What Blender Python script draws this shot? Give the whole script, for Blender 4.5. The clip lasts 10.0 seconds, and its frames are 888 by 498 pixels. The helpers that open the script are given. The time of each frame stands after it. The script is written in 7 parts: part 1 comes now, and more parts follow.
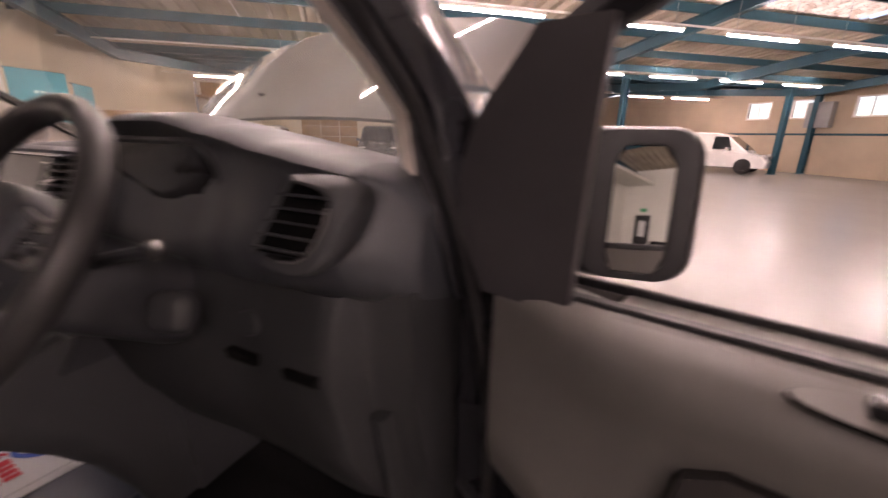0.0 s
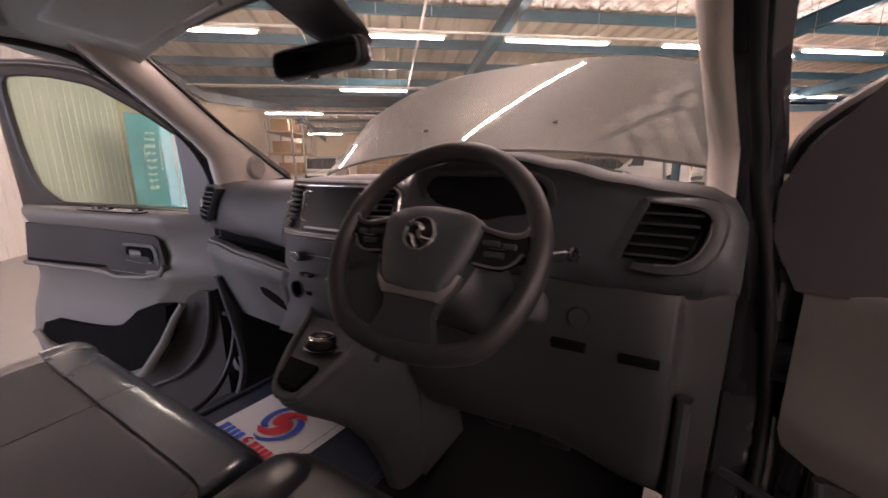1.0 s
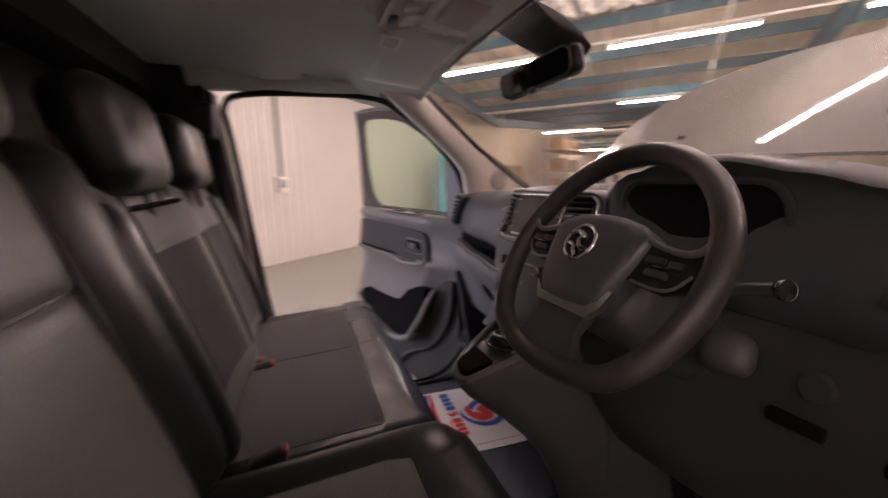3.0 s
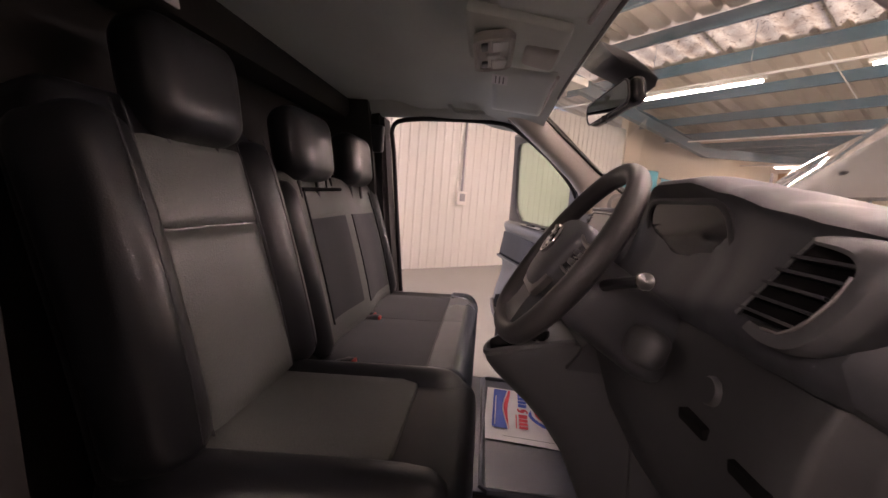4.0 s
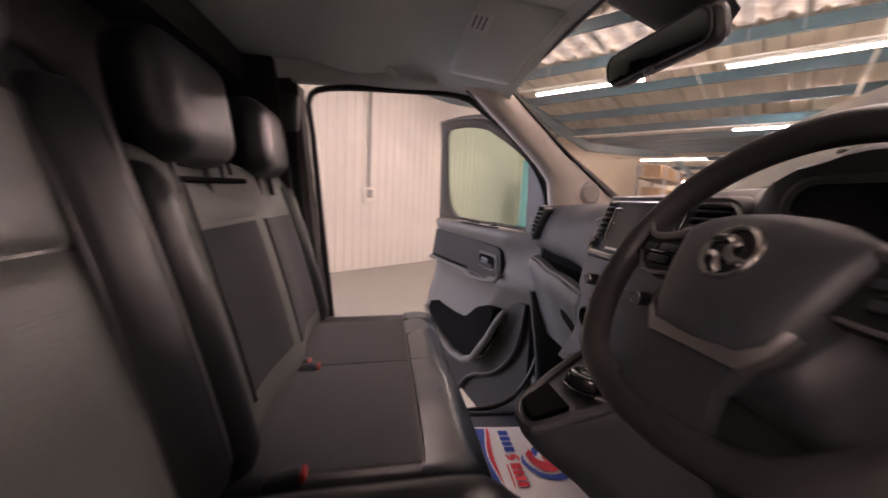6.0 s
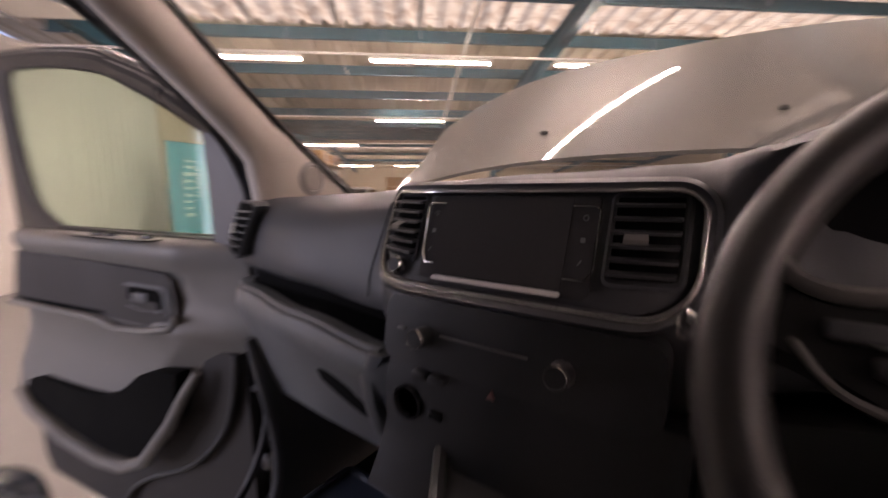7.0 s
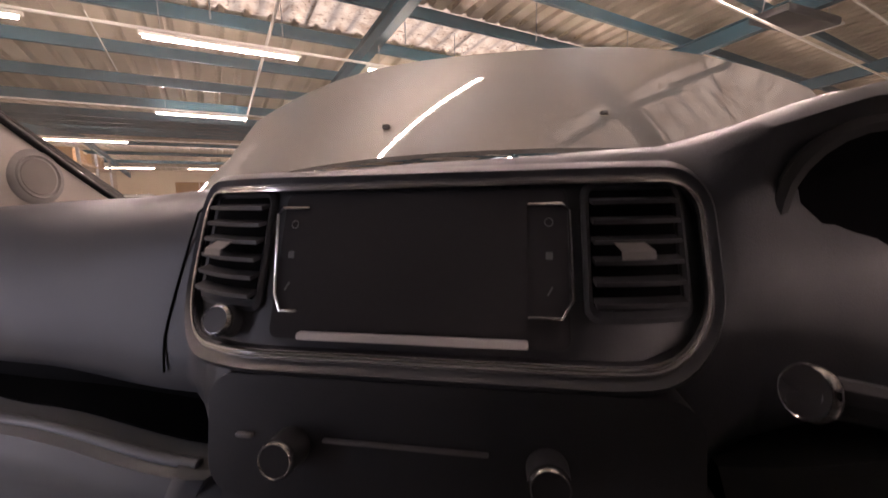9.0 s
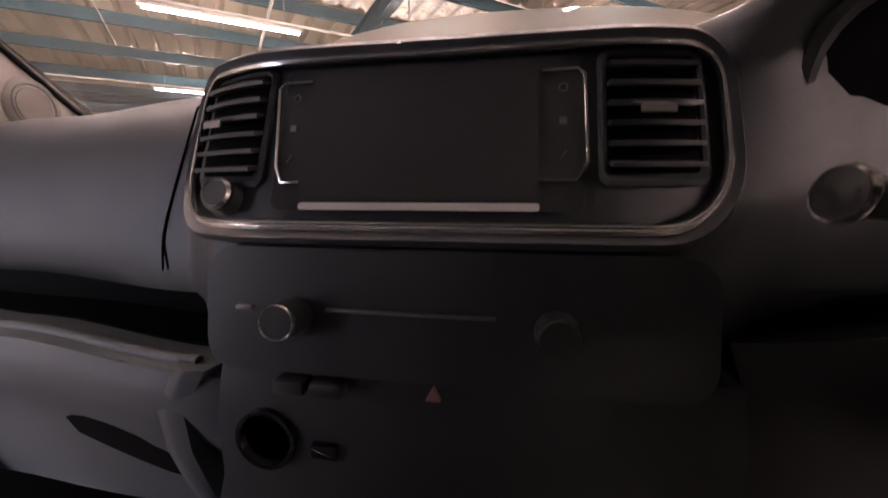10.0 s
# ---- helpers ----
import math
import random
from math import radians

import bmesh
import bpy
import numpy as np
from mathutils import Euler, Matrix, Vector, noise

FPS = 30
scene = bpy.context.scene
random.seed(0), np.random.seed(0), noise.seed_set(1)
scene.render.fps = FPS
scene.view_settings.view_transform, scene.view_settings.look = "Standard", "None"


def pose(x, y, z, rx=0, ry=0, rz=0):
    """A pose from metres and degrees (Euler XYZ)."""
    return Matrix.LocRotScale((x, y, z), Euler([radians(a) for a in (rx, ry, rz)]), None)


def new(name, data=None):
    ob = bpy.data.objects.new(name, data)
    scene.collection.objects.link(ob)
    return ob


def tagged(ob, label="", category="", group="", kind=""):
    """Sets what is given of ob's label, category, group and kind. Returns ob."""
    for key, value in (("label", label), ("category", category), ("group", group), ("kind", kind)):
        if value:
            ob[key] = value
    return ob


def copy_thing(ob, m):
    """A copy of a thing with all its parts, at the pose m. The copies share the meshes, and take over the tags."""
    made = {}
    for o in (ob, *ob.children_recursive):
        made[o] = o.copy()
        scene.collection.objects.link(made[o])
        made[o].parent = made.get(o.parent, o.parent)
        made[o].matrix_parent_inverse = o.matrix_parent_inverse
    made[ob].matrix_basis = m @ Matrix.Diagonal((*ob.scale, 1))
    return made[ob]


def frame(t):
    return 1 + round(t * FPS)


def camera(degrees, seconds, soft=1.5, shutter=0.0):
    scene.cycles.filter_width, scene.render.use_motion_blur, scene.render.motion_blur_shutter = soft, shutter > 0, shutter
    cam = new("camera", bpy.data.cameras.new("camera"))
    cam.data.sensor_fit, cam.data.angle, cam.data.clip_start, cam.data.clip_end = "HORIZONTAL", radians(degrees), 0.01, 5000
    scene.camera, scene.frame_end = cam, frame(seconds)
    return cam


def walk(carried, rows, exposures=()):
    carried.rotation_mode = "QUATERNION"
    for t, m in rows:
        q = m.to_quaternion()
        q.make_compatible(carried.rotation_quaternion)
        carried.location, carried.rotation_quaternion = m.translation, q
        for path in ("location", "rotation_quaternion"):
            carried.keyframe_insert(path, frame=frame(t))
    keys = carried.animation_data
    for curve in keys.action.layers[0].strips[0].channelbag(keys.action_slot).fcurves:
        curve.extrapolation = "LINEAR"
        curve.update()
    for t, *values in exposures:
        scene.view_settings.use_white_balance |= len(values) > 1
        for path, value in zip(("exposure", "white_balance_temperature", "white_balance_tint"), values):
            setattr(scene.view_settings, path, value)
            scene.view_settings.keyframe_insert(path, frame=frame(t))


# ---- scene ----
cam = camera(96.90, 10.0, shutter=0.5)
PATH = [
    (0.0, 0.994, -0.307, 1.304, 73.71, -0.94, 26.23),
    (0.5, 0.792, -0.482, 1.306, 75.19, 0.30, 30.26),
    (1.0, 0.685, -0.634, 1.315, 77.24, 0.58, 32.02),
    (1.5, 0.640, -0.714, 1.326, 79.58, 0.74, 32.01),
    (2.0, 0.626, -0.735, 1.325, 80.41, 0.68, 34.16),
    (2.5, 0.654, -0.702, 1.319, 80.78, 0.03, 45.92),
    (3.0, 0.791, -0.530, 1.297, 80.06, 1.03, 69.78),
    (3.2, 0.870, -0.454, 1.293, 81.13, 0.38, 80.38),
    (4.3, 1.061, -0.267, 1.258, 82.61, -5.01, 96.73),
    (4.5, 1.066, -0.263, 1.257, 82.56, -5.18, 96.84),
    (5.0, 1.052, -0.275, 1.258, 82.43, -4.35, 96.35),
    (5.2, 1.011, -0.293, 1.258, 82.69, -4.04, 95.40),
    (6.3, 0.513, -0.510, 1.234, 83.40, -2.17, 70.80),
    (6.5, 0.420, -0.489, 1.230, 83.90, -1.48, 61.62),
    (7.0, 0.172, -0.374, 1.257, 81.85, 0.16, 35.64),
    (7.5, 0.058, -0.308, 1.300, 82.32, 0.83, 19.30),
    (8.0, 0.041, -0.276, 1.312, 84.30, 1.13, 13.24),
    (8.5, 0.038, -0.254, 1.286, 83.12, 1.37, 10.86),
    (9.0, 0.040, -0.248, 1.251, 82.24, 1.21, 9.90),
    (9.5, 0.041, -0.249, 1.216, 80.75, 0.96, 9.96),
    (10.0, 0.035, -0.251, 1.176, 80.19, 0.29, 10.14),
]
walk(cam, [(t, pose(x, y, z, rx, ry, rz)) for t, x, y, z, rx, ry, rz in PATH], [(0.0, 1.42, 6600, 40), (1.5, 1.38, 6650, 40), (3.2, 1.35, 6700, 40), (5.0, 1.45, 6700, 40), (6.5, 1.4, 6700, 40), (7.5, 1.28, 6700, 40), (8.5, 1.25, 6700, 40), (10.0, 1.5, 6700, 40)])

# ---------------- world, light, exposure ----------------
world = bpy.data.worlds.new("world")
scene.world = world
world.use_nodes = True
_wn, _wl = world.node_tree.nodes, world.node_tree.links
sky = _wn.new("ShaderNodeTexSky")
sky.sky_type = "NISHITA"
sky.sun_disc = False
sky.sun_elevation, sky.sun_rotation = radians(38), radians(150)
_wn["Background"].inputs["Strength"].default_value = 0.12
_wl.new(sky.outputs["Color"], _wn["Background"].inputs["Color"])
sun = new("sun", bpy.data.lights.new("sun", "SUN"))
sun.data.energy, sun.data.angle, sun.data.color = 2.1, radians(10), (1.0, 0.93, 0.84)
sun.matrix_world = pose(0, 0, 20, 52, 0, 150)

daylight_fill = new("added_daylight_fill", bpy.data.lights.new("added_daylight_fill", "AREA"))     # added area lamp that brings cool light into the cab, its source unseen
daylight_fill.data.shape, daylight_fill.data.size, daylight_fill.data.size_y = "RECTANGLE", 2.6, 3.0
daylight_fill.data.energy, daylight_fill.data.color = 44.0, (0.80, 0.91, 1.0)

GZ = -0.15                       # warehouse floor
WA = radians(40.7)               # the hall stands turned against the van
HALL = Matrix.Rotation(WA, 4, "Z")
TUBE = 118.0                       # brightness of the tubes
LAMP_Z = 3.27


daylight_fill.matrix_world = HALL @ Matrix.Translation((-5.80, -0.9, 1.45)) @ Matrix.Rotation(radians(-90), 4, "Y") @ Matrix.Rotation(radians(90), 4, "Z")


def hall(u, v, z=0.0):
    return HALL @ Vector((u, v, z))


# ---------------- materials ----------------
def mat(name, color, rough=0.5, metal=0.0, grain=0.0, size=200.0, vary=0.08, big=3.0, coat=0.0, rough_vary=0.08, spec=0.5, stretch=None, emit=None, sheen=0.0, coat_ior=1.5):
    """A surface with variation at two scales and fine relief; sizes in 1/m."""
    m = bpy.data.materials.new(name)
    m.use_nodes = True
    n, l = m.node_tree.nodes, m.node_tree.links
    b = n["Principled BSDF"]
    b.inputs["Roughness"].default_value, b.inputs["Metallic"].default_value = rough, metal
    b.inputs["Coat Weight"].default_value, b.inputs["Coat Roughness"].default_value = coat, 0.02
    b.inputs["Coat IOR"].default_value = coat_ior
    b.inputs["Specular IOR Level"].default_value = spec
    b.inputs["Sheen Weight"].default_value = sheen
    tc = n.new("ShaderNodeTexCoord")
    mp = n.new("ShaderNodeMapping")
    if stretch:
        mp.inputs["Scale"].default_value = stretch
    l.new(tc.outputs["Object"], mp.inputs["Vector"])
    n1 = n.new("ShaderNodeTexNoise")
    n1.inputs["Scale"].default_value, n1.inputs["Detail"].default_value = big, 6
    n2 = n.new("ShaderNodeTexNoise")
    n2.inputs["Scale"].default_value, n2.inputs["Detail"].default_value = size, 3
    l.new(mp.outputs["Vector"], n1.inputs["Vector"]), l.new(mp.outputs["Vector"], n2.inputs["Vector"])
    add = n.new("ShaderNodeMath")
    add.operation = "MULTIPLY_ADD"
    add.inputs[1].default_value = 0.5
    l.new(n2.outputs["Fac"], add.inputs[0]), l.new(n1.outputs["Fac"], add.inputs[2])
    ramp = n.new("ShaderNodeMapRange")
    ramp.inputs["From Min"].default_value, ramp.inputs["From Max"].default_value = 0.5, 1.0
    ramp.inputs["To Min"].default_value, ramp.inputs["To Max"].default_value = 1 - vary, 1 + vary
    l.new(add.outputs[0], ramp.inputs["Value"])
    mul = n.new("ShaderNodeVectorMath")
    mul.operation = "SCALE"
    mul.inputs[0].default_value = color
    l.new(ramp.outputs["Result"], mul.inputs["Scale"])
    l.new(mul.outputs["Vector"], b.inputs["Base Color"])
    rr = n.new("ShaderNodeMapRange")
    rr.inputs["From Min"].default_value, rr.inputs["From Max"].default_value = 0.3, 0.7
    rr.inputs["To Min"].default_value, rr.inputs["To Max"].default_value = max(rough - rough_vary, 0.02), min(rough + rough_vary, 1)
    l.new(n1.outputs["Fac"], rr.inputs["Value"]), l.new(rr.outputs["Result"], b.inputs["Roughness"])
    if grain:
        bp = n.new("ShaderNodeBump")
        bp.inputs["Strength"].default_value, bp.inputs["Distance"].default_value = grain, 0.4 / size
        l.new(n2.outputs["Fac"], bp.inputs["Height"]), l.new(bp.outputs["Normal"], b.inputs["Normal"])
    if emit:
        b.inputs["Emission Color"].default_value, b.inputs["Emission Strength"].default_value = (*emit[:3], 1), emit[3]
    return m


def glass_mat(name, tint, gloss=1.0, film=0.0):
    m = bpy.data.materials.new(name)
    m.use_nodes = True
    n, l = m.node_tree.nodes, m.node_tree.links
    out = n["Material Output"]
    n.remove(n["Principled BSDF"])
    tr, gl, mx, lw = n.new("ShaderNodeBsdfTransparent"), n.new("ShaderNodeBsdfGlossy"), n.new("ShaderNodeMixShader"), n.new("ShaderNodeLayerWeight")
    pw, fr = n.new("ShaderNodeMath"), n.new("ShaderNodeMath")
    pw.operation, pw.inputs[1].default_value = "POWER", 4.5
    fr.operation, fr.inputs[1].default_value, fr.inputs[2].default_value = "MULTIPLY_ADD", 0.7, 0.022
    l.new(lw.outputs["Facing"], pw.inputs[0]), l.new(pw.outputs[0], fr.inputs[0])
    tr.inputs["Color"].default_value = (*tint, 1)
    gl.inputs["Roughness"].default_value = 0.02
    gl.inputs["Color"].default_value = (gloss, gloss, gloss, 1)
    base = tr.outputs[0]
    if film:        # patchy pale film, put in for the haze over the pane
        df, dm = n.new("ShaderNodeBsdfTranslucent"), n.new("ShaderNodeMixShader")
        dd, d2 = n.new("ShaderNodeBsdfDiffuse"), n.new("ShaderNodeMixShader")
        nz, rg = n.new("ShaderNodeTexNoise"), n.new("ShaderNodeMapRange")
        nz.inputs["Scale"].default_value, nz.inputs["Detail"].default_value = 3.0, 6
        rg.inputs["From Min"].default_value, rg.inputs["From Max"].default_value = 0.35, 0.75
        rg.inputs["To Min"].default_value, rg.inputs["To Max"].default_value = film * 0.5, film * 1.6
        l.new(nz.outputs["Fac"], rg.inputs["Value"]), l.new(rg.outputs["Result"], dm.inputs[0])
        df.inputs["Color"].default_value = dd.inputs["Color"].default_value = (0.8, 0.77, 0.72, 1)
        l.new(df.outputs[0], d2.inputs[1]), l.new(dd.outputs[0], d2.inputs[2])
        l.new(tr.outputs[0], dm.inputs[1]), l.new(d2.outputs[0], dm.inputs[2])
        base = dm.outputs[0]
    l.new(fr.outputs[0], mx.inputs[0]), l.new(base, mx.inputs[1]), l.new(gl.outputs[0], mx.inputs[2]), l.new(mx.outputs[0], out.inputs["Surface"])
    return m


def skylight_mat():
    """Weathered translucent sheet, specked with moss and dirt, lit by the sky above it."""
    m = bpy.data.materials.new("skylight_sheet")
    m.use_nodes = True
    n, l = m.node_tree.nodes, m.node_tree.links
    out = n["Material Output"]
    n.remove(n["Principled BSDF"])
    tl, df, mx = n.new("ShaderNodeBsdfTranslucent"), n.new("ShaderNodeBsdfDiffuse"), n.new("ShaderNodeMixShader")
    tc, nz, sp, cr, c2, mul = n.new("ShaderNodeTexCoord"), n.new("ShaderNodeTexNoise"), n.new("ShaderNodeTexNoise"), n.new("ShaderNodeValToRGB"), n.new("ShaderNodeValToRGB"), n.new("ShaderNodeMix")
    nz.inputs["Scale"].default_value, nz.inputs["Detail"].default_value = 3.5, 8
    sp.inputs["Scale"].default_value, sp.inputs["Detail"].default_value = 22, 2
    l.new(tc.outputs["Object"], nz.inputs["Vector"]), l.new(tc.outputs["Object"], sp.inputs["Vector"])
    cr.color_ramp.elements[0].position, cr.color_ramp.elements[0].color = 0.30, (0.40, 0.29, 0.19, 1)
    cr.color_ramp.elements[1].position, cr.color_ramp.elements[1].color = 0.60, (0.74, 0.62, 0.45, 1)
    c2.color_ramp.elements[0].position, c2.color_ramp.elements[0].color = 0.33, (0.25, 0.20, 0.16, 1)
    c2.color_ramp.elements[1].position, c2.color_ramp.elements[1].color = 0.40, (1, 1, 1, 1)
    mul.data_type, mul.blend_type = "RGBA", "MULTIPLY"
    mul.inputs["Factor"].default_value = 1.0
    l.new(nz.outputs["Fac"], cr.inputs[0]), l.new(sp.outputs["Fac"], c2.inputs[0])
    l.new(cr.outputs[0], mul.inputs[6]), l.new(c2.outputs[0], mul.inputs[7])
    l.new(mul.outputs[2], tl.inputs[0]), l.new(mul.outputs[2], df.inputs[0])
    mx.inputs[0].default_value = 0.25
    l.new(tl.outputs[0], mx.inputs[1]), l.new(df.outputs[0], mx.inputs[2]), l.new(mx.outputs[0], out.inputs["Surface"])
    return m


def tube_mat():
    m = bpy.data.materials.new("lit_tube")
    m.use_nodes = True
    n, l = m.node_tree.nodes, m.node_tree.links
    b = n["Principled BSDF"]
    b.inputs["Emission Color"].default_value = (1.0, 0.88, 0.74, 1)
    b.inputs["Emission Strength"].default_value = TUBE
    return m


M = {
    "pad": mat("soft_black_plastic", (0.056, 0.060, 0.066), 0.46, grain=0.35, size=900, vary=0.15),
    "trim": mat("mid_grey_plastic", (0.130, 0.138, 0.143), 0.46, grain=0.3, size=900, vary=0.1),
    "sail": mat("black_satin_door_plastic", (0.048, 0.045, 0.047), 0.42, spec=0.4, grain=0.1, size=900, vary=0.15, rough_vary=0.04),
    "speaker_grey": mat("dull_grey_speaker_plastic", (0.40, 0.365, 0.325), 0.6, grain=0.4, size=900),
    "lamp_bezel": mat("pale_grey_plastic", (0.50, 0.48, 0.45), 0.4),
    "cluster": mat("clear_instrument_lens", (0.010, 0.010, 0.011), 0.12, spec=0.16, vary=0.02, rough_vary=0.01),
    "knee": mat("black_knee_plastic", (0.036, 0.038, 0.039), 0.55, grain=0.25, size=900, vary=0.15),
    "console": mat("charcoal_console_plastic", (0.066, 0.069, 0.072), 0.5, grain=0.3, size=900, vary=0.1),
    "doortrim": mat("door_grey_plastic", (0.165, 0.159, 0.145), 0.5, grain=0.3, size=800, vary=0.1),
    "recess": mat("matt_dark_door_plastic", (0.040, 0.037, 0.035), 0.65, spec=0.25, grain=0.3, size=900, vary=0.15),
    "dark": mat("dark_plastic", (0.043, 0.045, 0.049), 0.42, grain=0.25, size=900, vary=0.15),
    "gloss": mat("gloss_black_plastic", (0.018, 0.018, 0.019), 0.14, vary=0.05, rough_vary=0.04),
    "screen": mat("dark_screen_glass", (0.050, 0.049, 0.051), 0.16, vary=0.05, rough_vary=0.03),
    "chrome": mat("bright_chrome", (0.75, 0.74, 0.72), 0.16, metal=1.0, vary=0.04, rough_vary=0.06),
    "satin": mat("satin_silver_plastic", (0.72, 0.70, 0.68), 0.32, metal=0.25, grain=0.05, size=700),
    "ring_silver": mat("polished_silver_trim", (0.66, 0.65, 0.64), 0.22, metal=0.8, vary=0.04, rough_vary=0.05),
    "wheel_silver": mat("dull_silver_trim", (0.26, 0.25, 0.245), 0.34, metal=0.6, grain=0.05, size=700),
    "leather": mat("black_leather", (0.015, 0.016, 0.018), 0.31, grain=0.35, size=420, vary=0.2, rough_vary=0.03),
    "rim_leather": mat("worn_rim_leather", (0.035, 0.034, 0.034), 0.42, grain=0.35, size=700, vary=0.15, rough_vary=0.06),
    "insert": mat("grey_leather", (0.104, 0.111, 0.102), 0.38, grain=0.6, size=260, vary=0.15),
    "vinyl": mat("glossy_blue_black_vinyl", (0.042, 0.051, 0.064), 0.24, spec=0.8, grain=0.2, size=420, vary=0.2, rough_vary=0.05),
    "cloth": mat("dark_grey_cloth", (0.040, 0.043, 0.047), 0.75, spec=0.25, grain=0.8, size=500, vary=0.2, sheen=0.1),
    "head": mat("grey_headliner", (0.72, 0.77, 0.73), 0.9, grain=0.4, size=600, vary=0.08),
    "pillar": mat("light_pillar_trim", (0.78, 0.71, 0.63), 0.55, grain=0.25, size=700, vary=0.06),
    "carpet": mat("black_carpet", (0.012, 0.012, 0.013), 0.9, grain=0.9, size=500, vary=0.3),
    "rubber": mat("black_rubber", (0.011, 0.011, 0.012), 0.45, grain=0.1, size=400),
    "mat_floor": mat("blue_black_rubber_mat", (0.045, 0.056, 0.080), 0.38, grain=0.3, size=300, vary=0.2),
    "paint": mat("metallic_grey_paint", (0.125, 0.117, 0.110), 0.5, metal=0.15, size=2500, vary=0.06, coat=1.0, coat_ior=2.0, rough_vary=0.03),
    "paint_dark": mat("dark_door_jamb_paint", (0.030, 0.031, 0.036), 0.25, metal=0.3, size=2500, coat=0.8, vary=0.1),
    "paper": mat("white_paper", (0.86, 0.86, 0.86), 0.6, vary=0.03),
    "red": mat("red_print", (0.72, 0.04, 0.06), 0.6),
    "blue": mat("blue_print", (0.035, 0.10, 0.52), 0.6),
    "redclip": mat("red_plastic", (0.42, 0.045, 0.035), 0.4),
    "hazard": mat("pale_red_plastic", (0.42, 0.22, 0.21), 0.5),
    "steel": mat("bare_metal", (0.45, 0.45, 0.45), 0.35, metal=1.0),
    "glass": glass_mat("windscreen_glass", (0.92, 0.94, 0.91), film=0.045),
    "green_glass": glass_mat("green_door_glass", (0.78, 0.90, 0.80), film=0.03),
    "window_glass": glass_mat("hall_window_glass", (0.9, 0.92, 0.9)),
    "mirror": mat("mirror_glass", (0.85, 0.87, 0.86), 0.02, metal=1.0, vary=0.01, rough_vary=0.01),
    "white_wall": mat("white_cladding", (0.675, 0.665, 0.605), 0.5, size=60, vary=0.06, big=0.8, grain=0.05),
    "beige_wall": mat("beige_block_wall", (0.46, 0.37, 0.27), 0.8, size=40, vary=0.14, big=0.7, grain=0.2),
    "cream_wall": mat("cream_board_wall", (0.62, 0.52, 0.38), 0.7, size=40, vary=0.10, big=0.6),
    "floor": mat("grey_sealed_concrete", (0.25, 0.246, 0.222), 0.27, size=12, vary=0.03, big=0.9, rough_vary=0.0),
    "frame_gloss": mat("gloss_black_door_frame", (0.012, 0.012, 0.014), 0.30, spec=0.22, vary=0.05, rough_vary=0.03),
    "banner_light": mat("pale_turquoise_banner", (0.06, 0.40, 0.50), 0.6, vary=0.05),
    "teal": mat("teal_painted_steel", (0.016, 0.066, 0.090), 0.55, spec=0.3, size=40, vary=0.18, big=2, grain=0.1),
    "roof": mat("grey_fibre_cement_sheet", (0.45, 0.385, 0.30), 0.85, size=25, vary=0.25, big=1.2, grain=0.4),
    "sky": skylight_mat(),
    "tube": tube_mat(),
    "white_metal": mat("white_enamel", (0.75, 0.72, 0.66), 0.4, vary=0.05),
    "banner": mat("turquoise_banner", (0.035, 0.29, 0.38), 0.7, vary=0.08, size=80),
    "banner_ink": mat("pale_print", (0.55, 0.68, 0.70), 0.7),
    "card": mat("brown_cardboard", (0.34, 0.20, 0.085), 0.8, size=30, vary=0.18, big=2),
    "wood": mat("raw_pallet_wood", (0.40, 0.27, 0.15), 0.8, size=40, vary=0.25),
    "car_white": mat("white_car_paint", (0.78, 0.77, 0.74), 0.25, coat=0.8, vary=0.03),
    "car_dark": mat("dark_car_paint", (0.030, 0.034, 0.036), 0.25, coat=1.0, metal=0.3, vary=0.05),
    "tyre": mat("tyre_rubber", (0.015, 0.015, 0.015), 0.8, grain=0.3, size=80),
    "car_glass": mat("dark_car_glass", (0.015, 0.018, 0.02), 0.06, vary=0.02, rough_vary=0.02),
    "plastic_clear": mat("frosted_plastic_wrap", (0.62, 0.56, 0.48), 0.3, vary=0.1, size=20),
    "grey_metal": mat("grey_steel", (0.30, 0.30, 0.30), 0.45, metal=0.6, vary=0.1),
    "lens": mat("lamp_lens", (0.7, 0.7, 0.68), 0.1, vary=0.02),
    # flat black that stands in for the shade inside hollows, slots and seams
    "void": mat("shade_black", (0.005, 0.005, 0.005), 0.9, spec=0.08),
    "belt": mat("black_webbing", (0.028, 0.030, 0.034), 0.55, grain=0.6, size=700),
    "black": mat("black_door", (0.02, 0.02, 0.02), 0.5),
    "signgreen": mat("green_sign", (0.03, 0.35, 0.15), 0.5),
}


# ---------------- mesh helpers ----------------
def finish(name, bm, material, smooth=True, angle=35):
    bmesh.ops.recalc_face_normals(bm, faces=bm.faces)
    me = bpy.data.meshes.new(name)
    if smooth:
        for f in bm.faces:
            f.smooth = True
        lim = radians(angle)
        for e in bm.edges:
            if len(e.link_faces) == 2 and e.calc_face_angle(0) > lim:
                e.smooth = False
    bm.to_mesh(me)
    bm.free()
    me.materials.append(material)
    return me


def part(name, bm, material, parent, label="", smooth=True, angle=35):
    """One mesh object under a thing or a part; its coordinates are those of the thing."""
    ob = new(name, finish(name, bm, material, smooth, angle))
    ob.parent = parent
    if label:
        tagged(ob, label)
    return ob


def thing(name, label, category, m=Matrix(), group="", kind=""):
    ob = new(name)
    ob.empty_display_size = 0.1
    ob.matrix_world = m
    return tagged(ob, label, category, group, kind)


def single(name, bm, material, label, category, kind="", group="", m=Matrix(), smooth=True):
    ob = new(name, finish(name, bm, material, smooth))
    ob.matrix_world = m
    return tagged(ob, label, category, group, kind)


def B():
    return bmesh.new()


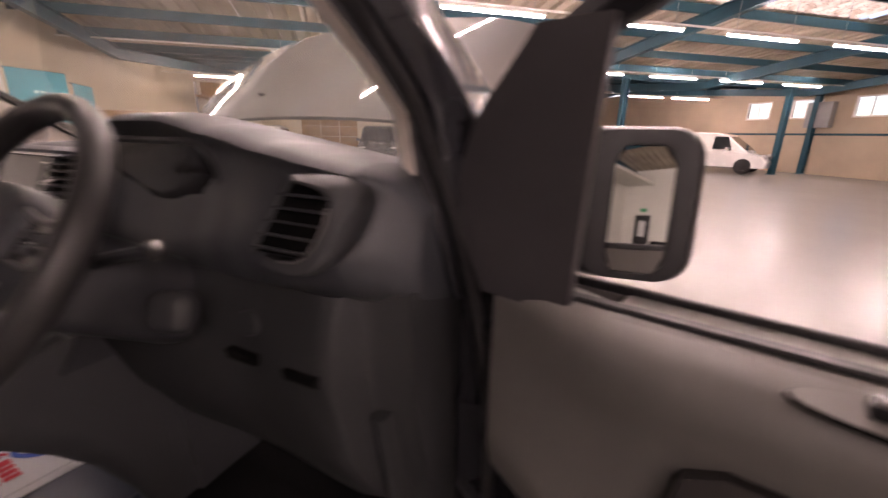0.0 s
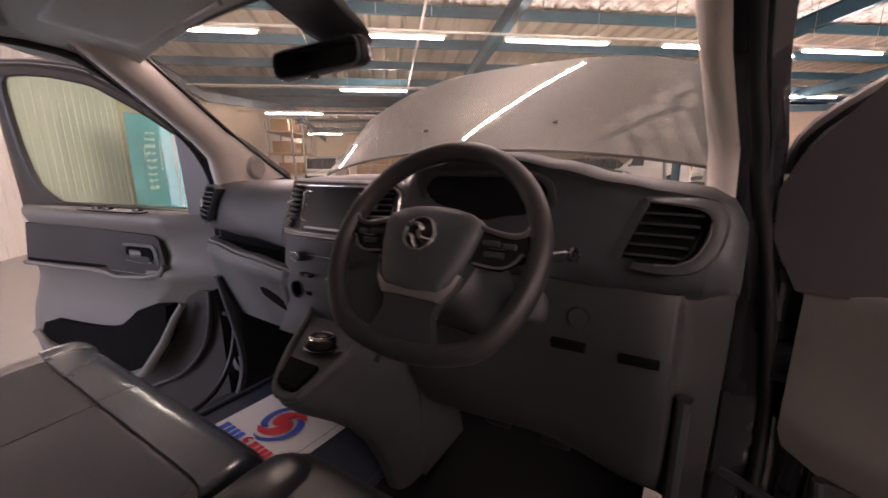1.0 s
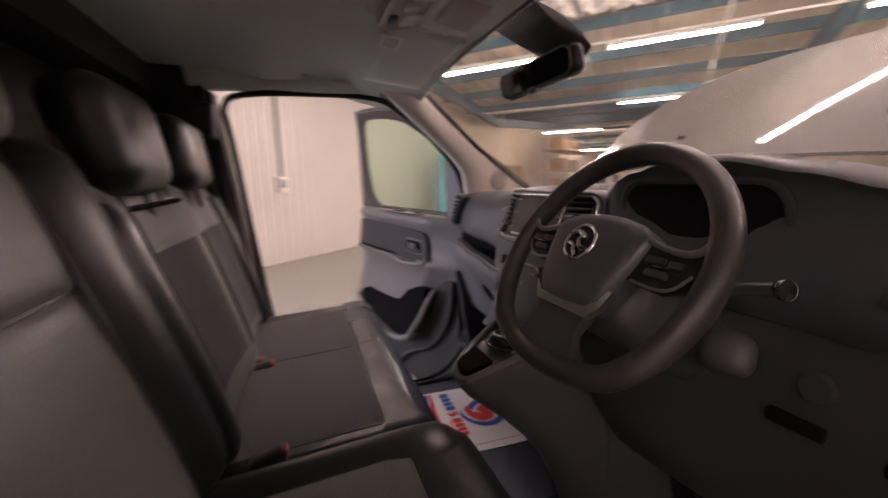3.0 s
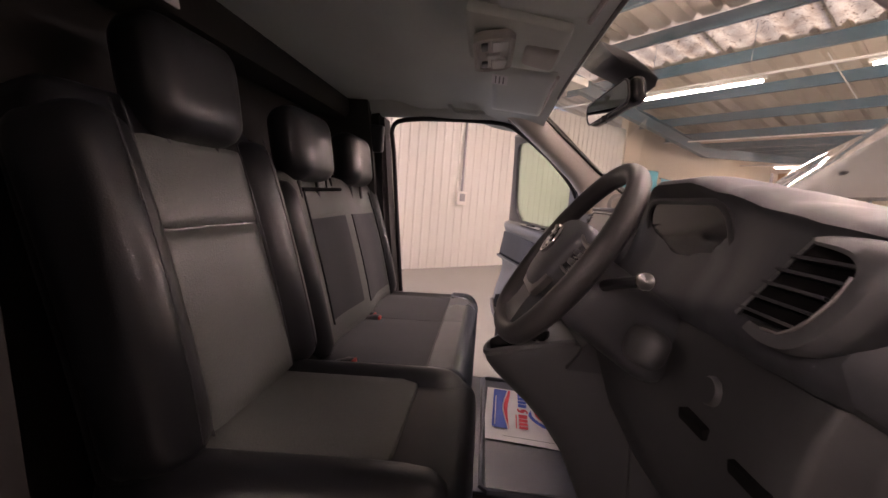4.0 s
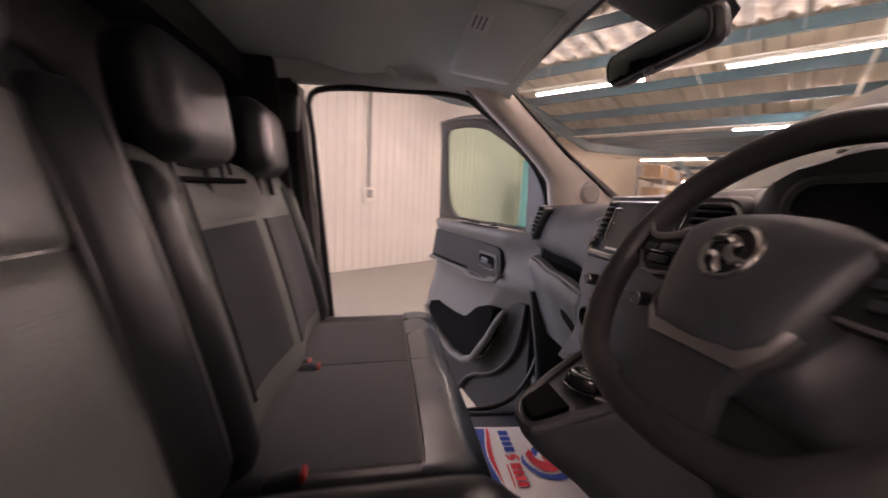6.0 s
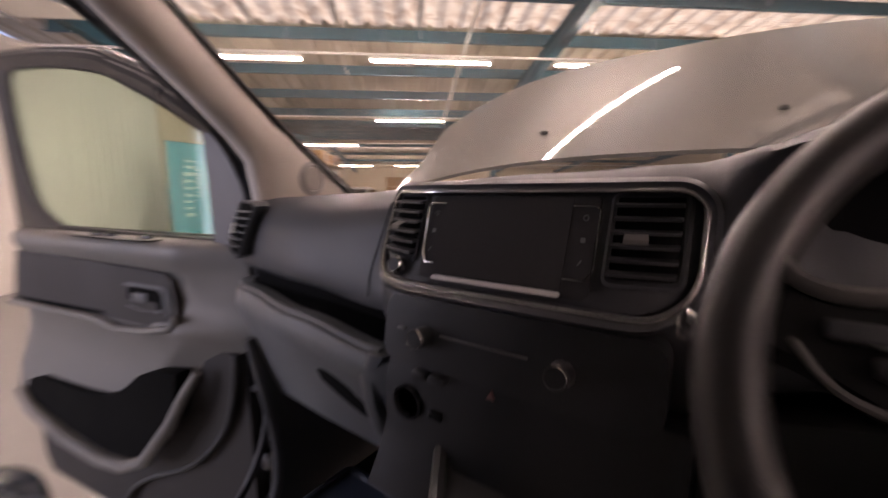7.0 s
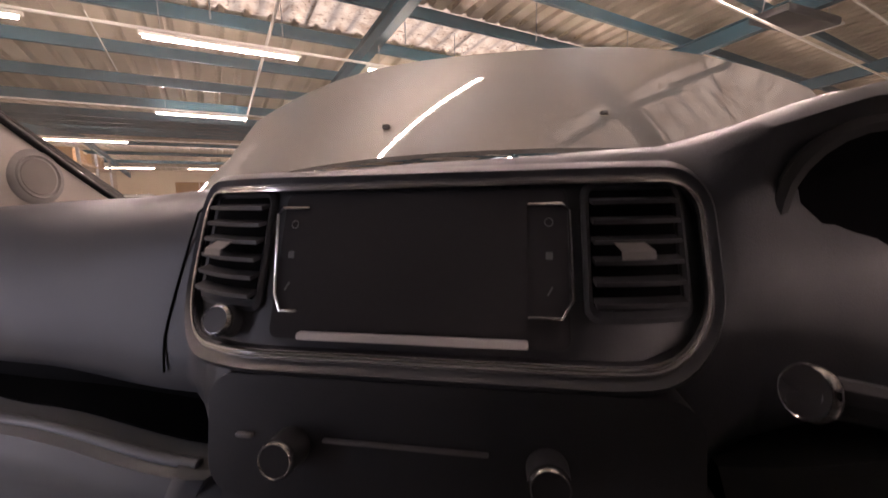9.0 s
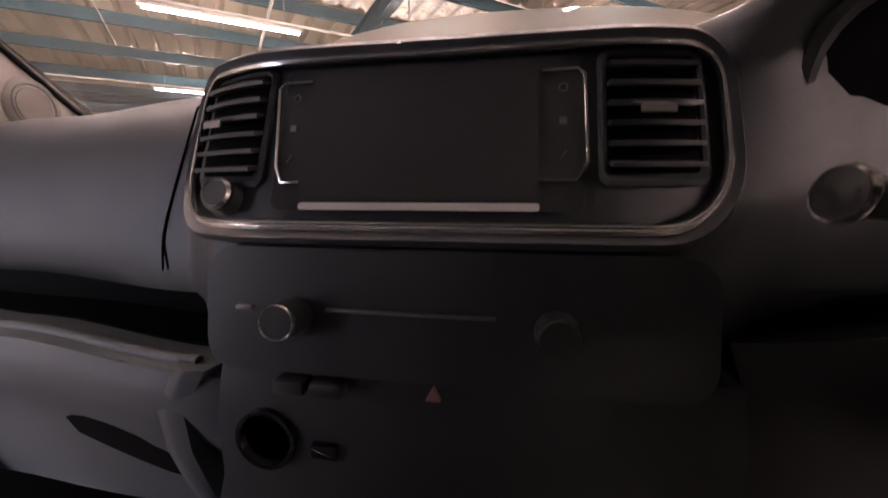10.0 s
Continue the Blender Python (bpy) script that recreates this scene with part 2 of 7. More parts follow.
def box(bm, c, s, bev=0.0, rot=None, seg=2):
    got = bmesh.ops.create_cube(bm, size=1.0)["verts"]
    for v in got:
        v.co = Vector((v.co.x * s[0], v.co.y * s[1], v.co.z * s[2]))
    if bev:
        edges = list({e for v in got for e in v.link_edges})
        out = bmesh.ops.bevel(bm, geom=edges, offset=min(bev, min(s) * 0.45), segments=seg, affect="EDGES", profile=0.5)
        got = list({v for f in out["faces"] for v in f.verts} | {v for v in got if v.is_valid})
    m = Matrix.Translation(c) @ (rot.to_4x4() if rot else Matrix())
    for v in got:
        v.co = m @ v.co
    return bm


def turn(rx=0, ry=0, rz=0):
    return Euler((radians(rx), radians(ry), radians(rz))).to_matrix()


def tube(bm, pts, r, n=10, closed=False, flat=1.0, up=None):
    """A round bar along points; r may be a list; flat squeezes it across."""
    pts = [Vector(p) for p in pts]
    k = len(pts)
    rs = r if isinstance(r, (list, tuple)) else [r] * k
    rings, side0 = [], None
    for i, p in enumerate(pts):
        a = pts[(i - 1) % k] if (closed or i) else p
        b = pts[(i + 1) % k] if (closed or i < k - 1) else p
        d = (b - a).normalized()
        if up is not None:
            side = d.cross(Vector(up))
        elif side0 is None:
            side = d.orthogonal()
        else:
            side = side0 - d * side0.dot(d)
        side.normalize()
        side0 = side
        nrm = d.cross(side).normalized()
        rings.append([bm.verts.new(p + (side * math.cos(2 * math.pi * j / n) + nrm * math.sin(2 * math.pi * j / n) * flat) * rs[i]) for j in range(n)])
    for i in range(k if closed else k - 1):
        q, w = rings[i], rings[(i + 1) % k]
        for j in range(n):
            bm.faces.new((q[j], q[(j + 1) % n], w[(j + 1) % n], w[j]))
    if not closed:
        bm.faces.new(rings[0][::-1]), bm.faces.new(rings[-1])
    return bm


def loft(bm, rings, caps=True, loop=True):
    """Skins rings of equal count; loop: each ring is closed."""
    vs = [[bm.verts.new(p) for p in ring] for ring in rings]
    n = len(vs[0])
    for a, b in zip(vs, vs[1:]):
        for j in range(n if loop else n - 1):
            bm.faces.new((a[j], a[(j + 1) % n], b[(j + 1) % n], b[j]))
    if caps and loop:
        bm.faces.new(vs[0][::-1]), bm.faces.new(vs[-1])
    return bm


def sheet(bm, rows, thick, normal=None):
    """A bent sheet through a grid of points, with thickness along the given direction (or -z)."""
    d = Vector(normal or (0, 0, -1)).normalized() * thick
    a = [[bm.verts.new(Vector(p)) for p in r] for r in rows]
    b = [[bm.verts.new(Vector(p) + d) for p in r] for r in rows]
    h, w = len(rows), len(rows[0])
    for i in range(h - 1):
        for j in range(w - 1):
            bm.faces.new((a[i][j], a[i][j + 1], a[i + 1][j + 1], a[i + 1][j]))
            bm.faces.new((b[i][j], b[i + 1][j], b[i + 1][j + 1], b[i][j + 1]))
    rim = [(0, j) for j in range(w)] + [(i, w - 1) for i in range(1, h)] + [(h - 1, j) for j in range(w - 2, -1, -1)] + [(i, 0) for i in range(h - 2, 0, -1)]
    for (i, j), (p, q) in zip(rim, rim[1:] + rim[:1]):
        bm.faces.new((a[i][j], b[i][j], b[p][q], a[p][q]))
    return bm


def plate(bm, outline, put, depth):
    """A flat piece: outline of (a, b) pairs, placed by put(a, b, c), c from 0 to depth."""
    f = [bm.verts.new(put(a, b, 0.0)) for a, b in outline]
    g = [bm.verts.new(put(a, b, depth)) for a, b in outline]
    bm.faces.new(f), bm.faces.new(g[::-1])
    for i in range(len(f)):
        j = (i + 1) % len(f)
        bm.faces.new((f[i], g[i], g[j], f[j]))
    return bm


def frame_plate(bm, outer, inner, put, depth, dome=0.0):
    """A flat frame between two outlines of equal count."""
    n = len(outer)
    mid = [((a[0] + b[0]) / 2, (a[1] + b[1]) / 2) for a, b in zip(outer, inner)]
    rings = [[put(*p, depth) for p in outer], [put(*p, 0.0) for p in outer], [put(*p, -dome) for p in mid], [put(*p, 0.0) for p in inner], [put(*p, depth) for p in inner]]
    vs = [[bm.verts.new(p) for p in r] for r in rings]
    for a, b in zip(vs, vs[1:] + vs[:1]):
        for j in range(n):
            bm.faces.new((a[j], a[(j + 1) % n], b[(j + 1) % n], b[j]))
    return bm


def rrect(x0, z0, x1, z1, r, n=6):
    """A rounded rectangle, from its bounds; r: one radius, or four from lower left counter-clockwise."""
    rs = r if isinstance(r, (list, tuple)) else (r,) * 4
    pts = []
    for (cx, cz, sx, sz, a0), q in zip(((x0, z0, 1, 1, 180), (x1, z0, -1, 1, 270), (x1, z1, -1, -1, 0), (x0, z1, 1, -1, 90)), rs):
        for i in range(n + 1):
            a = radians(a0 + 90 * i / n)
            pts.append((cx + sx * q + q * math.cos(a), cz + sz * q + q * math.sin(a)))
    return pts


def lathe(bm, profile, m, n=24):
    """Turns (radius, height) pairs round the z of m."""
    rings = [[m @ Vector((r * math.cos(2 * math.pi * j / n), r * math.sin(2 * math.pi * j / n), h)) for j in range(n)] for r, h in profile]
    return loft(bm, rings)


def pillow(bm, s, r, m=Matrix(), bend=None, k=8):
    """A soft rounded block of size s with corner radius r; bend(v) shapes it before m."""
    grid = [-1 + 2 * i / k for i in range(k + 1)]
    seen = {}

    def vert(p):
        key = tuple(round(c, 5) for c in p)
        if key not in seen:
            q = Vector((p[0] * s[0] / 2, p[1] * s[1] / 2, p[2] * s[2] / 2))
            core = Vector([max(-h / 2 + r, min(h / 2 - r, c)) for c, h in zip(q, s)])
            d = q - core
            q = core + d.normalized() * r if d.length > 1e-9 and sum(abs(c) > 1e-9 for c in d) > 1 else q
            if bend:
                q = bend(q)
            seen[key] = bm.verts.new(m @ q)
        return seen[key]

    def ease(t):
        return math.copysign(abs(t) ** 0.75, t)

    for ax in range(3):
        for sg in (-1, 1):
            for i in range(k):
                for j in range(k):
                    quad = []
                    for di, dj in ((0, 0), (1, 0), (1, 1), (0, 1)):
                        p = [0, 0, 0]
                        p[ax], p[(ax + 1) % 3], p[(ax + 2) % 3] = sg, ease(grid[i + di]), ease(grid[j + dj])
                        quad.append(vert(p))
                    try:
                        bm.faces.new(quad)
                    except ValueError:
                        pass
    return bm


def smooth_curve(pts, n=4, closed=False, sharp=()):
    """Rounds a plan line through its points (Catmull-Rom); indexes in sharp stay corners."""
    out, m = [], len(pts)
    for i in range(m if closed else m - 1):
        p1, p2 = pts[i], pts[(i + 1) % m]
        p0 = pts[i - 1] if (closed or i > 0) and i not in sharp else p1
        p3 = pts[(i + 2) % m] if (closed or i + 2 < m) and (i + 1) % m not in sharp else p2
        for k in range(n):
            t = k / n
            out.append(tuple(0.5 * (2 * b + (c - a) * t + (2 * a - 5 * b + 4 * c - d) * t * t + (3 * b - a - 3 * c + d) * t ** 3) for a, b, c, d in zip(p0, p1, p2, p3)))
    return out if closed else out + [tuple(pts[-1])]


def lerp(a, b, t):
    return a + (b - a) * t


def keyed(x, keys):
    """Piecewise smooth profile: keys of (x, [(y, z), ...])."""
    if x <= keys[0][0]:
        return keys[0][1]
    for (xa, pa), (xb, pb) in zip(keys, keys[1:]):
        if x <= xb:
            t = (x - xa) / (xb - xa)
            t = t * t * (3 - 2 * t)
            return [(lerp(p[0], q[0], t), lerp(p[1], q[1], t)) for p, q in zip(pa, pb)]
    return keys[-1][1]


# ---------------- the hall ----------------
def wave_sheet(bm, u0, u1, line, pitch=0.36, depth=0.075, ribbed=False):
    """Corrugated sheet along u; line: (v, z) points down the slope. Ribbed: flat pans with narrow raised ribs."""
    prof = ((0.0, 0.0), (0.62, 0.0), (0.74, 0.9), (0.81, 1.0), (0.88, 0.9)) if ribbed else [(k / 8, 0.5 * math.sin(2 * math.pi * k / 8)) for k in range(8)]
    steps, u = [], u0
    while u < u1 - 0.01:
        steps += [(min(u1, u + pitch * q), depth * h) for q, h in prof]
        u += pitch
    steps.append((u1, 0.0))
    vs = [[bm.verts.new((q, v, z + h)) for q, h in steps] for v, z in line]
    for a, b in zip(vs, vs[1:]):
        for j in range(len(steps) - 1):
            bm.faces.new((a[j], a[j + 1], b[j + 1], b[j]))
    return bm


U0, U1, V0, V1 = -5.82, 20.8, -14.0, 38.0
STRIPS = ((-0.75, 1.06), (5.72, 7.0), (27.3, 28.7))      # translucent strips across the roof
RIDGE = [(-14.2, 4.15), (-2.0, 5.0), (12.4, 3.62), (25.0, 4.7), (38.2, 3.6)]


def roof_z(v):
    for (a, p), (b, q) in zip(RIDGE, RIDGE[1:]):
        if v <= b:
            return lerp(p, q, (v - a) / (b - a))
    return RIDGE[-1][1]


def build_hall():
    bm = box(B(), (7.5, 12, GZ - 0.1), (60, 80, 0.2))
    single("floor", bm, M["floor"], "pale grey sealed concrete hall floor with faint shine", "floor", "structure", m=HALL, smooth=False)
    # white ribbed cladding beside the van; its unseen doorway is added for the fill lamp
    D0, D1, DZ = -2.27, 0.47, 3.0
    bm = B()
    for lo, hi, z0 in ((V0, D0, GZ), (D1, 9.45, GZ), (D0, D1, DZ)):
        ribs, v = [], lo
        while v < hi:
            ribs += [(min(v + q, hi), d) for q, d in ((0.0, 0.0), (0.115, 0.0), (0.13, 0.012), (0.16, 0.012), (0.175, 0.0))]
            v += 0.19
        a = [bm.verts.new((U0 + d, w, z0)) for w, d in ribs]
        b = [bm.verts.new((U0 + d, w, 3.5)) for w, d in ribs]
        for j in range(len(a) - 1):
            if ribs[j + 1][0] > ribs[j][0]:
                bm.faces.new((a[j], a[j + 1], b[j + 1], b[j]))
        box(bm, (U0 - 0.06, (lo + hi) / 2, (z0 + 3.5) / 2), (0.1, hi - lo, 3.5 - z0))
    single("wall_west", bm, M["white_wall"], "white ribbed metal cladding wall of the hall", "wall", "structure", m=HALL, smooth=False)
    fr = B()
    for v in (D0, D1):
        box(fr, (U0 - 0.03, v, (GZ + DZ) / 2), (0.22, 0.12, DZ - GZ), 0.01)
    box(fr, (U0 - 0.03, (D0 + D1) / 2, DZ + 0.02), (0.22, D1 - D0 + 0.12, 0.16), 0.01)
    single("door_2", fr, M["white_metal"], "white steel frame of an added doorway out of view", "doorway", "structure", m=HALL)
    bm = box(B(), (U0 + 0.85, (V0 + 5.2) / 2, 3.45), (1.9, 5.2 - V0, 0.12))
    single("soffit", bm, M["white_wall"], "white painted low soffit beside the wall", "soffit", "structure", m=HALL, smooth=False)
    for nm, c, s, k in (("wall_north", (7.5, V1 + 0.1, 1.8), (27, 0.2, 4.6), "cream_wall"), ("wall_south", (7.5, V0 - 0.1, 2.2), (27, 0.2, 5.0), "white_wall"),
                        ("wall_far_west", (U0 - 0.11, 23.9, 1.9), (0.2, 28.7, 4.4), "cream_wall")):
        single(nm, box(B(), c, s), M[k], "white painted plain hall wall" if k == "white_wall" else "cream painted plain hall wall", "wall", "structure", m=HALL, smooth=False)
    # east wall with three windows and a rail
    wins = [(10.1, 11.3), (12.45, 13.7), (14.6, 15.8)]
    wz0, wz1 = 2.22, 3.05
    bm = B()
    lo = V0
    for a, b in wins + [(38.2, 38.2)]:
        box(bm, (U1 + 0.1, (lo + a) / 2, (GZ + 4.2) / 2), (0.2, a - lo, 4.2 - GZ))
        if b > a:
            box(bm, (U1 + 0.1, (a + b) / 2, (GZ + wz0) / 2), (0.2, b - a, wz0 - GZ))
            box(bm, (U1 + 0.1, (a + b) / 2, (wz1 + 4.2) / 2), (0.2, b - a, 4.2 - wz1))
        lo = b
    single("wall_east", bm, M["beige_wall"], "beige hall wall with high windows", "wall", "structure", m=HALL, smooth=False)
    for i, (a, b) in enumerate(wins):
        w = thing("window_%d" % (i + 1), "small high window with bright daylight behind", "window", HALL, kind="structure")
        bm = B()
        for c, s in (((U1 + 0.02, a + 0.03, (wz0 + wz1) / 2), (0.06, 0.06, wz1 - wz0)), ((U1 + 0.02, b - 0.03, (wz0 + wz1) / 2), (0.06, 0.06, wz1 - wz0)),
                     ((U1 + 0.02, (a + b) / 2, wz0 + 0.03), (0.06, b - a, 0.06)), ((U1 + 0.02, (a + b) / 2, wz1 - 0.03), (0.06, b - a, 0.06)), ((U1 + 0.02, (a + b) / 2, (wz0 + wz1) / 2), (0.04, 0.04, wz1 - wz0))):
            box(bm, c, s)
        part("window_frame", bm, M["white_metal"], w, smooth=False)
        p = part("pane", box(B(), (U1 + 0.05, (a + b) / 2, (wz0 + wz1) / 2), (0.01, b - a - 0.1, wz1 - wz0 - 0.1)), M["window_glass"], w, smooth=False)
        p.visible_shadow = False
    bm = box(B(), (U1 - 0.02, 12, 1.55), (0.05, 50, 0.09))
    single("wall_rail", bm, M["teal"], "dark teal rail along the beige wall", "rail", "structure", m=HALL, smooth=False)
    # roof sheets, with a strip of translucent sheets
    bm = B()
    cuts = sorted([v for v, z in RIDGE] + [v for st in STRIPS for v in st])
    for a, b in zip(cuts, cuts[1:]):
        lit = (a, b) in STRIPS
        wave_sheet(bm, 13.2 if lit else -7.2, 22, [(a, roof_z(a) + 0.004 * lit), (b, roof_z(b) + 0.004 * lit)], ribbed=True)
    single("ceiling", bm, M["roof"], "weathered grey ribbed roof sheets", "roof", "structure", m=HALL, smooth=False)
    for a, b in STRIPS:
        first = None
        for k in range(14):
            at = HALL @ Matrix.Translation((-7.0 + 1.425 * k, 0, 0))
            if first is None:
                line = [(v, roof_z(v) + 0.045) for v in (a - 0.30, (a + b) / 2, b + 0.30)]
                first = thing("skylight", "weathered translucent corrugated roof sheet letting daylight in", "skylight", at, "skylight strips")
                part("sheet", wave_sheet(B(), 0, 1.44, line), M["sky"], first)
                part("side_lap", wave_sheet(B(), -0.02, 0.035, [(v, z - 0.006) for v, z in line], 0.06, 0.01), M["roof"], first, "dark lap joint between sheets")
            else:
                copy_thing(first, at)
    # purlins and rafters
    for i, v in enumerate((-10, -7, -4.4, -3.1, -1.8, -0.8, 0.80, 1.95, 3.2, 4.55, 5.7, 7.05, 8.6, 10.1, 11.6, 13.6, 15.6, 17.6, 19.6, 22, 24, 27, 30, 33)):
        z = roof_z(v) - 0.14
        bm = B()
        box(bm, (7.5, v, z), (27, 0.012, 0.2))
        box(bm, (7.5, v + 0.035, z + 0.1), (27, 0.07, 0.012))
        box(bm, (7.5, v - 0.035, z - 0.1), (27, 0.07, 0.012))
        single("purlin", bm, M["teal"], "teal painted steel roof purlin", "purlin", "structure", group="purlins", m=HALL, smooth=False)
    for u in (-5.0, 2.45, 8.35, 14.1, 19.8):
        bm = B()
        for (a, p), (b, q) in zip(RIDGE, RIDGE[1:]):
            d = Vector((0, b - a, q - p))
            ang = math.degrees(math.atan2(q - p, b - a))
            c = Vector((u, (a + b) / 2, (p + q) / 2 - 0.40))
            for dz, w in ((0.14, 0.16), (-0.14, 0.16), (0, 0.015)):
                box(bm, c + Vector((0, 0, dz)), (w, d.length, 0.018 if dz else 0.28), rot=turn(ang))
        single("rafter", bm, M["teal"], "teal painted steel rafter of the roof frame", "rafter", "structure", group="rafters", m=HALL, smooth=False)
    for u, v in ((2.6, 12.3), (10.7, 12.3), (18.6, 12.3), (20.55, 12.5), (10.2, -6)):
        bm = B()
        h = roof_z(v) - 0.3 - GZ
        for dx in (-0.09, 0.09):
            box(bm, (u + dx, v, GZ + h / 2), (0.018, 0.2, h))
        box(bm, (u, v, GZ + h / 2), (0.18, 0.015, h))
        box(bm, (u, v, GZ + 0.01), (0.3, 0.3, 0.02))
        single("column", bm, M["teal"], "teal painted steel column standing on the hall floor", "column", "structure", group="columns", m=HALL, smooth=False)
    # strip lamps
    first = None
    # Row at v -5.6 is out of direct view, guessed to light the driver side.
    rows = [(6.1, LAMP_Z, 1.82, [-3.56 + 2.92 * i for i in range(7)]), (11.25, LAMP_Z, 1.85, [-0.97 + 2.95 * i for i in range(7)]), (17.2, LAMP_Z, 2.27, [-4.6, 3.0, 14.5, 17.4]),
            (30.3, LAMP_Z, 2.9, [-5.7, -1.0, 4.0]), (2.2, 4.1, 1.85, [-3.3, -0.36, 2.58, 5.52]), (-5.6, LAMP_Z, 1.82, [-3.6, -0.6, 2.3, 5.2, 8.1])]
    for v, z, ln, us in rows:
        first = None
        for u in us:
            at = HALL @ Matrix.Translation((u + ln / 2, v, z))
            if first is None:
                t = thing("strip_lamp", "lit fluorescent strip lamp hanging under the roof", "lamp", at, "strip lamps")
                bm = box(B(), (0, 0, 0.045), (ln + 0.1, 0.06, 0.045), 0.008)
                part("lamp_body", bm, M["white_metal"], t)
                bm = tube(B(), [(-ln / 2, 0, 0.0), (ln / 2, 0, 0.0)], 0.016, 12)
                part("tube", bm, M["tube"], t, "glowing warm white tube")
                for sx in (-1, 1):
                    part("hanger", tube(B(), [(sx * ln * 0.4, 0, 0.08), (sx * ln * 0.4, 0, max(0.2, roof_z(v) - z - 0.1))], 0.006, 6), M["grey_metal"], t)
                first = t
            else:
                copy_thing(first, at)
        if v == 2.2:
            single("lamp_trunking", box(B(), (7.5, 2.75, 3.75), (26.4, 0.028, 0.028)), M["white_metal"], "white metal trunking across the hall", "trunking", m=HALL, smooth=False)
        bm = box(B(), (7.5, v, z + 0.10), (26.4, 0.032, 0.030))
        single("lamp_trunking", bm, M["white_metal"], "white metal trunking carrying the strip lamps", "trunking", m=HALL, smooth=False)
    # conduits under the sheets, hanging rods, a black heater
    for u, va, vb, r in ((0.95, 4.7, 12.2, 0.026), (-1.35, 7.2, 9.4, 0.010)):
        bm = tube(B(), [(u, v, roof_z(v) - 0.27) for v in (va, (va + vb) / 2, vb)], r, 8)
        single("roof_conduit", bm, M["white_metal"], "pale conduit running down the roof slope under the purlins", "conduit", m=HALL)
    for u, v, ln in ((4.71, 4.86, 0.62), (7.08, 4.86, 0.5), (2.7, 5.6, 0.7), (0.1, 5.9, 0.7), (6.0, 5.9, 0.6)):
        bm = tube(B(), [(u, v, roof_z(v)), (u, v, roof_z(v) - ln)], 0.010, 6)
        single("hanging_rod", bm, M["grey_metal"], "thin steel rod hanging from the roof sheets", "rod", m=HALL)
    t = thing("radiant_heater", "black flat heater hanging under the roof beside a rafter", "heater", HALL @ pose(8.25, 2.68, 3.92, 0, 0, -8))
    part("heater_body", box(B(), (0, 0, 0), (1.45, 0.56, 0.12), 0.02), M["rubber"], t)
    part("hood_rim", box(B(), (0, -0.26, -0.05), (1.35, 0.03, 0.05), 0.008), M["rubber"], t)
    part("end_strip", box(B(), (0.745, 0, -0.045), (0.05, 0.60, 0.04), 0.006), M["white_metal"], t, "pale strip along one end")
    for sx, sy in ((-1, -1), (-1, 1), (1, -1), (1, 1)):
        part("chain", tube(B(), [(sx * 0.55, sy * 0.2, 0.04), (sx * 0.50, sy * 0.12, 0.62)], 0.008, 6), M["grey_metal"], t)
    # conduit and socket box on the white wall
    t = thing("wall_conduit", "grey conduit down the white cladding", "conduit", HALL)
    part("pipe", tube(B(), [(U0 + 0.05, 3.93, 1.40), (U0 + 0.05, 3.93, 3.32), (U0 + 0.09, 3.93, 3.365), (U0 + 0.92, 3.93, 3.365), (U0 + 0.97, 3.98, 3.365), (U0 + 0.97, 5.18, 3.365)], 0.024, 10), M["grey_metal"], t)
    t = thing("socket_box", "white surface mounted electrical box on the cladding", "socket", HALL)
    part("box_body", box(B(), (U0 + 0.05, 3.93, 1.27), (0.07, 0.24, 0.27), 0.01), M["white_metal"], t)
    part("box_cover", box(B(), (U0 + 0.09, 3.93, 1.285), (0.012, 0.13, 0.15), 0.004), M["grey_metal"], t)


build_hall()


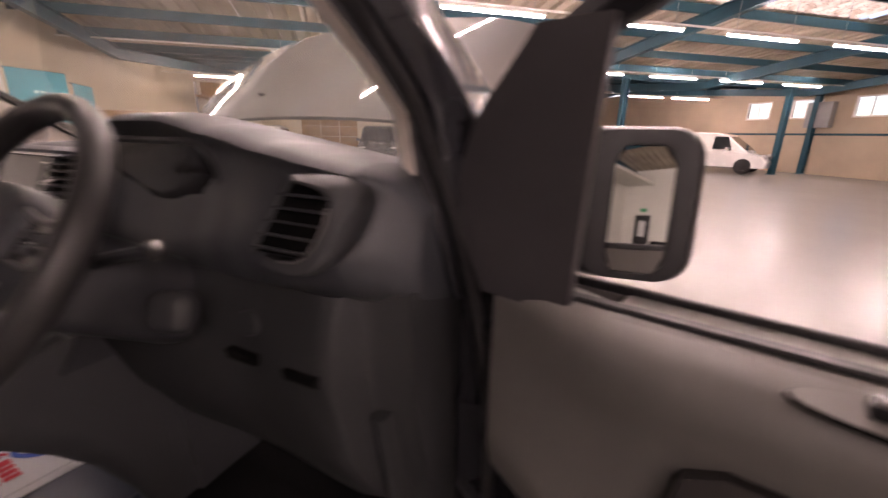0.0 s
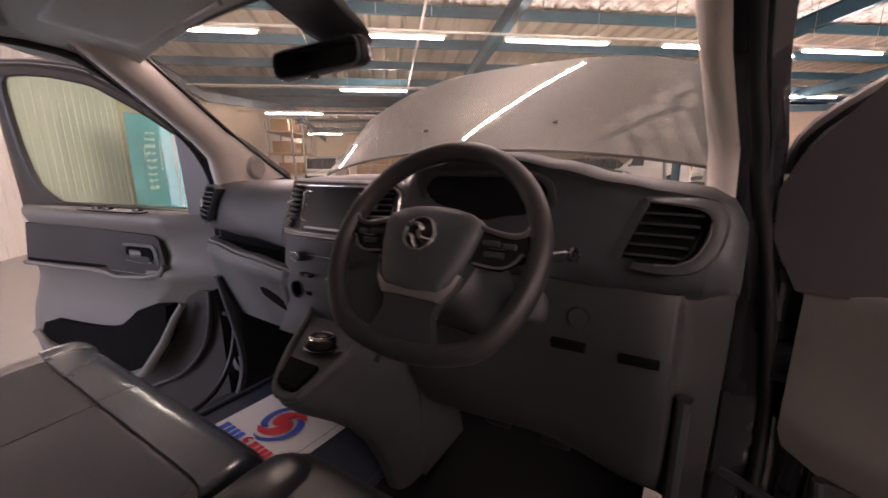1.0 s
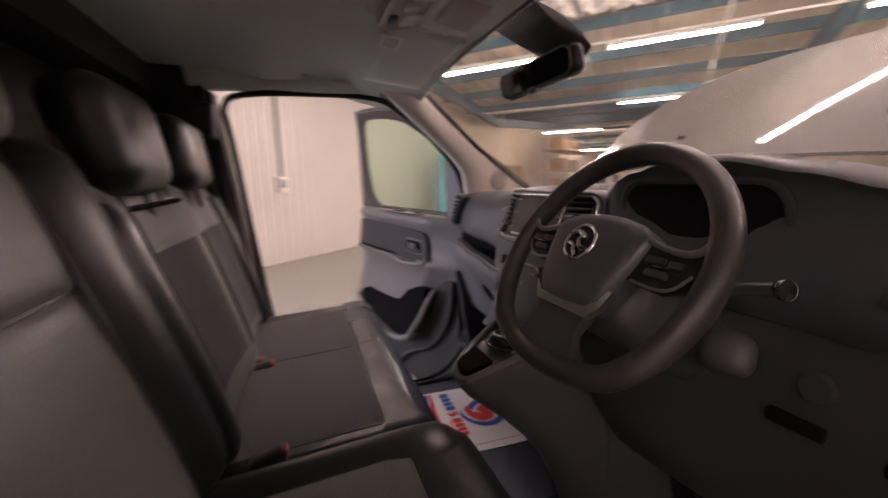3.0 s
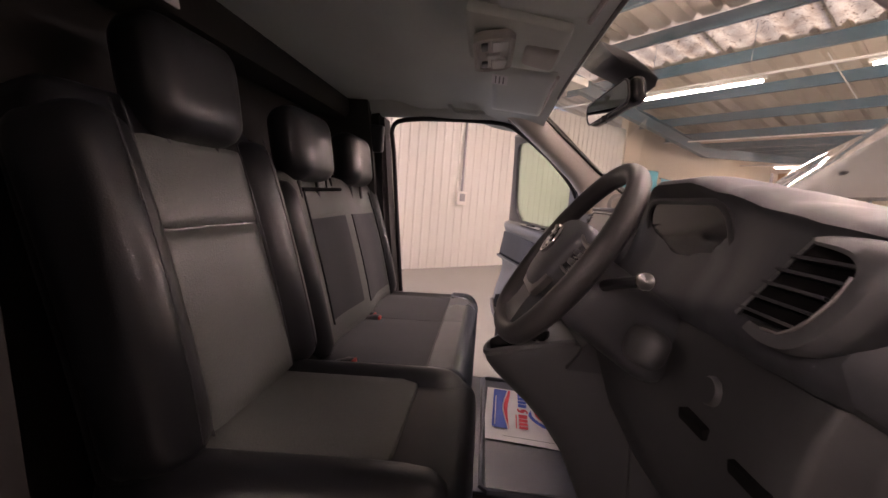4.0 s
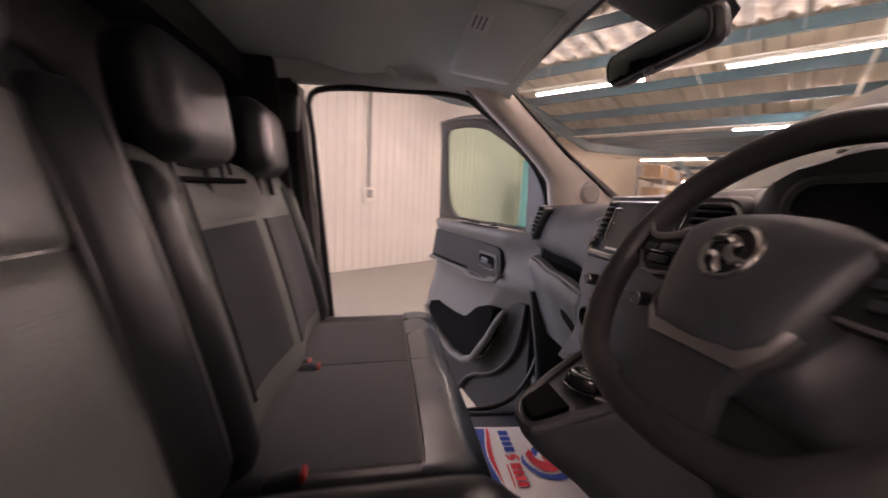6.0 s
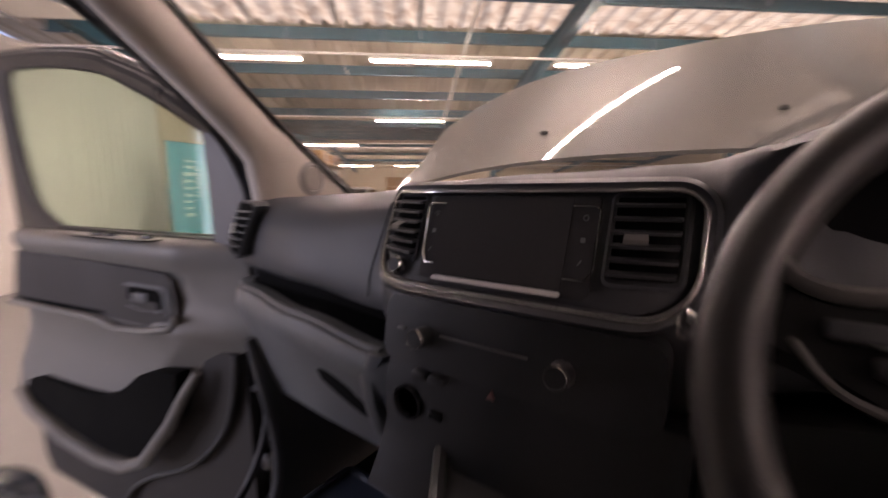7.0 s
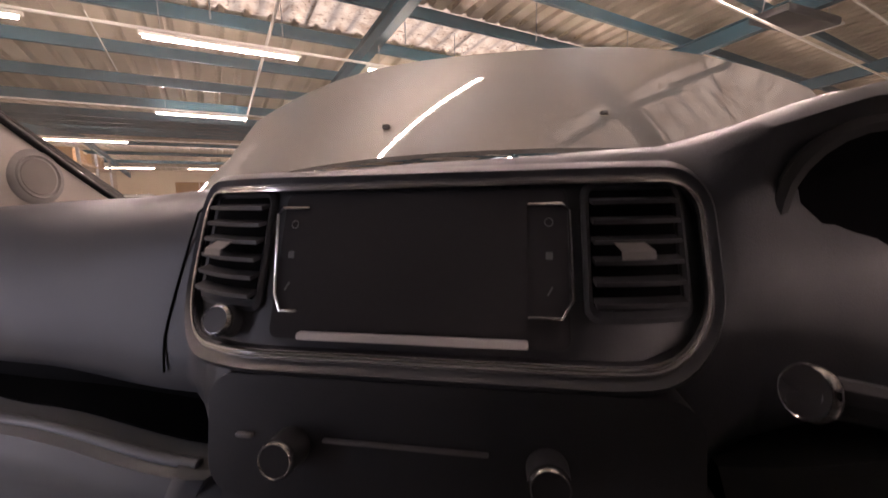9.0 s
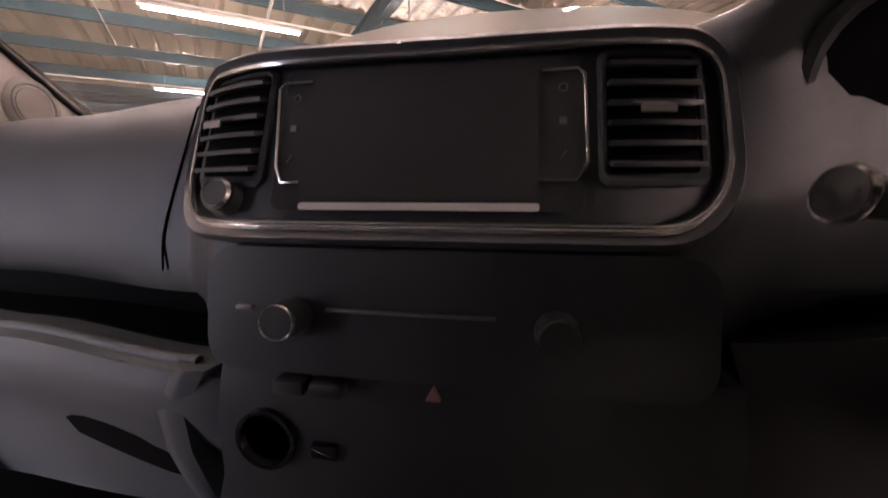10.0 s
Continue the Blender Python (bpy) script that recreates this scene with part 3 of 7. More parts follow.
# ---------------- the van: shell ----------------
def build_shell():
    van = thing("van", "metallic grey panel van with cab doors and bonnet open", "van")
    # cab floor, firewall, bulkhead behind the seats
    part("cab_floor", box(B(), (0, -0.25, 0.435), (1.32, 1.55, 0.06), 0.01), M["carpet"], van, "black carpeted cab floor", smooth=False)
    bm = box(B(), (0, 0.50, 0.80), (1.6, 0.05, 0.66))
    part("firewall", bm, M["carpet"], van, smooth=False)
    bm = box(B(), (0, -1.06, 1.1), (1.66, 0.05, 1.26))
    part("bulkhead", bm, M["recess"], van, "dark trimmed bulkhead behind the seats", smooth=False)
    bm = box(B(), (0, -1.0, 1.62), (1.5, 0.16, 0.10), 0.03)
    part("bulkhead_header", bm, M["recess"], van)
    # load box behind
    bm = B()
    for sx in (-1, 1):
        box(bm, (sx * 0.93, -2.6, 1.05), (0.04, 3.0, 1.5), 0.01)
    box(bm, (0, -2.6, 1.79), (1.84, 3.0, 0.04), 0.01)
    box(bm, (0, -4.1, 1.05), (1.84, 0.04, 1.5), 0.01)
    box(bm, (0, -2.6, 0.33), (1.84, 3.0, 0.05), 0.01)
    part("load_body", bm, M["paint"], van)
    # roof skin and headliner
    rows = []
    for i in range(27):
        t = i / 26
        y = lerp(-0.085, -1.08, t)
        zc = 1.640 + 0.092 * math.sin(min(1, t / 0.75) * math.pi / 2) + 0.010 * math.sin(2 * math.pi * (y + 0.50) / 0.36) * min(1, t * 4) - 0.10 * max(0, (t - 0.86) / 0.14) ** 2
        row = []
        for j in range(25):
            x = lerp(-0.80, 0.80, j / 24)
            q = abs(x) / 0.80
            row.append((x * (0.93 + 0.07 * min(1, t / 0.375)), y + 0.020 * (1 - q * q) * (1 - t), zc - 0.085 * q ** 3.2 - 0.006 * math.exp(-((q - 0.24) / 0.10) ** 2) * min(1, t * 5)))
        rows.append(row)
    part("headliner", sheet(B(), rows, 0.02, (0, 0, 1)), M["head"], van, "pale grey moulded headliner", angle=60)
    rows = [[(p[0] * 1.11, p[1] + 0.0, p[2] + 0.055) for p in r] for r in rows[::3] + rows[-1:]]
    part("roof", sheet(B(), rows, 0.01, (0, 0, 1)), M["paint"], van, angle=60)
    for sx in (-1, 1):
        # A-pillar: wide inner trim from the glass to the door seal, dark outer skin, seal
        glass = [(0.655, -0.150, 1.668), (0.665, -0.065, 1.608), (0.678, 0.010, 1.548), (0.688, 0.080, 1.487), (0.700, 0.165, 1.416), (0.720, 0.285, 1.347), (0.742, 0.430, 1.255)]
        inner = [(0.600, -0.235, 1.650), (0.630, -0.140, 1.590), (0.645, -0.060, 1.505), (0.657, 0.000, 1.445), (0.672, 0.075, 1.385), (0.683, 0.135, 1.330), (0.688, 0.160, 1.235)]
        rear = [(0.660, -0.320, 1.655), (0.662, -0.215, 1.600), (0.690, -0.110, 1.518), (0.705, -0.012, 1.440), (0.722, 0.062, 1.377), (0.735, 0.108, 1.328), (0.740, 0.125, 1.235)]
        rings, outs = [], []
        for g, f, r in zip(glass, inner, rear):
            g, f, r = [Vector((sx * p[0], p[1], p[2])) for p in (g, f, r)]
            c0, pts = f + (f - (g + r) / 2) * 0.25, []
            for k in range(9):
                t = k / 8
                pts.append(g * (1 - t) ** 2 + c0 * 2 * t * (1 - t) + r * t * t)
            pts += [r + Vector((sx * 0.03, 0.02, 0.01)), g + Vector((sx * 0.03, 0.0, 0.01))]
            rings.append(pts)
            d = (r - g).normalized()
            outs.append([r + Vector((sx * 0.002, 0.004, 0)), r + Vector((sx * 0.016, -0.006, 0.002)), r + Vector((sx * 0.028, 0.008, 0.004)), r + Vector((sx * 0.040, 0.004, 0.006)), r + Vector((sx * 0.062, 0.030, 0.008)), r + Vector((sx * 0.066, 0.055, 0.010)), g + Vector((sx * 0.05, 0.01, 0.03)), g + Vector((sx * 0.01, 0.015, 0.012))])
        fine = lambda rs: [[p.lerp(q, h) for p, q in zip(a, b)] for a, b in zip(rs, rs[1:]) for h in (0, 0.5)] + [rs[-1]]
        part("a_pillar_trim", loft(B(), fine(rings)), M["pillar"], van, "light beige-grey A-pillar trim", angle=60)
        outs.append([p + Vector((sx * 0.03, 0.05, -0.16)) for p in outs[-1]])
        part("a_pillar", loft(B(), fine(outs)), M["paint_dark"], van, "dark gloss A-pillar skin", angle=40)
        # rubber seal round the door opening
        x = sx * 0.845
        seal = [(x, 0.115, 0.47), (x, 0.165, 0.57), (x - sx * 0.004, 0.185, 0.70), (x - sx * 0.01, 0.185, 0.9), (x - sx * 0.045, 0.155, 1.15), (sx * 0.772, 0.128, 1.26), (sx * 0.757, 0.088, 1.345), (sx * 0.738, 0.03, 1.41), (sx * 0.722, -0.05, 1.48), (sx * 0.708, -0.15, 1.55), (sx * 0.712, -0.24, 1.595), (x - sx * 0.07, -0.45, 1.612), (x - sx * 0.06, -0.68, 1.60), (x - sx * 0.045, -0.745, 1.56), (x - sx * 0.03, -0.735, 1.45), (x, -0.69, 1.0), (x, -0.66, 0.75), (x, -0.62, 0.50), (x, -0.5, 0.39), (x, -0.10, 0.38), (x, 0.04, 0.405)]
        part("door_seal", tube(B(), smooth_curve(seal, 3, True), 0.011, 8, closed=True), M["rubber"], van, "black rubber door seal", angle=60)
        # lower front post, B-post, sill, cant rail
        bm = B()
        box(bm, (sx * 0.83, 0.27, 0.83), (0.12, 0.14, 0.66), 0.02)
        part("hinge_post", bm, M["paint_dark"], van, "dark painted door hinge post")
        bm = loft(B(), [[(sx * 0.74, y0, z), (sx * 0.86, y0 + 0.01, z), (sx * 0.90, y1, z), (sx * 0.76, y1, z)] for z, y0, y1 in ((0.5, -0.66, -1.06), (0.8, -0.68, -1.06), (1.1, -0.72, -1.06), (1.4, -0.755, -1.06), (1.62, -0.78, -1.06))])
        bmesh.ops.bevel(bm, geom=[e for e in bm.edges], offset=0.02, segments=3, affect="EDGES")
        part("b_post", bm, M["recess"], van, "dark painted B-post", angle=60)
        bm = loft(B(), [[(sx * 0.70, y0, z), (sx * 0.775, y0 - 0.005, z), (sx * 0.775, y1, z), (sx * 0.70, y1, z)] for z, y0, y1 in ((0.6, -0.72, -1.04), (1.1, -0.765, -1.04), (1.4, -0.80, -1.04), (1.66, -0.84, -1.04))])
        part("b_post_trim", bm, M["recess"], van, "black plastic B-post trim")
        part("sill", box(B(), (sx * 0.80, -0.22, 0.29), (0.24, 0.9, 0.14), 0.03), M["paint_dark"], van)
        part("sill_cover", box(B(), (sx * 0.745, -0.22, 0.372), (0.17, 0.86, 0.025), 0.010), M["trim"], van)
        part("cant_rail", tube(B(), [(sx * 0.665, -0.14, 1.632), (sx * 0.705, -0.25, 1.645), (sx * 0.755, -0.38, 1.658), (sx * 0.79, -0.6, 1.665), (sx * 0.79, -0.95, 1.65)], [0.020, 0.040, 0.05, 0.05, 0.05], 10), M["head"], van, angle=60)
        # kick panel beside the footwell, with a rounded rear edge
        kick = smooth_curve([(0.075, 0.92), (0.10, 0.78), (0.125, 0.62), (0.12, 0.52), (0.085, 0.43)], 4)
        kp = part("kick_panel", plate(B(), kick + [(0.49, 0.41), (0.49, 0.92)], lambda a, b, c: Vector((sx * (0.705 + c), a, b)), 0.02), M["knee"], van, "black kick panel beside the footwell")
        # driver side edge is coloured darker, for the shade in that footwell
        part("kick_edge", tube(B(), [Vector((sx * 0.712, a, b)) for a, b in kick], 0.012, 8), M["console" if sx < 0 else "knee"], kp, "rounded edge of the kick panel")
        # front wing
        bm = B()
        rows = [[(sx * lerp(0.90, 0.93, k / 4), lerp(0.2, 1.55, i / 8), lerp(1.06 - 0.12 * (i / 8) ** 2, 0.35, k / 4)) for k in range(5)] for i in range(9)]
        part("front_wing", sheet(B(), rows, 0.02, (-sx, 0, 0)), M["paint"], van, angle=60)
    # windscreen
    rows = []
    for i in range(9):
        t = i / 8
        row = []
        for j in range(13):
            q = -1 + j / 6
            x = q * lerp(0.665, 0.755, t)
            bow = (1 - q * q)
            row.append((x, lerp(-0.072, 0.55, t) + bow * lerp(0.0, 0.20, t ** 0.8), lerp(1.612, 1.165, t) + bow * lerp(0.028, 0.018, t) + (0.012 - 0.030 * q * q) * math.sin(math.pi * t)))
        rows.append(row)
    ws = part("windscreen", sheet(B(), rows, 0.005, (0, 0.45, 0.9)), M["glass"], van, "laminated windscreen glass", angle=60)
    ws.visible_shadow = False
    edge = [rows[0][j] for j in range(13)] + [rows[i][12] for i in range(1, 9)] + [rows[8][j] for j in range(11, -1, -1)] + [rows[i][0] for i in range(7, 0, -1)]
    part("windscreen_seal", tube(B(), [Vector(p) + Vector((0, 0.0, 0.004)) for p in edge], 0.006, 8, closed=True), M["rubber"], van, angle=60)
    # cowl below the windscreen
    rows = [[(lerp(-0.86, 0.86, j / 12), y + 0.18 * (1 - (j / 6 - 1) ** 2), z) for j in range(13)] for y, z in ((0.46, 1.14), (0.58, 1.15), (0.68, 1.14), (0.76, 1.10))]
    part("cowl", sheet(B(), rows, 0.02), M["dark"], van, "black plastic windscreen cowl")
    # wheels below
    for x, y in ((-0.80, 1.25), (0.80, 1.25), (-0.80, -2.9), (0.80, -2.9)):
        sg = 1 if x > 0 else -1
        w = part("wheel", lathe(B(), [(0.20, -0.1), (0.33, -0.1), (0.345, -0.07), (0.345, 0.07), (0.33, 0.1), (0.20, 0.1)], Matrix.Translation((x, y, GZ + 0.345)) @ turn(0, 90 * sg, 0).to_4x4(), 32), M["tyre"], van, "black tyre")
        part("rim", lathe(B(), [(0.02, 0.06), (0.05, 0.075), (0.17, 0.05), (0.205, 0.09), (0.205, -0.08)], Matrix.Translation((x, y, GZ + 0.345)) @ turn(0, 90 * sg, 0).to_4x4(), 24), M["satin"], w)
    # front end under the raised bonnet
    bm = box(B(), (0, 1.62, 0.62), (1.7, 0.3, 0.7), 0.08)
    part("front_bumper", bm, M["paint"], van)
    return van


def build_bonnet():
    bon = thing("bonnet", "raised metallic grey van bonnet with glossy reflections", "bonnet")
    ang = radians(BON_ANG)
    rows = []
    for i in range(41):
        t = i / 40
        row = []
        for j in range(81):
            q = -1 + j / 40
            half = 0.905 - 0.046 * min(1, t / 0.5) ** 1.5 - 0.014 * max(0, (t - 0.5) / 0.5) ** 1.5
            s = BON_LEN * t * (1 - 0.378 * abs(q) ** 4)
            crown = 0.12 * (1 - abs(q) ** 2.4) * (1 - t) + 0.078 * t * (1 - 0.6 * abs(q) ** 2.4) + 0.036 * t * (1 - t) * (1 - q ** 4)
            row.append((q * half, BON_Y + 0.026 * q * q + math.cos(ang) * s - math.sin(ang) * crown, BON_Z - 0.012 * q * q + math.sin(ang) * s + math.cos(ang) * crown))
        rows.append(row)
    part("bonnet_skin", sheet(B(), rows, 0.012, (0, math.sin(ang), -math.cos(ang))), M["paint"], bon, angle=50)
    for x, y, z in ((0.255, 0.791, 1.44), (-0.29, 0.80, 1.433)):
        lo, n0 = None, 1e9
        for r in rows:
            for p in r:
                d = (p[0] - x) ** 2 + (p[2] - z) ** 2
                if d < n0:
                    lo, n0 = p, d
        bm = pillow(B(), (0.021, 0.018, 0.014), 0.006, Matrix.Translation((x, lo[1] - 0.004, z)), k=4)
        part("washer_jet", bm, M["rubber"], bon, "black washer jet")
    part("bonnet_stay", tube(B(), [(0.6, 1.3, 1.0), (0.55, 1.28, 1.55)], 0.007, 8), M["steel"], bon)


BON_Y, BON_Z, BON_ANG, BON_LEN = 0.749, 1.259, 40.8, 0.622
build_shell()
build_bonnet()


# ---------------- doors ----------------
def TRIM_EDGE(z):
    """Front edge of the grey door trim: it follows the pocket lip down and back."""
    keys = [(0.85, -0.03), (0.78, 0.09), (0.70, 0.155), (0.60, 0.215), (0.50, 0.305), (0.44, 0.370), (0.40, 0.440), (0.375, 0.520), (0.350, 0.600)]
    for (za, a), (zb, b) in zip(keys, keys[1:]):
        if z >= zb:
            return lerp(a, b, (za - z) / (za - zb))
    return keys[-1][1]


def door(name, hinge, ex, label, pane=True):
    """An open cab door; local X from the hinge to its rear edge, Y outward, Z up. ex: the way it swings out."""
    e = Vector((ex[0], ex[1], 0)).normalized()
    outward = Vector((-e.y, e.x, 0)) if e.x > 0 else Vector((e.y, -e.x, 0))
    m = Matrix((e, outward, Vector((0, 0, 1)))).transposed().to_4x4()
    m.translation = Vector(hinge)
    d = thing(name, label, "door", m)
    P = lambda a, b, c: Vector((a, c, b))
    low, belt = 0.09, 1.105
    # outer skin
    out = [(0.05, 0.16), (0.1, low), (1.22, low), (1.25, 0.18), (1.28, 0.8), (1.26, belt + 0.02), (0.0, belt + 0.02), (0.0, 0.8)]
    part("outer_skin", plate(B(), out, lambda a, b, c: Vector((a, 0.10 + 0.02 * math.sin(min(1, max(0, b - 0.3) / 0.8) * math.pi) + c, b)), 0.02), M["paint"], d)
    part("door_core", plate(B(), [(0.015, 0.30), (0.10, 0.12), (1.22, 0.11), (1.265, 0.8), (1.25, belt - 0.01), (0.02, belt - 0.01)], lambda a, b, c: Vector((a, 0.045 + c, b)), 0.06), M["recess"], d)
    # inner trim panel with armrest, pull and bottle pocket
    prof = [(0.03, 1.1275), (-0.015, 1.1265), (-0.028, 1.119), (-0.034, 1.104), (-0.032, 1.085), (-0.022, 1.060), (-0.008, 1.038), (0.004, 0.96), (-0.01, 0.91), (-0.034, 0.895), (-0.038, 0.872), (-0.02, 0.845), (-0.005, 0.78), (-0.004, 0.70), (-0.018, 0.60), (-0.03, 0.5), (-0.030, 0.44), (-0.026, 0.40), (-0.018, 0.375), (0.010, 0.350)]
    rows = []
    for t in (0.0, 0.05, 0.10, 0.145, 0.165, 0.185, 0.25, 0.4, 0.55, 0.7, 0.85, 0.94, 0.97, 1.0):
        row = []
        for y, z in prof:
            a0, a1 = (-0.03, 1.17) if z >= 0.85 else (TRIM_EDGE(z), 1.17 + 0.135 * min(1, (0.85 - z) / 0.22))
            a = lerp(a0, a1, t)
            fl = 0.060 * max(0, 1 - t / 0.165) + 0.03 * max(0, 1 - (1 - t) * 16)
            w = max(0, 1 - t / 0.185) if z < 1.122 else 0
            row.append((a, lerp(y, -0.022, w) + fl, z))
        rows.append(row)
    trim = part("trim_panel", sheet(B(), rows, 0.02, (0, 1, 0)), M["doortrim"], d, "grey moulded plastic door trim", angle=50)
    sweep = smooth_curve([(0.03, 0.82), (0.05, 0.70), (0.10, 0.58), (0.20, 0.47), (0.32, 0.385), (0.48, 0.31), (0.62, 0.22), (0.72, 0.10)], 3)
    low_out = sweep + [(1.22, 0.10), (1.26, 0.16), (1.285, 0.44), (0.30, 0.60), (0.20, 0.82)]
    part("lower_panel", plate(B(), low_out, lambda a, b, c: Vector((a, 0.022 + c, b)), 0.02), M["recess"], d, "dark lower door panel")
    part("panel_edge", tube(B(), [(a, 0.024, b) for a, b in sweep], 0.009, 8), M["knee"], d, "rounded edge of the lower door panel")
    # window sill cap
    part("sill_cap", box(B(), (0.66, 0.065, 1.116), (1.10, 0.09, 0.024), 0.008), M["doortrim"], d)
    part("sill_strip", box(B(), (0.60, 0.108, 1.128), (1.12, 0.012, 0.016), 0.004), M["rubber"], d)
    # armrest field, slot, handle and pocket; recesses are flat plates with shade in their colour
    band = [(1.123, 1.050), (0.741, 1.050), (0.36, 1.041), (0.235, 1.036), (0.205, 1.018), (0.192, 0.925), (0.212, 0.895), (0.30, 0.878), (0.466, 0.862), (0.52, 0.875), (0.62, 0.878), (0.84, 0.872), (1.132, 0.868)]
    ar = part("armrest_recess", plate(B(), band, lambda a, b, c: Vector((a, -0.020 - 0.020 * max(0, (0.92 - b) / 0.05) + c, b)), 0.03), M["recess"], d, "armrest field coloured dark to look recessed")
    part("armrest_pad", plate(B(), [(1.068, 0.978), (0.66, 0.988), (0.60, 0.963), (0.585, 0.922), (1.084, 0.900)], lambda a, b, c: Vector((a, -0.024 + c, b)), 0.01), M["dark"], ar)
    part("armrest_slot", plate(B(), [(1.118, 0.897), (0.55, 0.914), (0.535, 0.888), (0.62, 0.884), (1.125, 0.874)], lambda a, b, c: Vector((a, -0.0255 - 0.020 * max(0, (0.92 - b) / 0.05) + c, b)), 0.01), M["void"], ar, "black strip painted as the shadow of the pull slot")
    part("armrest_lip", tube(B(), [(1.14, -0.044, 0.864), (0.84, -0.046, 0.866), (0.62, -0.046, 0.872), (0.52, -0.046, 0.868), (0.466, -0.047, 0.855), (0.30, -0.045, 0.868), (0.205, -0.036, 0.886), (0.186, -0.026, 0.92)], 0.012, 8), M["doortrim"], d)
    hb = part("handle_bezel", plate(B(), rrect(0.222, 0.905, 0.435, 1.000, 0.03), lambda a, b, c: Vector((a, -0.0255 + c, b)), 0.02), M["console"], d)
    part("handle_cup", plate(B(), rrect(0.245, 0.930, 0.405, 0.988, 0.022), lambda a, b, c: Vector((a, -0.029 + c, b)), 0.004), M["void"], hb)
    part("door_handle", pillow(B(), (0.070, 0.012, 0.030), 0.006, Matrix.Translation((0.345, -0.028, 0.960)), k=4), M["pad"], hb, "dark inner door handle")
    part("handle_lip", tube(B(), [(0.41, -0.027, 0.930), (0.33, -0.028, 0.922), (0.25, -0.027, 0.928)], 0.005, 6), M["trim"], hb)
    # No cavity is cut: the pocket's inner shade is this plate's black.
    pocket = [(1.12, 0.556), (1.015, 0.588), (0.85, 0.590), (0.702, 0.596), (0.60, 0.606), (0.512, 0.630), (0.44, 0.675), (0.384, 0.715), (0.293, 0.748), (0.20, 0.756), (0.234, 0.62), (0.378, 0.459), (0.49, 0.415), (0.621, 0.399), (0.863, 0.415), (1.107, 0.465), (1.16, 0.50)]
    part("pocket_opening", plate(B(), pocket, lambda a, b, c: Vector((a, -0.040 + c, b)), 0.05), M["void"], d, "flat black plate painted as the shaded door pocket")
    part("pocket_lip", tube(B(), [(0.135, -0.016, 0.765), (0.175, -0.034, 0.70), (0.235, -0.048, 0.598), (0.378, -0.054, 0.445), (0.49, -0.056, 0.398), (0.625, -0.057, 0.382), (0.863, -0.056, 0.396), (1.10, -0.052, 0.446), (1.20, -0.045, 0.50)], [0.012, 0.015, 0.018, 0.020, 0.020, 0.020, 0.020, 0.019, 0.016], 10), M["doortrim"], d)
    # switch panel on the sill
    top = lambda a, b, c: Vector((a, b, 1.127 + c - (0.12 * max(0, -0.012 - b))))
    shape = smooth_curve([(0.255, -0.018), (0.30, 0.008), (0.45, 0.014), (0.66, 0.012), (0.70, -0.002), (0.66, -0.030), (0.45, -0.036), (0.30, -0.034)], 4, True)
    sp = part("switch_panel", plate(B(), shape, lambda a, b, c: top(a, b, c), 0.004), M["doortrim"], d)
    part("panel_gap", tube(B(), [top(a, b, 0.0015) for a, b in shape], 0.0022, 6, closed=True), M["void"], sp)
    for a in (0.315, 0.50, 0.57):
        part("window_switch", box(B(), (a, -0.010, 1.134), (0.040, 0.022, 0.012), 0.004), M["gloss"], sp)
    # window frame
    outer = [(-0.035, belt), (-0.07, 1.29), (-0.045, 1.36), (0.07, 1.445), (0.30, 1.58), (0.49, 1.655), (0.62, 1.70), (0.93, 1.748), (1.18, 1.772), (1.335, 1.785), (1.318, 1.69), (1.30, 1.60), (1.285, 1.41), (1.275, 1.25), (1.265, belt)]
    inner = [(0.046, belt + 0.02), (0.053, 1.28), (0.064, 1.385), (0.13, 1.425), (0.30, 1.513), (0.45, 1.578), (0.573, 1.625), (0.86, 1.682), (1.10, 1.706), (1.185, 1.700), (1.208, 1.650), (1.196, 1.517), (1.165, 1.36), (1.095, 1.215), (0.94, belt + 0.03)]
    rim = smooth_curve(outer[1:10])
    outer, inner = smooth_curve(outer, 4, True, (0, 9, 14)), smooth_curve(inner, 4, True, (0, 14))
    part("window_frame", frame_plate(B(), outer, inner, lambda a, b, c: Vector((a, 0.045 + c, b)), 0.022, 0.010), M["frame_gloss"], d, "dark door window frame")
    part("frame_skin", tube(B(), [Vector((a, 0.085, b - 0.004)) for a, b in rim], 0.020, 8), M["paint"], d, "metallic grey outer door frame")
    part("frame_edge", tube(B(), [Vector((a + 0.006, 0.046, b - 0.012)) for a, b in rim], 0.006, 8), M["wheel_silver"], d, "bright edge along the window frame")
    inn = [((a - 0.55) * 0.985 + 0.55, (b - 1.4) * 0.975 + 1.4) for a, b in inner]
    part("window_seal", frame_plate(B(), inner, inn, lambda a, b, c: Vector((a, 0.044 + c, b)), 0.014, 0.003), M["rubber"], d)
    p = pane and part("window_pane", plate(B(), inner, lambda a, b, c: Vector((a, 0.059 + c, b)), 0.004), M["green_glass"], d, "green tinted door glass", smooth=False)
    if pane:
        p.visible_shadow = False
    # black sail panel at the front of the window
    sail = [(-0.040, belt + 0.01), (0.072, belt + 0.01), (0.078, 1.28), (0.086, 1.41), (0.01, 1.41), (-0.060, 1.318), (-0.080, 1.265), (-0.076, 1.19)]
    part("sail_panel", plate(B(), sail, lambda a, b, c: Vector((a, 0.022 + c, b)), 0.014), M["sail"], d, "black plastic sail panel")
    part("front_edge", pillow(B(), (0.07, 0.08, 0.78), 0.03, Matrix.Translation((0.005, 0.118, 0.70))), M["paint_dark"], d, "dark painted door front edge")
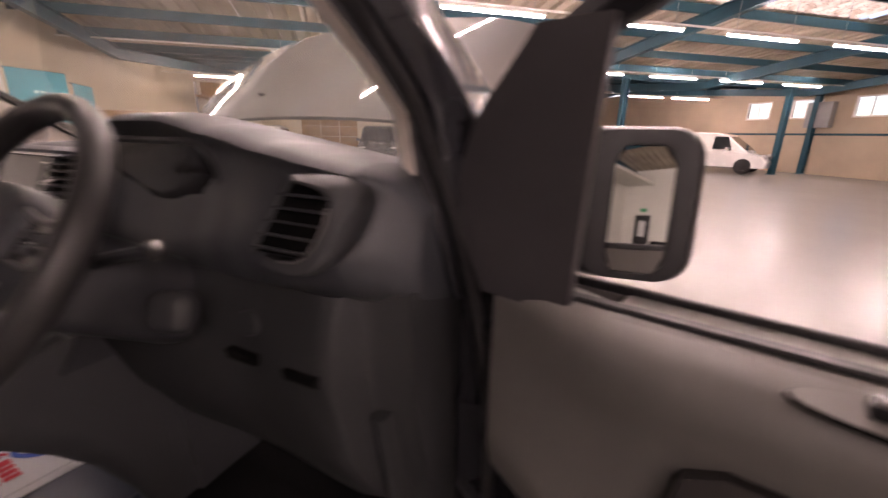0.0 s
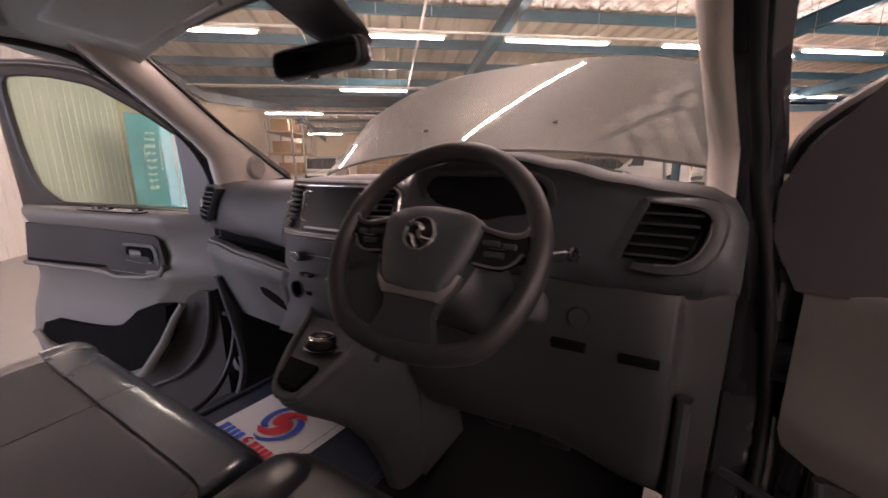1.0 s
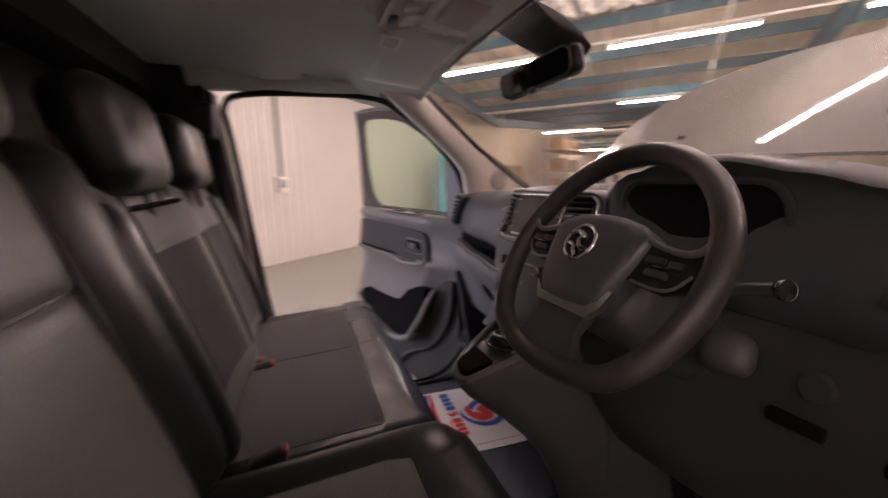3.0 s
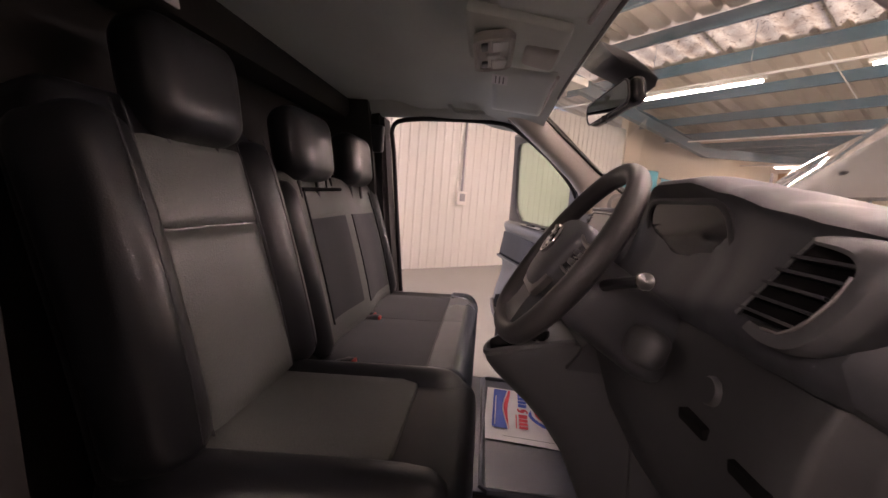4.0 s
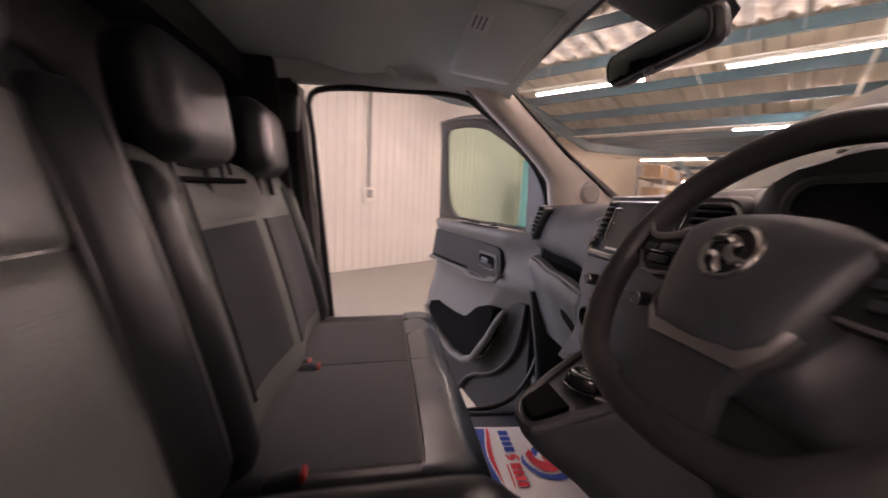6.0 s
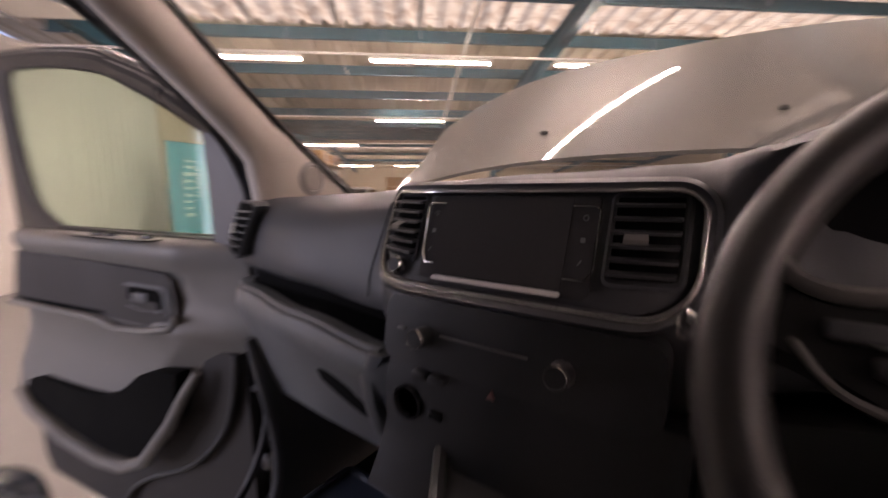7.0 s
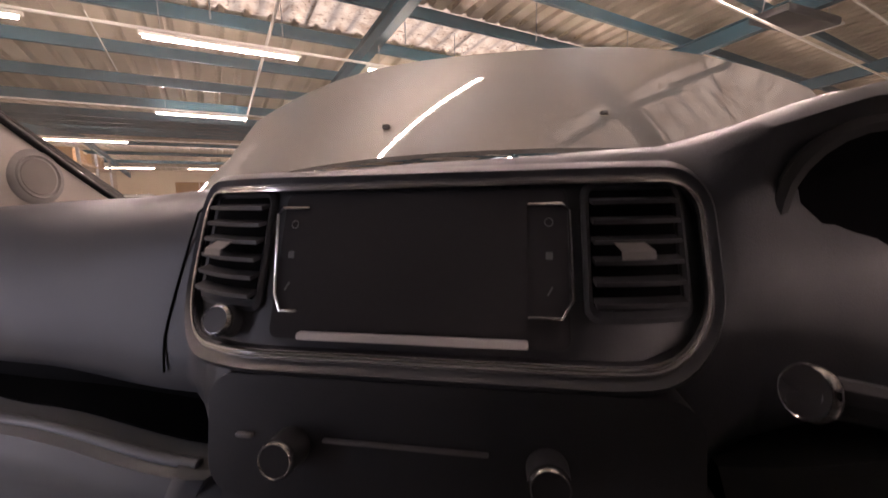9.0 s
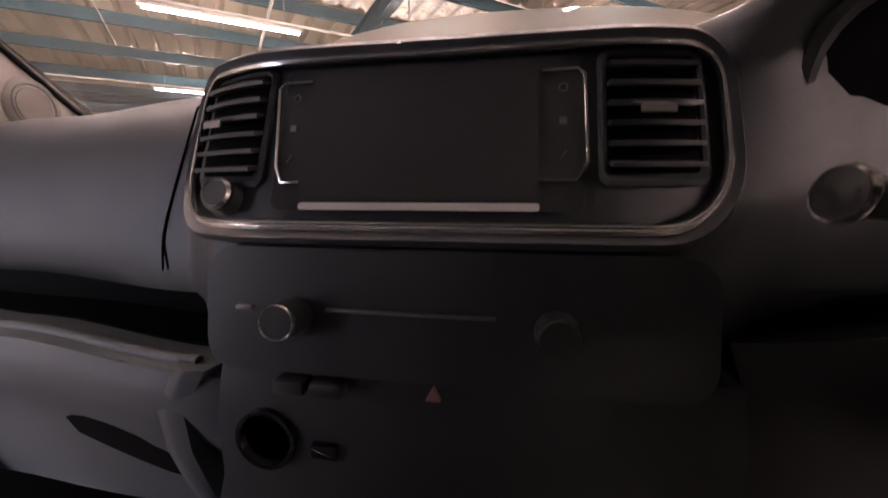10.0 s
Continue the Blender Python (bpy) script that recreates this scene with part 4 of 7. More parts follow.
    # wing mirror
    mm = Matrix.Translation((0.036, 0.335, 1.196)) @ turn(-6, 0, 22).to_4x4()
    mi = part("wing_mirror", pillow(B(), (0.205, 0.12, 0.25), 0.052, mm, lambda q: Vector((q.x * (1 - 0.10 * q.z), q.y, q.z)), 10), M["frame_gloss"], d, "black wing mirror housing folded towards the window", angle=60)
    part("mirror_well", frame_plate(B(), rrect(-0.070, -0.114, 0.080, 0.113, 0.04), rrect(-0.034, -0.104, 0.054, 0.092, 0.030), lambda a, b, c: mm @ Vector((a, -0.0645 + c, b)), 0.012, 0.001), M["rubber"], mi, "dark rim round the mirror glass")
    gl = [[mm @ turn(-0.6).to_4x4() @ Vector((a, -0.0640 - 0.0026 * (1 - (a - 0.005) ** 2 / 0.0036) * 0.5 - 0.0040 * (1 - b * b / 0.0107) * 0.5, b)) for a in [lerp(x0, x1, k / 10) for k in range(11)]]
          for b, x0, x1 in [(lerp(-0.102, 0.089, q / 14), -0.031 + 0.012 * max(0, q / 14 - 0.86) / 0.14 + 0.010 * max(0, 0.14 - q / 14) / 0.14, 0.051 - 0.018 * max(0, q / 14 - 0.86) / 0.14 - 0.012 * max(0, 0.14 - q / 14) / 0.14) for q in range(15)]]
    part("mirror_glass", sheet(B(), gl, 0.002, mm.to_3x3() @ Vector((0, 1, 0))), M["mirror"], mi, "slightly convex wing mirror glass", angle=60)
    part("mirror_arm", tube(B(), [(-0.035, 0.09, 1.165), (-0.055, 0.20, 1.17), (-0.035, 0.33, 1.18)], [0.040, 0.034, 0.045], 12), M["rubber"], d, "black mirror arm")
    part("door_check", tube(B(), [(0.0, 0.05, 0.72), (-0.1, 0.08, 0.72)], 0.010, 8), M["dark"], d)
    for z in (0.5, 0.98):
        part("hinge", box(B(), (-0.02, 0.07, z), (0.07, 0.03, 0.07), 0.008), M["paint_dark"], d)
    return d


door("passenger_door", (-0.854, 0.106, 0.0), (-0.98, -0.19), "open passenger van door with grey trim and green glass")
door("driver_door", (0.868, 0.10, 0.0), (0.972, -0.235), "open driver van door with grey trim and lowered window", False)


# ---------------- dashboard ----------------
def FACE(x, z, c):
    """The centre fascia: flat round the screen, its ends curving away."""
    bend = 3.0 * max(0, x - 0.08) ** 2 + 4.0 * max(0, -0.12 - x) ** 2
    return Vector((x, -0.004 + 0.40 * (z - 1.16) + bend + c, z))



LOWF = lambda x, z, c: Vector((x, -0.031 + 0.15 * (z - 1.089) + c, z))    # heater panel

UP = [
    (-0.79, [(0.76, 1.14), (0.55, 1.19), (0.36, 1.225), (0.24, 1.235), (0.16, 1.225), (0.12, 1.19), (0.11, 1.14), (0.115, 1.10), (0.14, 1.08), (0.30, 1.06)]),
    (-0.72, [(0.78, 1.15), (0.55, 1.205), (0.36, 1.24), (0.22, 1.25), (0.13, 1.243), (0.09, 1.21), (0.075, 1.15), (0.075, 1.10), (0.10, 1.08), (0.28, 1.06)]),
    (-0.45, [(0.82, 1.16), (0.58, 1.215), (0.36, 1.25), (0.20, 1.259), (0.11, 1.250), (0.065, 1.215), (0.045, 1.15), (0.045, 1.098), (0.07, 1.08), (0.26, 1.06)]),
    (-0.24, [(0.86, 1.17), (0.60, 1.225), (0.36, 1.258), (0.19, 1.268), (0.10, 1.262), (0.068, 1.240), (0.050, 1.16), (0.034, 1.09), (0.05, 1.07), (0.24, 1.05)]),
    (-0.19, [(0.87, 1.17), (0.60, 1.228), (0.36, 1.262), (0.19, 1.275), (0.085, 1.275), (0.058, 1.258), (0.034, 1.18), (0.006, 1.10), (-0.002, 1.05), (0.20, 1.03)]),
    (0.0, [(0.88, 1.17), (0.60, 1.230), (0.36, 1.266), (0.19, 1.281), (0.08, 1.282), (0.046, 1.266), (0.018, 1.19), (-0.006, 1.12), (-0.014, 1.05), (0.20, 1.03)]),
    (0.15, [(0.87, 1.17), (0.60, 1.230), (0.36, 1.268), (0.19, 1.285), (0.085, 1.288), (0.056, 1.270), (0.036, 1.20), (0.008, 1.13), (-0.010, 1.05), (0.20, 1.03)]),
    (0.20, [(0.86, 1.17), (0.60, 1.232), (0.34, 1.276), (0.15, 1.296), (0.060, 1.298), (0.030, 1.290), (0.042, 1.276), (0.036, 1.20), (-0.004, 1.08), (0.20, 1.03)]),
    (0.24, [(0.86, 1.17), (0.60, 1.234), (0.32, 1.288), (0.14, 1.311), (0.045, 1.313), (0.012, 1.302), (0.045, 1.286), (0.055, 1.20), (-0.004, 1.10), (0.20, 1.03)]),
    (0.32, [(0.85, 1.17), (0.60, 1.235), (0.30, 1.292), (0.12, 1.326), (0.030, 1.328), (-0.004, 1.315), (0.045, 1.297), (0.068, 1.20), (-0.004, 1.11), (0.20, 1.03)]),
    (0.42, [(0.84, 1.17), (0.60, 1.235), (0.30, 1.290), (0.10, 1.327), (0.025, 1.328), (-0.002, 1.315), (0.045, 1.297), (0.062, 1.20), (-0.008, 1.11), (0.20, 1.03)]),
    (0.50, [(0.82, 1.16), (0.58, 1.228), (0.30, 1.280), (0.10, 1.313), (0.035, 1.311), (0.010, 1.298), (0.042, 1.285), (0.042, 1.20), (-0.014, 1.115), (0.20, 1.03)]),
    (0.58, [(0.81, 1.16), (0.56, 1.222), (0.30, 1.268), (0.10, 1.293), (0.045, 1.290), (0.022, 1.279), (0.044, 1.266), (0.018, 1.20), (-0.020, 1.12), (0.20, 1.03)]),
    (0.66, [(0.79, 1.15), (0.53, 1.218), (0.30, 1.258), (0.11, 1.281), (0.050, 1.277), (0.026, 1.266), (0.046, 1.254), (0.014, 1.20), (-0.020, 1.125), (0.20, 1.03)]),
    (0.715, [(0.78, 1.15), (0.52, 1.212), (0.30, 1.248), (0.12, 1.271), (0.056, 1.268), (0.034, 1.257), (0.048, 1.246), (0.018, 1.19), (-0.012, 1.13), (0.20, 1.04)]),
    (0.742, [(0.77, 1.14), (0.51, 1.20), (0.31, 1.234), (0.15, 1.255), (0.085, 1.253), (0.066, 1.242), (0.070, 1.228), (0.050, 1.18), (0.030, 1.12), (0.22, 1.05)]),
    (0.765, [(0.76, 1.14), (0.50, 1.19), (0.32, 1.215), (0.20, 1.230), (0.14, 1.222), (0.11, 1.200), (0.10, 1.17), (0.095, 1.14), (0.10, 1.09), (0.24, 1.06)]),
]


def slatted(parent, x0, z0, x1, z1, put, n):
    """An air vent set into a face: black sheet for the shade behind, slats and a silver tab."""
    xs_ = [lerp(x0, x1, k / 10) for k in range(11)]
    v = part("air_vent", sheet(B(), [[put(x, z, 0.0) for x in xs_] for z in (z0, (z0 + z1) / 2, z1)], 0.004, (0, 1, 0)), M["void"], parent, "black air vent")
    for i in range(n):
        z = lerp(z0, z1, (i + 0.5) / n)
        part("slat", sheet(B(), [[put(x, z + 0.0012, -0.001) for x in xs_[:]], [put(x, z, -0.012) for x in xs_]], 0.0028), M["dark"], v)
    xc, zc = lerp(x0, x1, 0.52 if x0 < 0 else 0.40), (z0 + z1) / 2 + 0.002
    tb = [(xc - 0.0105, 0.004, zc + 0.0035), (xc + 0.0075, 0.004, zc + 0.0035), (xc + 0.0105, -0.016, zc - 0.0010), (xc - 0.0085, -0.016, zc - 0.0010)]
    rows = [[put(x, z, c - 0.012) for x, c, z in (tb[0], tb[1])], [put(x, z, c - 0.008) for x, c, z in (tb[3], tb[2])], [put(x, z - 0.0045, c - 0.008) for x, c, z in (tb[3], tb[2])]]
    part("vent_tab", sheet(B(), rows, 0.0015, (0, 1, 0)), M["wheel_silver"], v, "satin silver vent tab", smooth=False)
    return v


def build_dash():
    d = thing("dashboard", "dark grey plastic van dashboard with central screen", "dashboard")
    xs = sorted(set([k for k, _ in UP] + [lerp(-0.79, 0.765, i / 60) for i in range(61)]))
    bm = B()
    rings = []
    for x in xs:
        p = keyed(x, UP)
        fine = []
        for i in range(len(p) - 1):
            fine += [p[i], (lerp(p[i][0], p[i + 1][0], 0.5), lerp(p[i][1], p[i + 1][1], 0.5))]
        fine.append(p[-1])
        sm = fine[:]
        for i in range(1, len(fine) - 1):
            sm[i] = tuple(0.25 * fine[i - 1][k] + 0.5 * fine[i][k] + 0.25 * fine[i + 1][k] for k in (0, 1))
        rings.append([(x, y, z) for y, z in sm])
    pad = part("upper_dash", loft(bm, rings, True), M["pad"], d, "dark soft-touch upper dash", angle=50)
    # seam in the pad beside the centre
    def pad_y(x, z):
        p = keyed(x, UP)[3:]
        for (ya, za), (yb, zb) in zip(p, p[1:]):
            if zb <= z <= za:
                return lerp(ya, yb, (za - z) / max(1e-6, za - zb))
        return p[0][0]

    seam = smooth_curve([(-0.238, 1.262), (-0.242, 1.24), (-0.250, 1.21), (-0.260, 1.17), (-0.268, 1.13), (-0.266, 1.10)], 3)
    part("dash_seam", tube(B(), [(-0.236, 0.30, 1.2625), (-0.236, 0.20, 1.2685)] + [(x, pad_y(x, z) - 0.0006, z) for x, z in seam[2:]], 0.0011, 6), M["void"], pad)
    # centre surround: silver ring, black fascia, screen
    def dense(pts, n=8, k=18):
        """Splits the long sides of a rounded rectangle."""
        out = []
        for i, p in enumerate(pts):
            q = pts[(i + 1) % len(pts)]
            out += [(lerp(p[0], q[0], m / k), lerp(p[1], q[1], m / k)) for m in range(k)] if i % (n + 1) == n else [p]
        return out

    def rounded(d0):
        return dense(rrect(-0.2315 + d0, 1.1375 + d0, 0.1705 - d0, 1.2705 - d0, [max(0.004, r - d0) for r in (0.056, 0.056, 0.036, 0.036)], 8))

    s = part("centre_surround", frame_plate(B(), rounded(0.0), rounded(0.0085), lambda a, b, c: FACE(a, b, c - 0.015), 0.03, 0.005), M["pad"], d, "dark bezel round the central fascia")
    part("silver_ring", frame_plate(B(), rounded(0.0085), rounded(0.0135), lambda a, b, c: FACE(a, b, c - 0.0160), 0.004, 0.0015), M["ring_silver"], s, "satin silver trim ring")
    part("ring_wall", frame_plate(B(), rounded(0.0085), rounded(0.0135), lambda a, b, c: FACE(a, b, c - 0.0118), 0.010, 0.0), M["dark"], s)
    part("ring_edge", tube(B(), [FACE(a, b, -0.0166) for a, b in rounded(0.0130)], 0.0012, 6, closed=True), M["chrome"], s, "bright inner edge of the ring")
    rows = []
    for k in range(17):
        z = lerp(1.1512, 1.2568, k / 16)
        r_, top_ = (0.042, 0) if z < 1.20 else (0.022, 1)
        h = (1.1512 + r_ - z) if not top_ else (z - 1.2568 + r_)
        cut = r_ - math.sqrt(max(0.0, r_ * r_ - max(0.0, h) ** 2))
        rows.append([FACE(lerp(-0.2178 + cut, 0.1568 - cut, m / 40), z, -0.006) for m in range(41)])
    f = part("fascia", sheet(B(), rows, 0.02, (0, 1, 0)), M["dark"], d, "black central fascia", angle=50)
    scr = part("touchscreen", plate(B(), rrect(-0.124, 1.158, 0.074, 1.254, 0.006, 3), lambda a, b, c: FACE(a, b, c - 0.011), 0.008), M["screen"], f, "dark switched-off touchscreen")
    part("screen_glass", plate(B(), rrect(-0.1035, 1.165, 0.0485, 1.251, 0.003, 2), lambda a, b, c: FACE(a, b, c - 0.0125), 0.003), M["screen"], f)
    part("screen_strip", plate(B(), rrect(-0.102, 1.1585, 0.0490, 1.1628, 0.0015, 2), lambda a, b, c: FACE(a, b, c - 0.0145), 0.006), M["satin"], f, "silver strip under the screen")
    for sx, x0, xb, x1 in ((-1, -0.129, -0.122, -0.1045), (1, 0.0755, 0.0765, 0.0490)):
        br = [(x1, 1.2440), (lerp(x0, x1, 0.16), 1.2440), (x0, 1.2395), (lerp(x0, xb, 0.9), 1.186), (lerp(xb, x1, 0.26), 1.1755), (x1, 1.1755)]
        part("bracket_trim", tube(B(), [FACE(a, b, -0.0128) for a, b in br], 0.0011, 6), M["chrome"], f, "thin bright bracket beside the screen")
        xc = (x0 + xb) / 4 + x1 / 2
        # pictograms: a ring, a square and a slanted stroke
        part("touch_icon", tube(B(), [FACE(xc + 0.0026 * math.cos(q * math.pi / 5), 1.2325 + 0.0026 * math.sin(q * math.pi / 5), -0.0118) for q in range(10)], 0.0004, 5, closed=True), M["trim"], f)
        part("touch_icon", plate(B(), rrect(xc - 0.0022, 1.2095, xc + 0.0022, 1.2140, 0.0006, 2), lambda a, b, c: FACE(a, b, c - 0.0118), 0.001), M["trim"], f)
        part("touch_icon", tube(B(), [FACE(xc - 0.0014, 1.1885, -0.0118), FACE(xc + 0.0016, 1.1932, -0.0118)], 0.0005, 5), M["trim"], f)
    slatted(f, -0.2065, 1.180, -0.1400, 1.252, lambda a, b, c: FACE(a, b, c - 0.008), 6)
    slatted(f, 0.0885, 1.180, 0.1420, 1.252, lambda a, b, c: FACE(a, b, c - 0.008), 6)
    for xa, xb in ((-0.2125, -0.1355), (0.0830, 0.1490)):
        part("vent_bezel", frame_plate(B(), dense(rrect(xa, 1.1725, xb, 1.2565, 0.008, 4), 4, 8), dense(rrect(xa + 0.005, 1.1795, xb - 0.005, 1.2535, 0.006, 4), 4, 8), lambda a, b, c: FACE(a, b, c - 0.009), 0.006, 0.002), M["pad"], f, "dark rounded vent bezel")
    k = part("volume_knob", lathe(B(), [(0.0115, 0.0), (0.011, 0.014), (0.009, 0.017), (0.0, 0.017)], Matrix.Translation(FACE(-0.1625, 1.1630, -0.006)) @ turn(90 - 22).to_4x4(), 24), M["pad"], f, "round volume knob")
    part("knob_ring", lathe(B(), [(0.0114, 0.013), (0.0114, 0.0155), (0.0098, 0.0177), (0.0094, 0.0168)], Matrix.Translation(FACE(-0.1625, 1.1630, -0.006)) @ turn(90 - 22).to_4x4(), 24), M["chrome"], k)
    # heater panel below
    hp = part("heater_panel", plate(B(), rrect(-0.165, 1.055, 0.145, 1.135, 0.02), lambda a, b, c: LOWF(a, b, c + 0.0), 0.03), M["dark"], d, "black heater control panel")
    for x in (-0.102, 0.060):
        m = Matrix.Translation(LOWF(x, 1.091, 0)) @ turn(90 - 8).to_4x4()
        kk = part("heater_knob", lathe(B(), [(0.0125, 0), (0.0115, 0.018), (0.010, 0.021), (0, 0.021)], m, 28), M["dark"], hp)
        part("knob_ring", lathe(B(), [(0.0120, 0.017), (0.0120, 0.0195), (0.0108, 0.0215), (0.0104, 0.0208)], m, 28), M["chrome"], kk, "thin chrome ring")
    part("heater_strip", box(B(), LOWF(-0.027, 1.097, -0.002), (0.106, 0.004, 0.0022), 0.001), M["wheel_silver"], hp)
    part("heater_mark", box(B(), LOWF(-0.136, 1.096, -0.002), (0.012, 0.004, 0.003), 0.001), M["wheel_silver"], hp)
    for i, x in enumerate((-0.105, -0.08)):
        part("switch", box(B(), LOWF(x, 1.046, 0.004), (0.022, 0.016, 0.010), 0.003), M["dark"], hp)
    hz = [(-0.0045, 1.047), (0.0045, 1.047), (0.0, 1.055)]
    part("hazard_triangle", plate(B(), hz, lambda a, b, c: LOWF(a - 0.01, b, c - 0.004), 0.004), M["hazard"], hp, "small pale red hazard warning triangle")
    # end vents
    PV = lambda a, b, c: Vector((a, 0.0545 + 0.27 * max(-0.01, b - 1.15) + 0.06 * (-0.64 - a) + 0.35 * max(0, -0.70 - a) + c, b))
    edge_r, edge_l = lambda z: lerp(-0.672, -0.640, (z - 1.128) / 0.10), lambda z: lerp(-0.792, -0.716, ((z - 1.128) / 0.10) ** 1.4)
    ring = [(edge_r(z), z) for z in (1.130, 1.155, 1.18, 1.205, 1.225)] + [(-0.652, 1.234), (-0.70, 1.236)] + [(edge_l(z), z) for z in (1.228, 1.205, 1.18, 1.155, 1.134)] + [(-0.775, 1.124), (-0.69, 1.122)]
    grow = [((x + 0.715) * 1.12 - 0.715, (z - 1.18) * 1.10 + 1.18) for x, z in ring]
    part("end_surround", frame_plate(B(), grow, ring, lambda a, b, c: PV(a, b, c - 0.006), 0.03, 0.003), M["pad"], d, "dark surround of the passenger vent")
    # flat black backing paints the shade behind these slats
    pv = part("air_vent", plate(B(), ring, lambda a, b, c: PV(a, b, c - 0.004), 0.004), M["void"], d, "black end air vent with slanted slats")
    for i in range(6):
        z = lerp(1.136, 1.226, (i + 0.5) / 6)
        xs_ = [lerp(edge_r(z) - 0.002, edge_l(z) + 0.004, k / 4) for k in range(5)]
        part("slat", sheet(B(), [[PV(x, z + 0.002, -0.010) for x in xs_], [PV(x, z - 0.001, 0.0) for x in xs_]], 0.003), M["trim"], pv)
    part("vent_tab", sheet(B(), [[PV(x, z, -0.014) for x in (-0.735, -0.700)] for z in (1.170, 1.192)], 0.003, (0, 1, 0)), M["satin"], pv, "silver vent tab")
    DV = lambda a, b, c: Vector((a, 0.009 + 0.45 * (b - 1.20) + c, b))
    v_l, v_r = lambda z: lerp(0.602, 0.632, (z - 1.170) / 0.080), lambda z: lerp(0.684, 0.711, (z - 1.170) / 0.074)
    hole = [(v_l(1.172) + 0.006, 1.170), (v_r(1.172) - 0.010, 1.170), (v_r(1.180), 1.180), (v_r(1.21) + 0.003, 1.21), (v_r(1.236), 1.236), (0.700, 1.243), (0.650, 1.249), (v_l(1.248) + 0.004, 1.248), (v_l(1.21), 1.21), (v_l(1.178), 1.178)]
    # black plate again takes the place of the shaded duct
    dv = part("air_vent", plate(B(), hole, lambda a, b, c: DV(a, b, c - 0.003), 0.006), M["void"], d, "black driver air vent with thin slats")
    for k in range(5):
        z = 1.178 + 0.0145 * k
        part("slat", sheet(B(), [[DV(x, z + 0.002, -0.016) for x in (v_l(z) + 0.004, v_r(z) - 0.003)], [DV(x, z - 0.002, -0.001) for x in (v_l(z) + 0.004, v_r(z) - 0.003)]], 0.003), M["dark"], dv)
    # hooded trim: a shelf above the slats that curls down the outer side and under them
    edge_i = [(0.634, 1.2500), (0.655, 1.2495), (0.690, 1.2460), (0.706, 1.2400), (0.713, 1.2290), (0.711, 1.2100), (0.703, 1.1900), (0.693, 1.1780), (0.676, 1.1690), (0.650, 1.1660), (0.622, 1.1660)]
    edge_o = [(0.624, 1.2560), (0.655, 1.2590), (0.700, 1.2580), (0.722, 1.2500), (0.733, 1.2330), (0.732, 1.2080), (0.723, 1.1820), (0.710, 1.1650), (0.688, 1.1540), (0.652, 1.1510), (0.618, 1.1540)]
    out = [0.004, 0.020, 0.026, 0.026, 0.025, 0.024, 0.023, 0.021, 0.016, 0.010, 0.003]
    rows = [[DV(*p, 0.030) for p in edge_o], [DV(*p, 0.4 * -h + 0.006) for p, h in zip(edge_o, out)], [DV(lerp(p[0], q[0], 0.25), lerp(p[1], q[1], 0.25), -h * 0.85) for p, q, h in zip(edge_o, edge_i, out)],
            [DV(lerp(p[0], q[0], 0.7), lerp(p[1], q[1], 0.7), -h) for p, q, h in zip(edge_o, edge_i, out)], [DV(*q, -h * 0.9) for q, h in zip(edge_i, out)], [DV(*q, 0.004) for q in edge_i]]
    rows = [smooth_curve([tuple(p) for p in r], 3) for r in rows]
    vt = part("vent_trim", sheet(B(), rows, 0.002, (0, 1, 0)), M["console"], d, "grey hooded trim round the driver vent", angle=50)
    part("vent_crease", tube(B(), [DV(*q, -h * 0.95) for q, h in list(zip(edge_i, out))[4:10]], 0.0015, 6), M["wheel_silver"], vt, "bright inner edge")
    part("vent_bar", sheet(B(), [[DV(v_l(z) - 0.014 + 0.016 * q, z, 0.004 - 0.008 * q) for q in (0, 0.5, 1)] for z in (1.166, 1.21, 1.252)], 0.004, (0, 1, 0)), M["pad"], dv, "slanted bar on the inner side")
    # instrument cluster behind the wheel
    CL = lambda a, b, c: Vector((a, 0.040 + 0.22 * (1.285 - b) + c, b))
    cl = part("instrument_binnacle", plate(B(), rrect(0.214, 1.135, 0.478, 1.286, (0.03, 0.03, 0.035, 0.045)), lambda a, b, c: CL(a, b, c - 0.004), 0.03), M["cluster"], d, "dark glossy instrument panel behind the wheel")
    part("cluster_frame", frame_plate(B(), rrect(0.206, 1.127, 0.488, 1.294, (0.034, 0.034, 0.040, 0.050)), rrect(0.216, 1.137, 0.476, 1.284, (0.028, 0.028, 0.034, 0.044)), lambda a, b, c: CL(a, b, c - 0.008), 0.03, 0.002), M["knee"], d, "rounded frame round the instruments")
    # lower dash, passenger side: lighter shelf, face and glovebox hollow
    LO = [
        (-0.80, [(0.24, 1.045), (0.130, 1.050), (0.108, 1.045), (0.100, 1.015), (0.115, 0.93), (0.140, 0.85), (0.180, 0.765), (0.36, 0.73)]),
        (-0.70, [(0.22, 1.055), (0.082, 1.050), (0.056, 1.044), (0.050, 1.012), (0.082, 0.93), (0.112, 0.84), (0.142, 0.762), (0.36, 0.73)]),
        (-0.45, [(0.20, 1.045), (0.048, 1.040), (0.022, 1.034), (0.018, 1.002), (0.056, 0.93), (0.092, 0.84), (0.126, 0.768), (0.36, 0.73)]),
        (-0.22, [(0.18, 1.030), (0.030, 1.028), (0.006, 1.022), (0.002, 0.992), (0.038, 0.92), (0.076, 0.84), (0.112, 0.776), (0.36, 0.73)]),
        (-0.155, [(0.18, 1.000), (0.050, 1.010), (0.030, 1.004), (0.024, 0.980), (0.045, 0.92), (0.080, 0.84), (0.120, 0.776), (0.36, 0.73)]),
    ]
    rings = []
    for i in range(33):
        x = lerp(-0.80, -0.155, i / 32)
        p = keyed(x, LO)
        fine = []
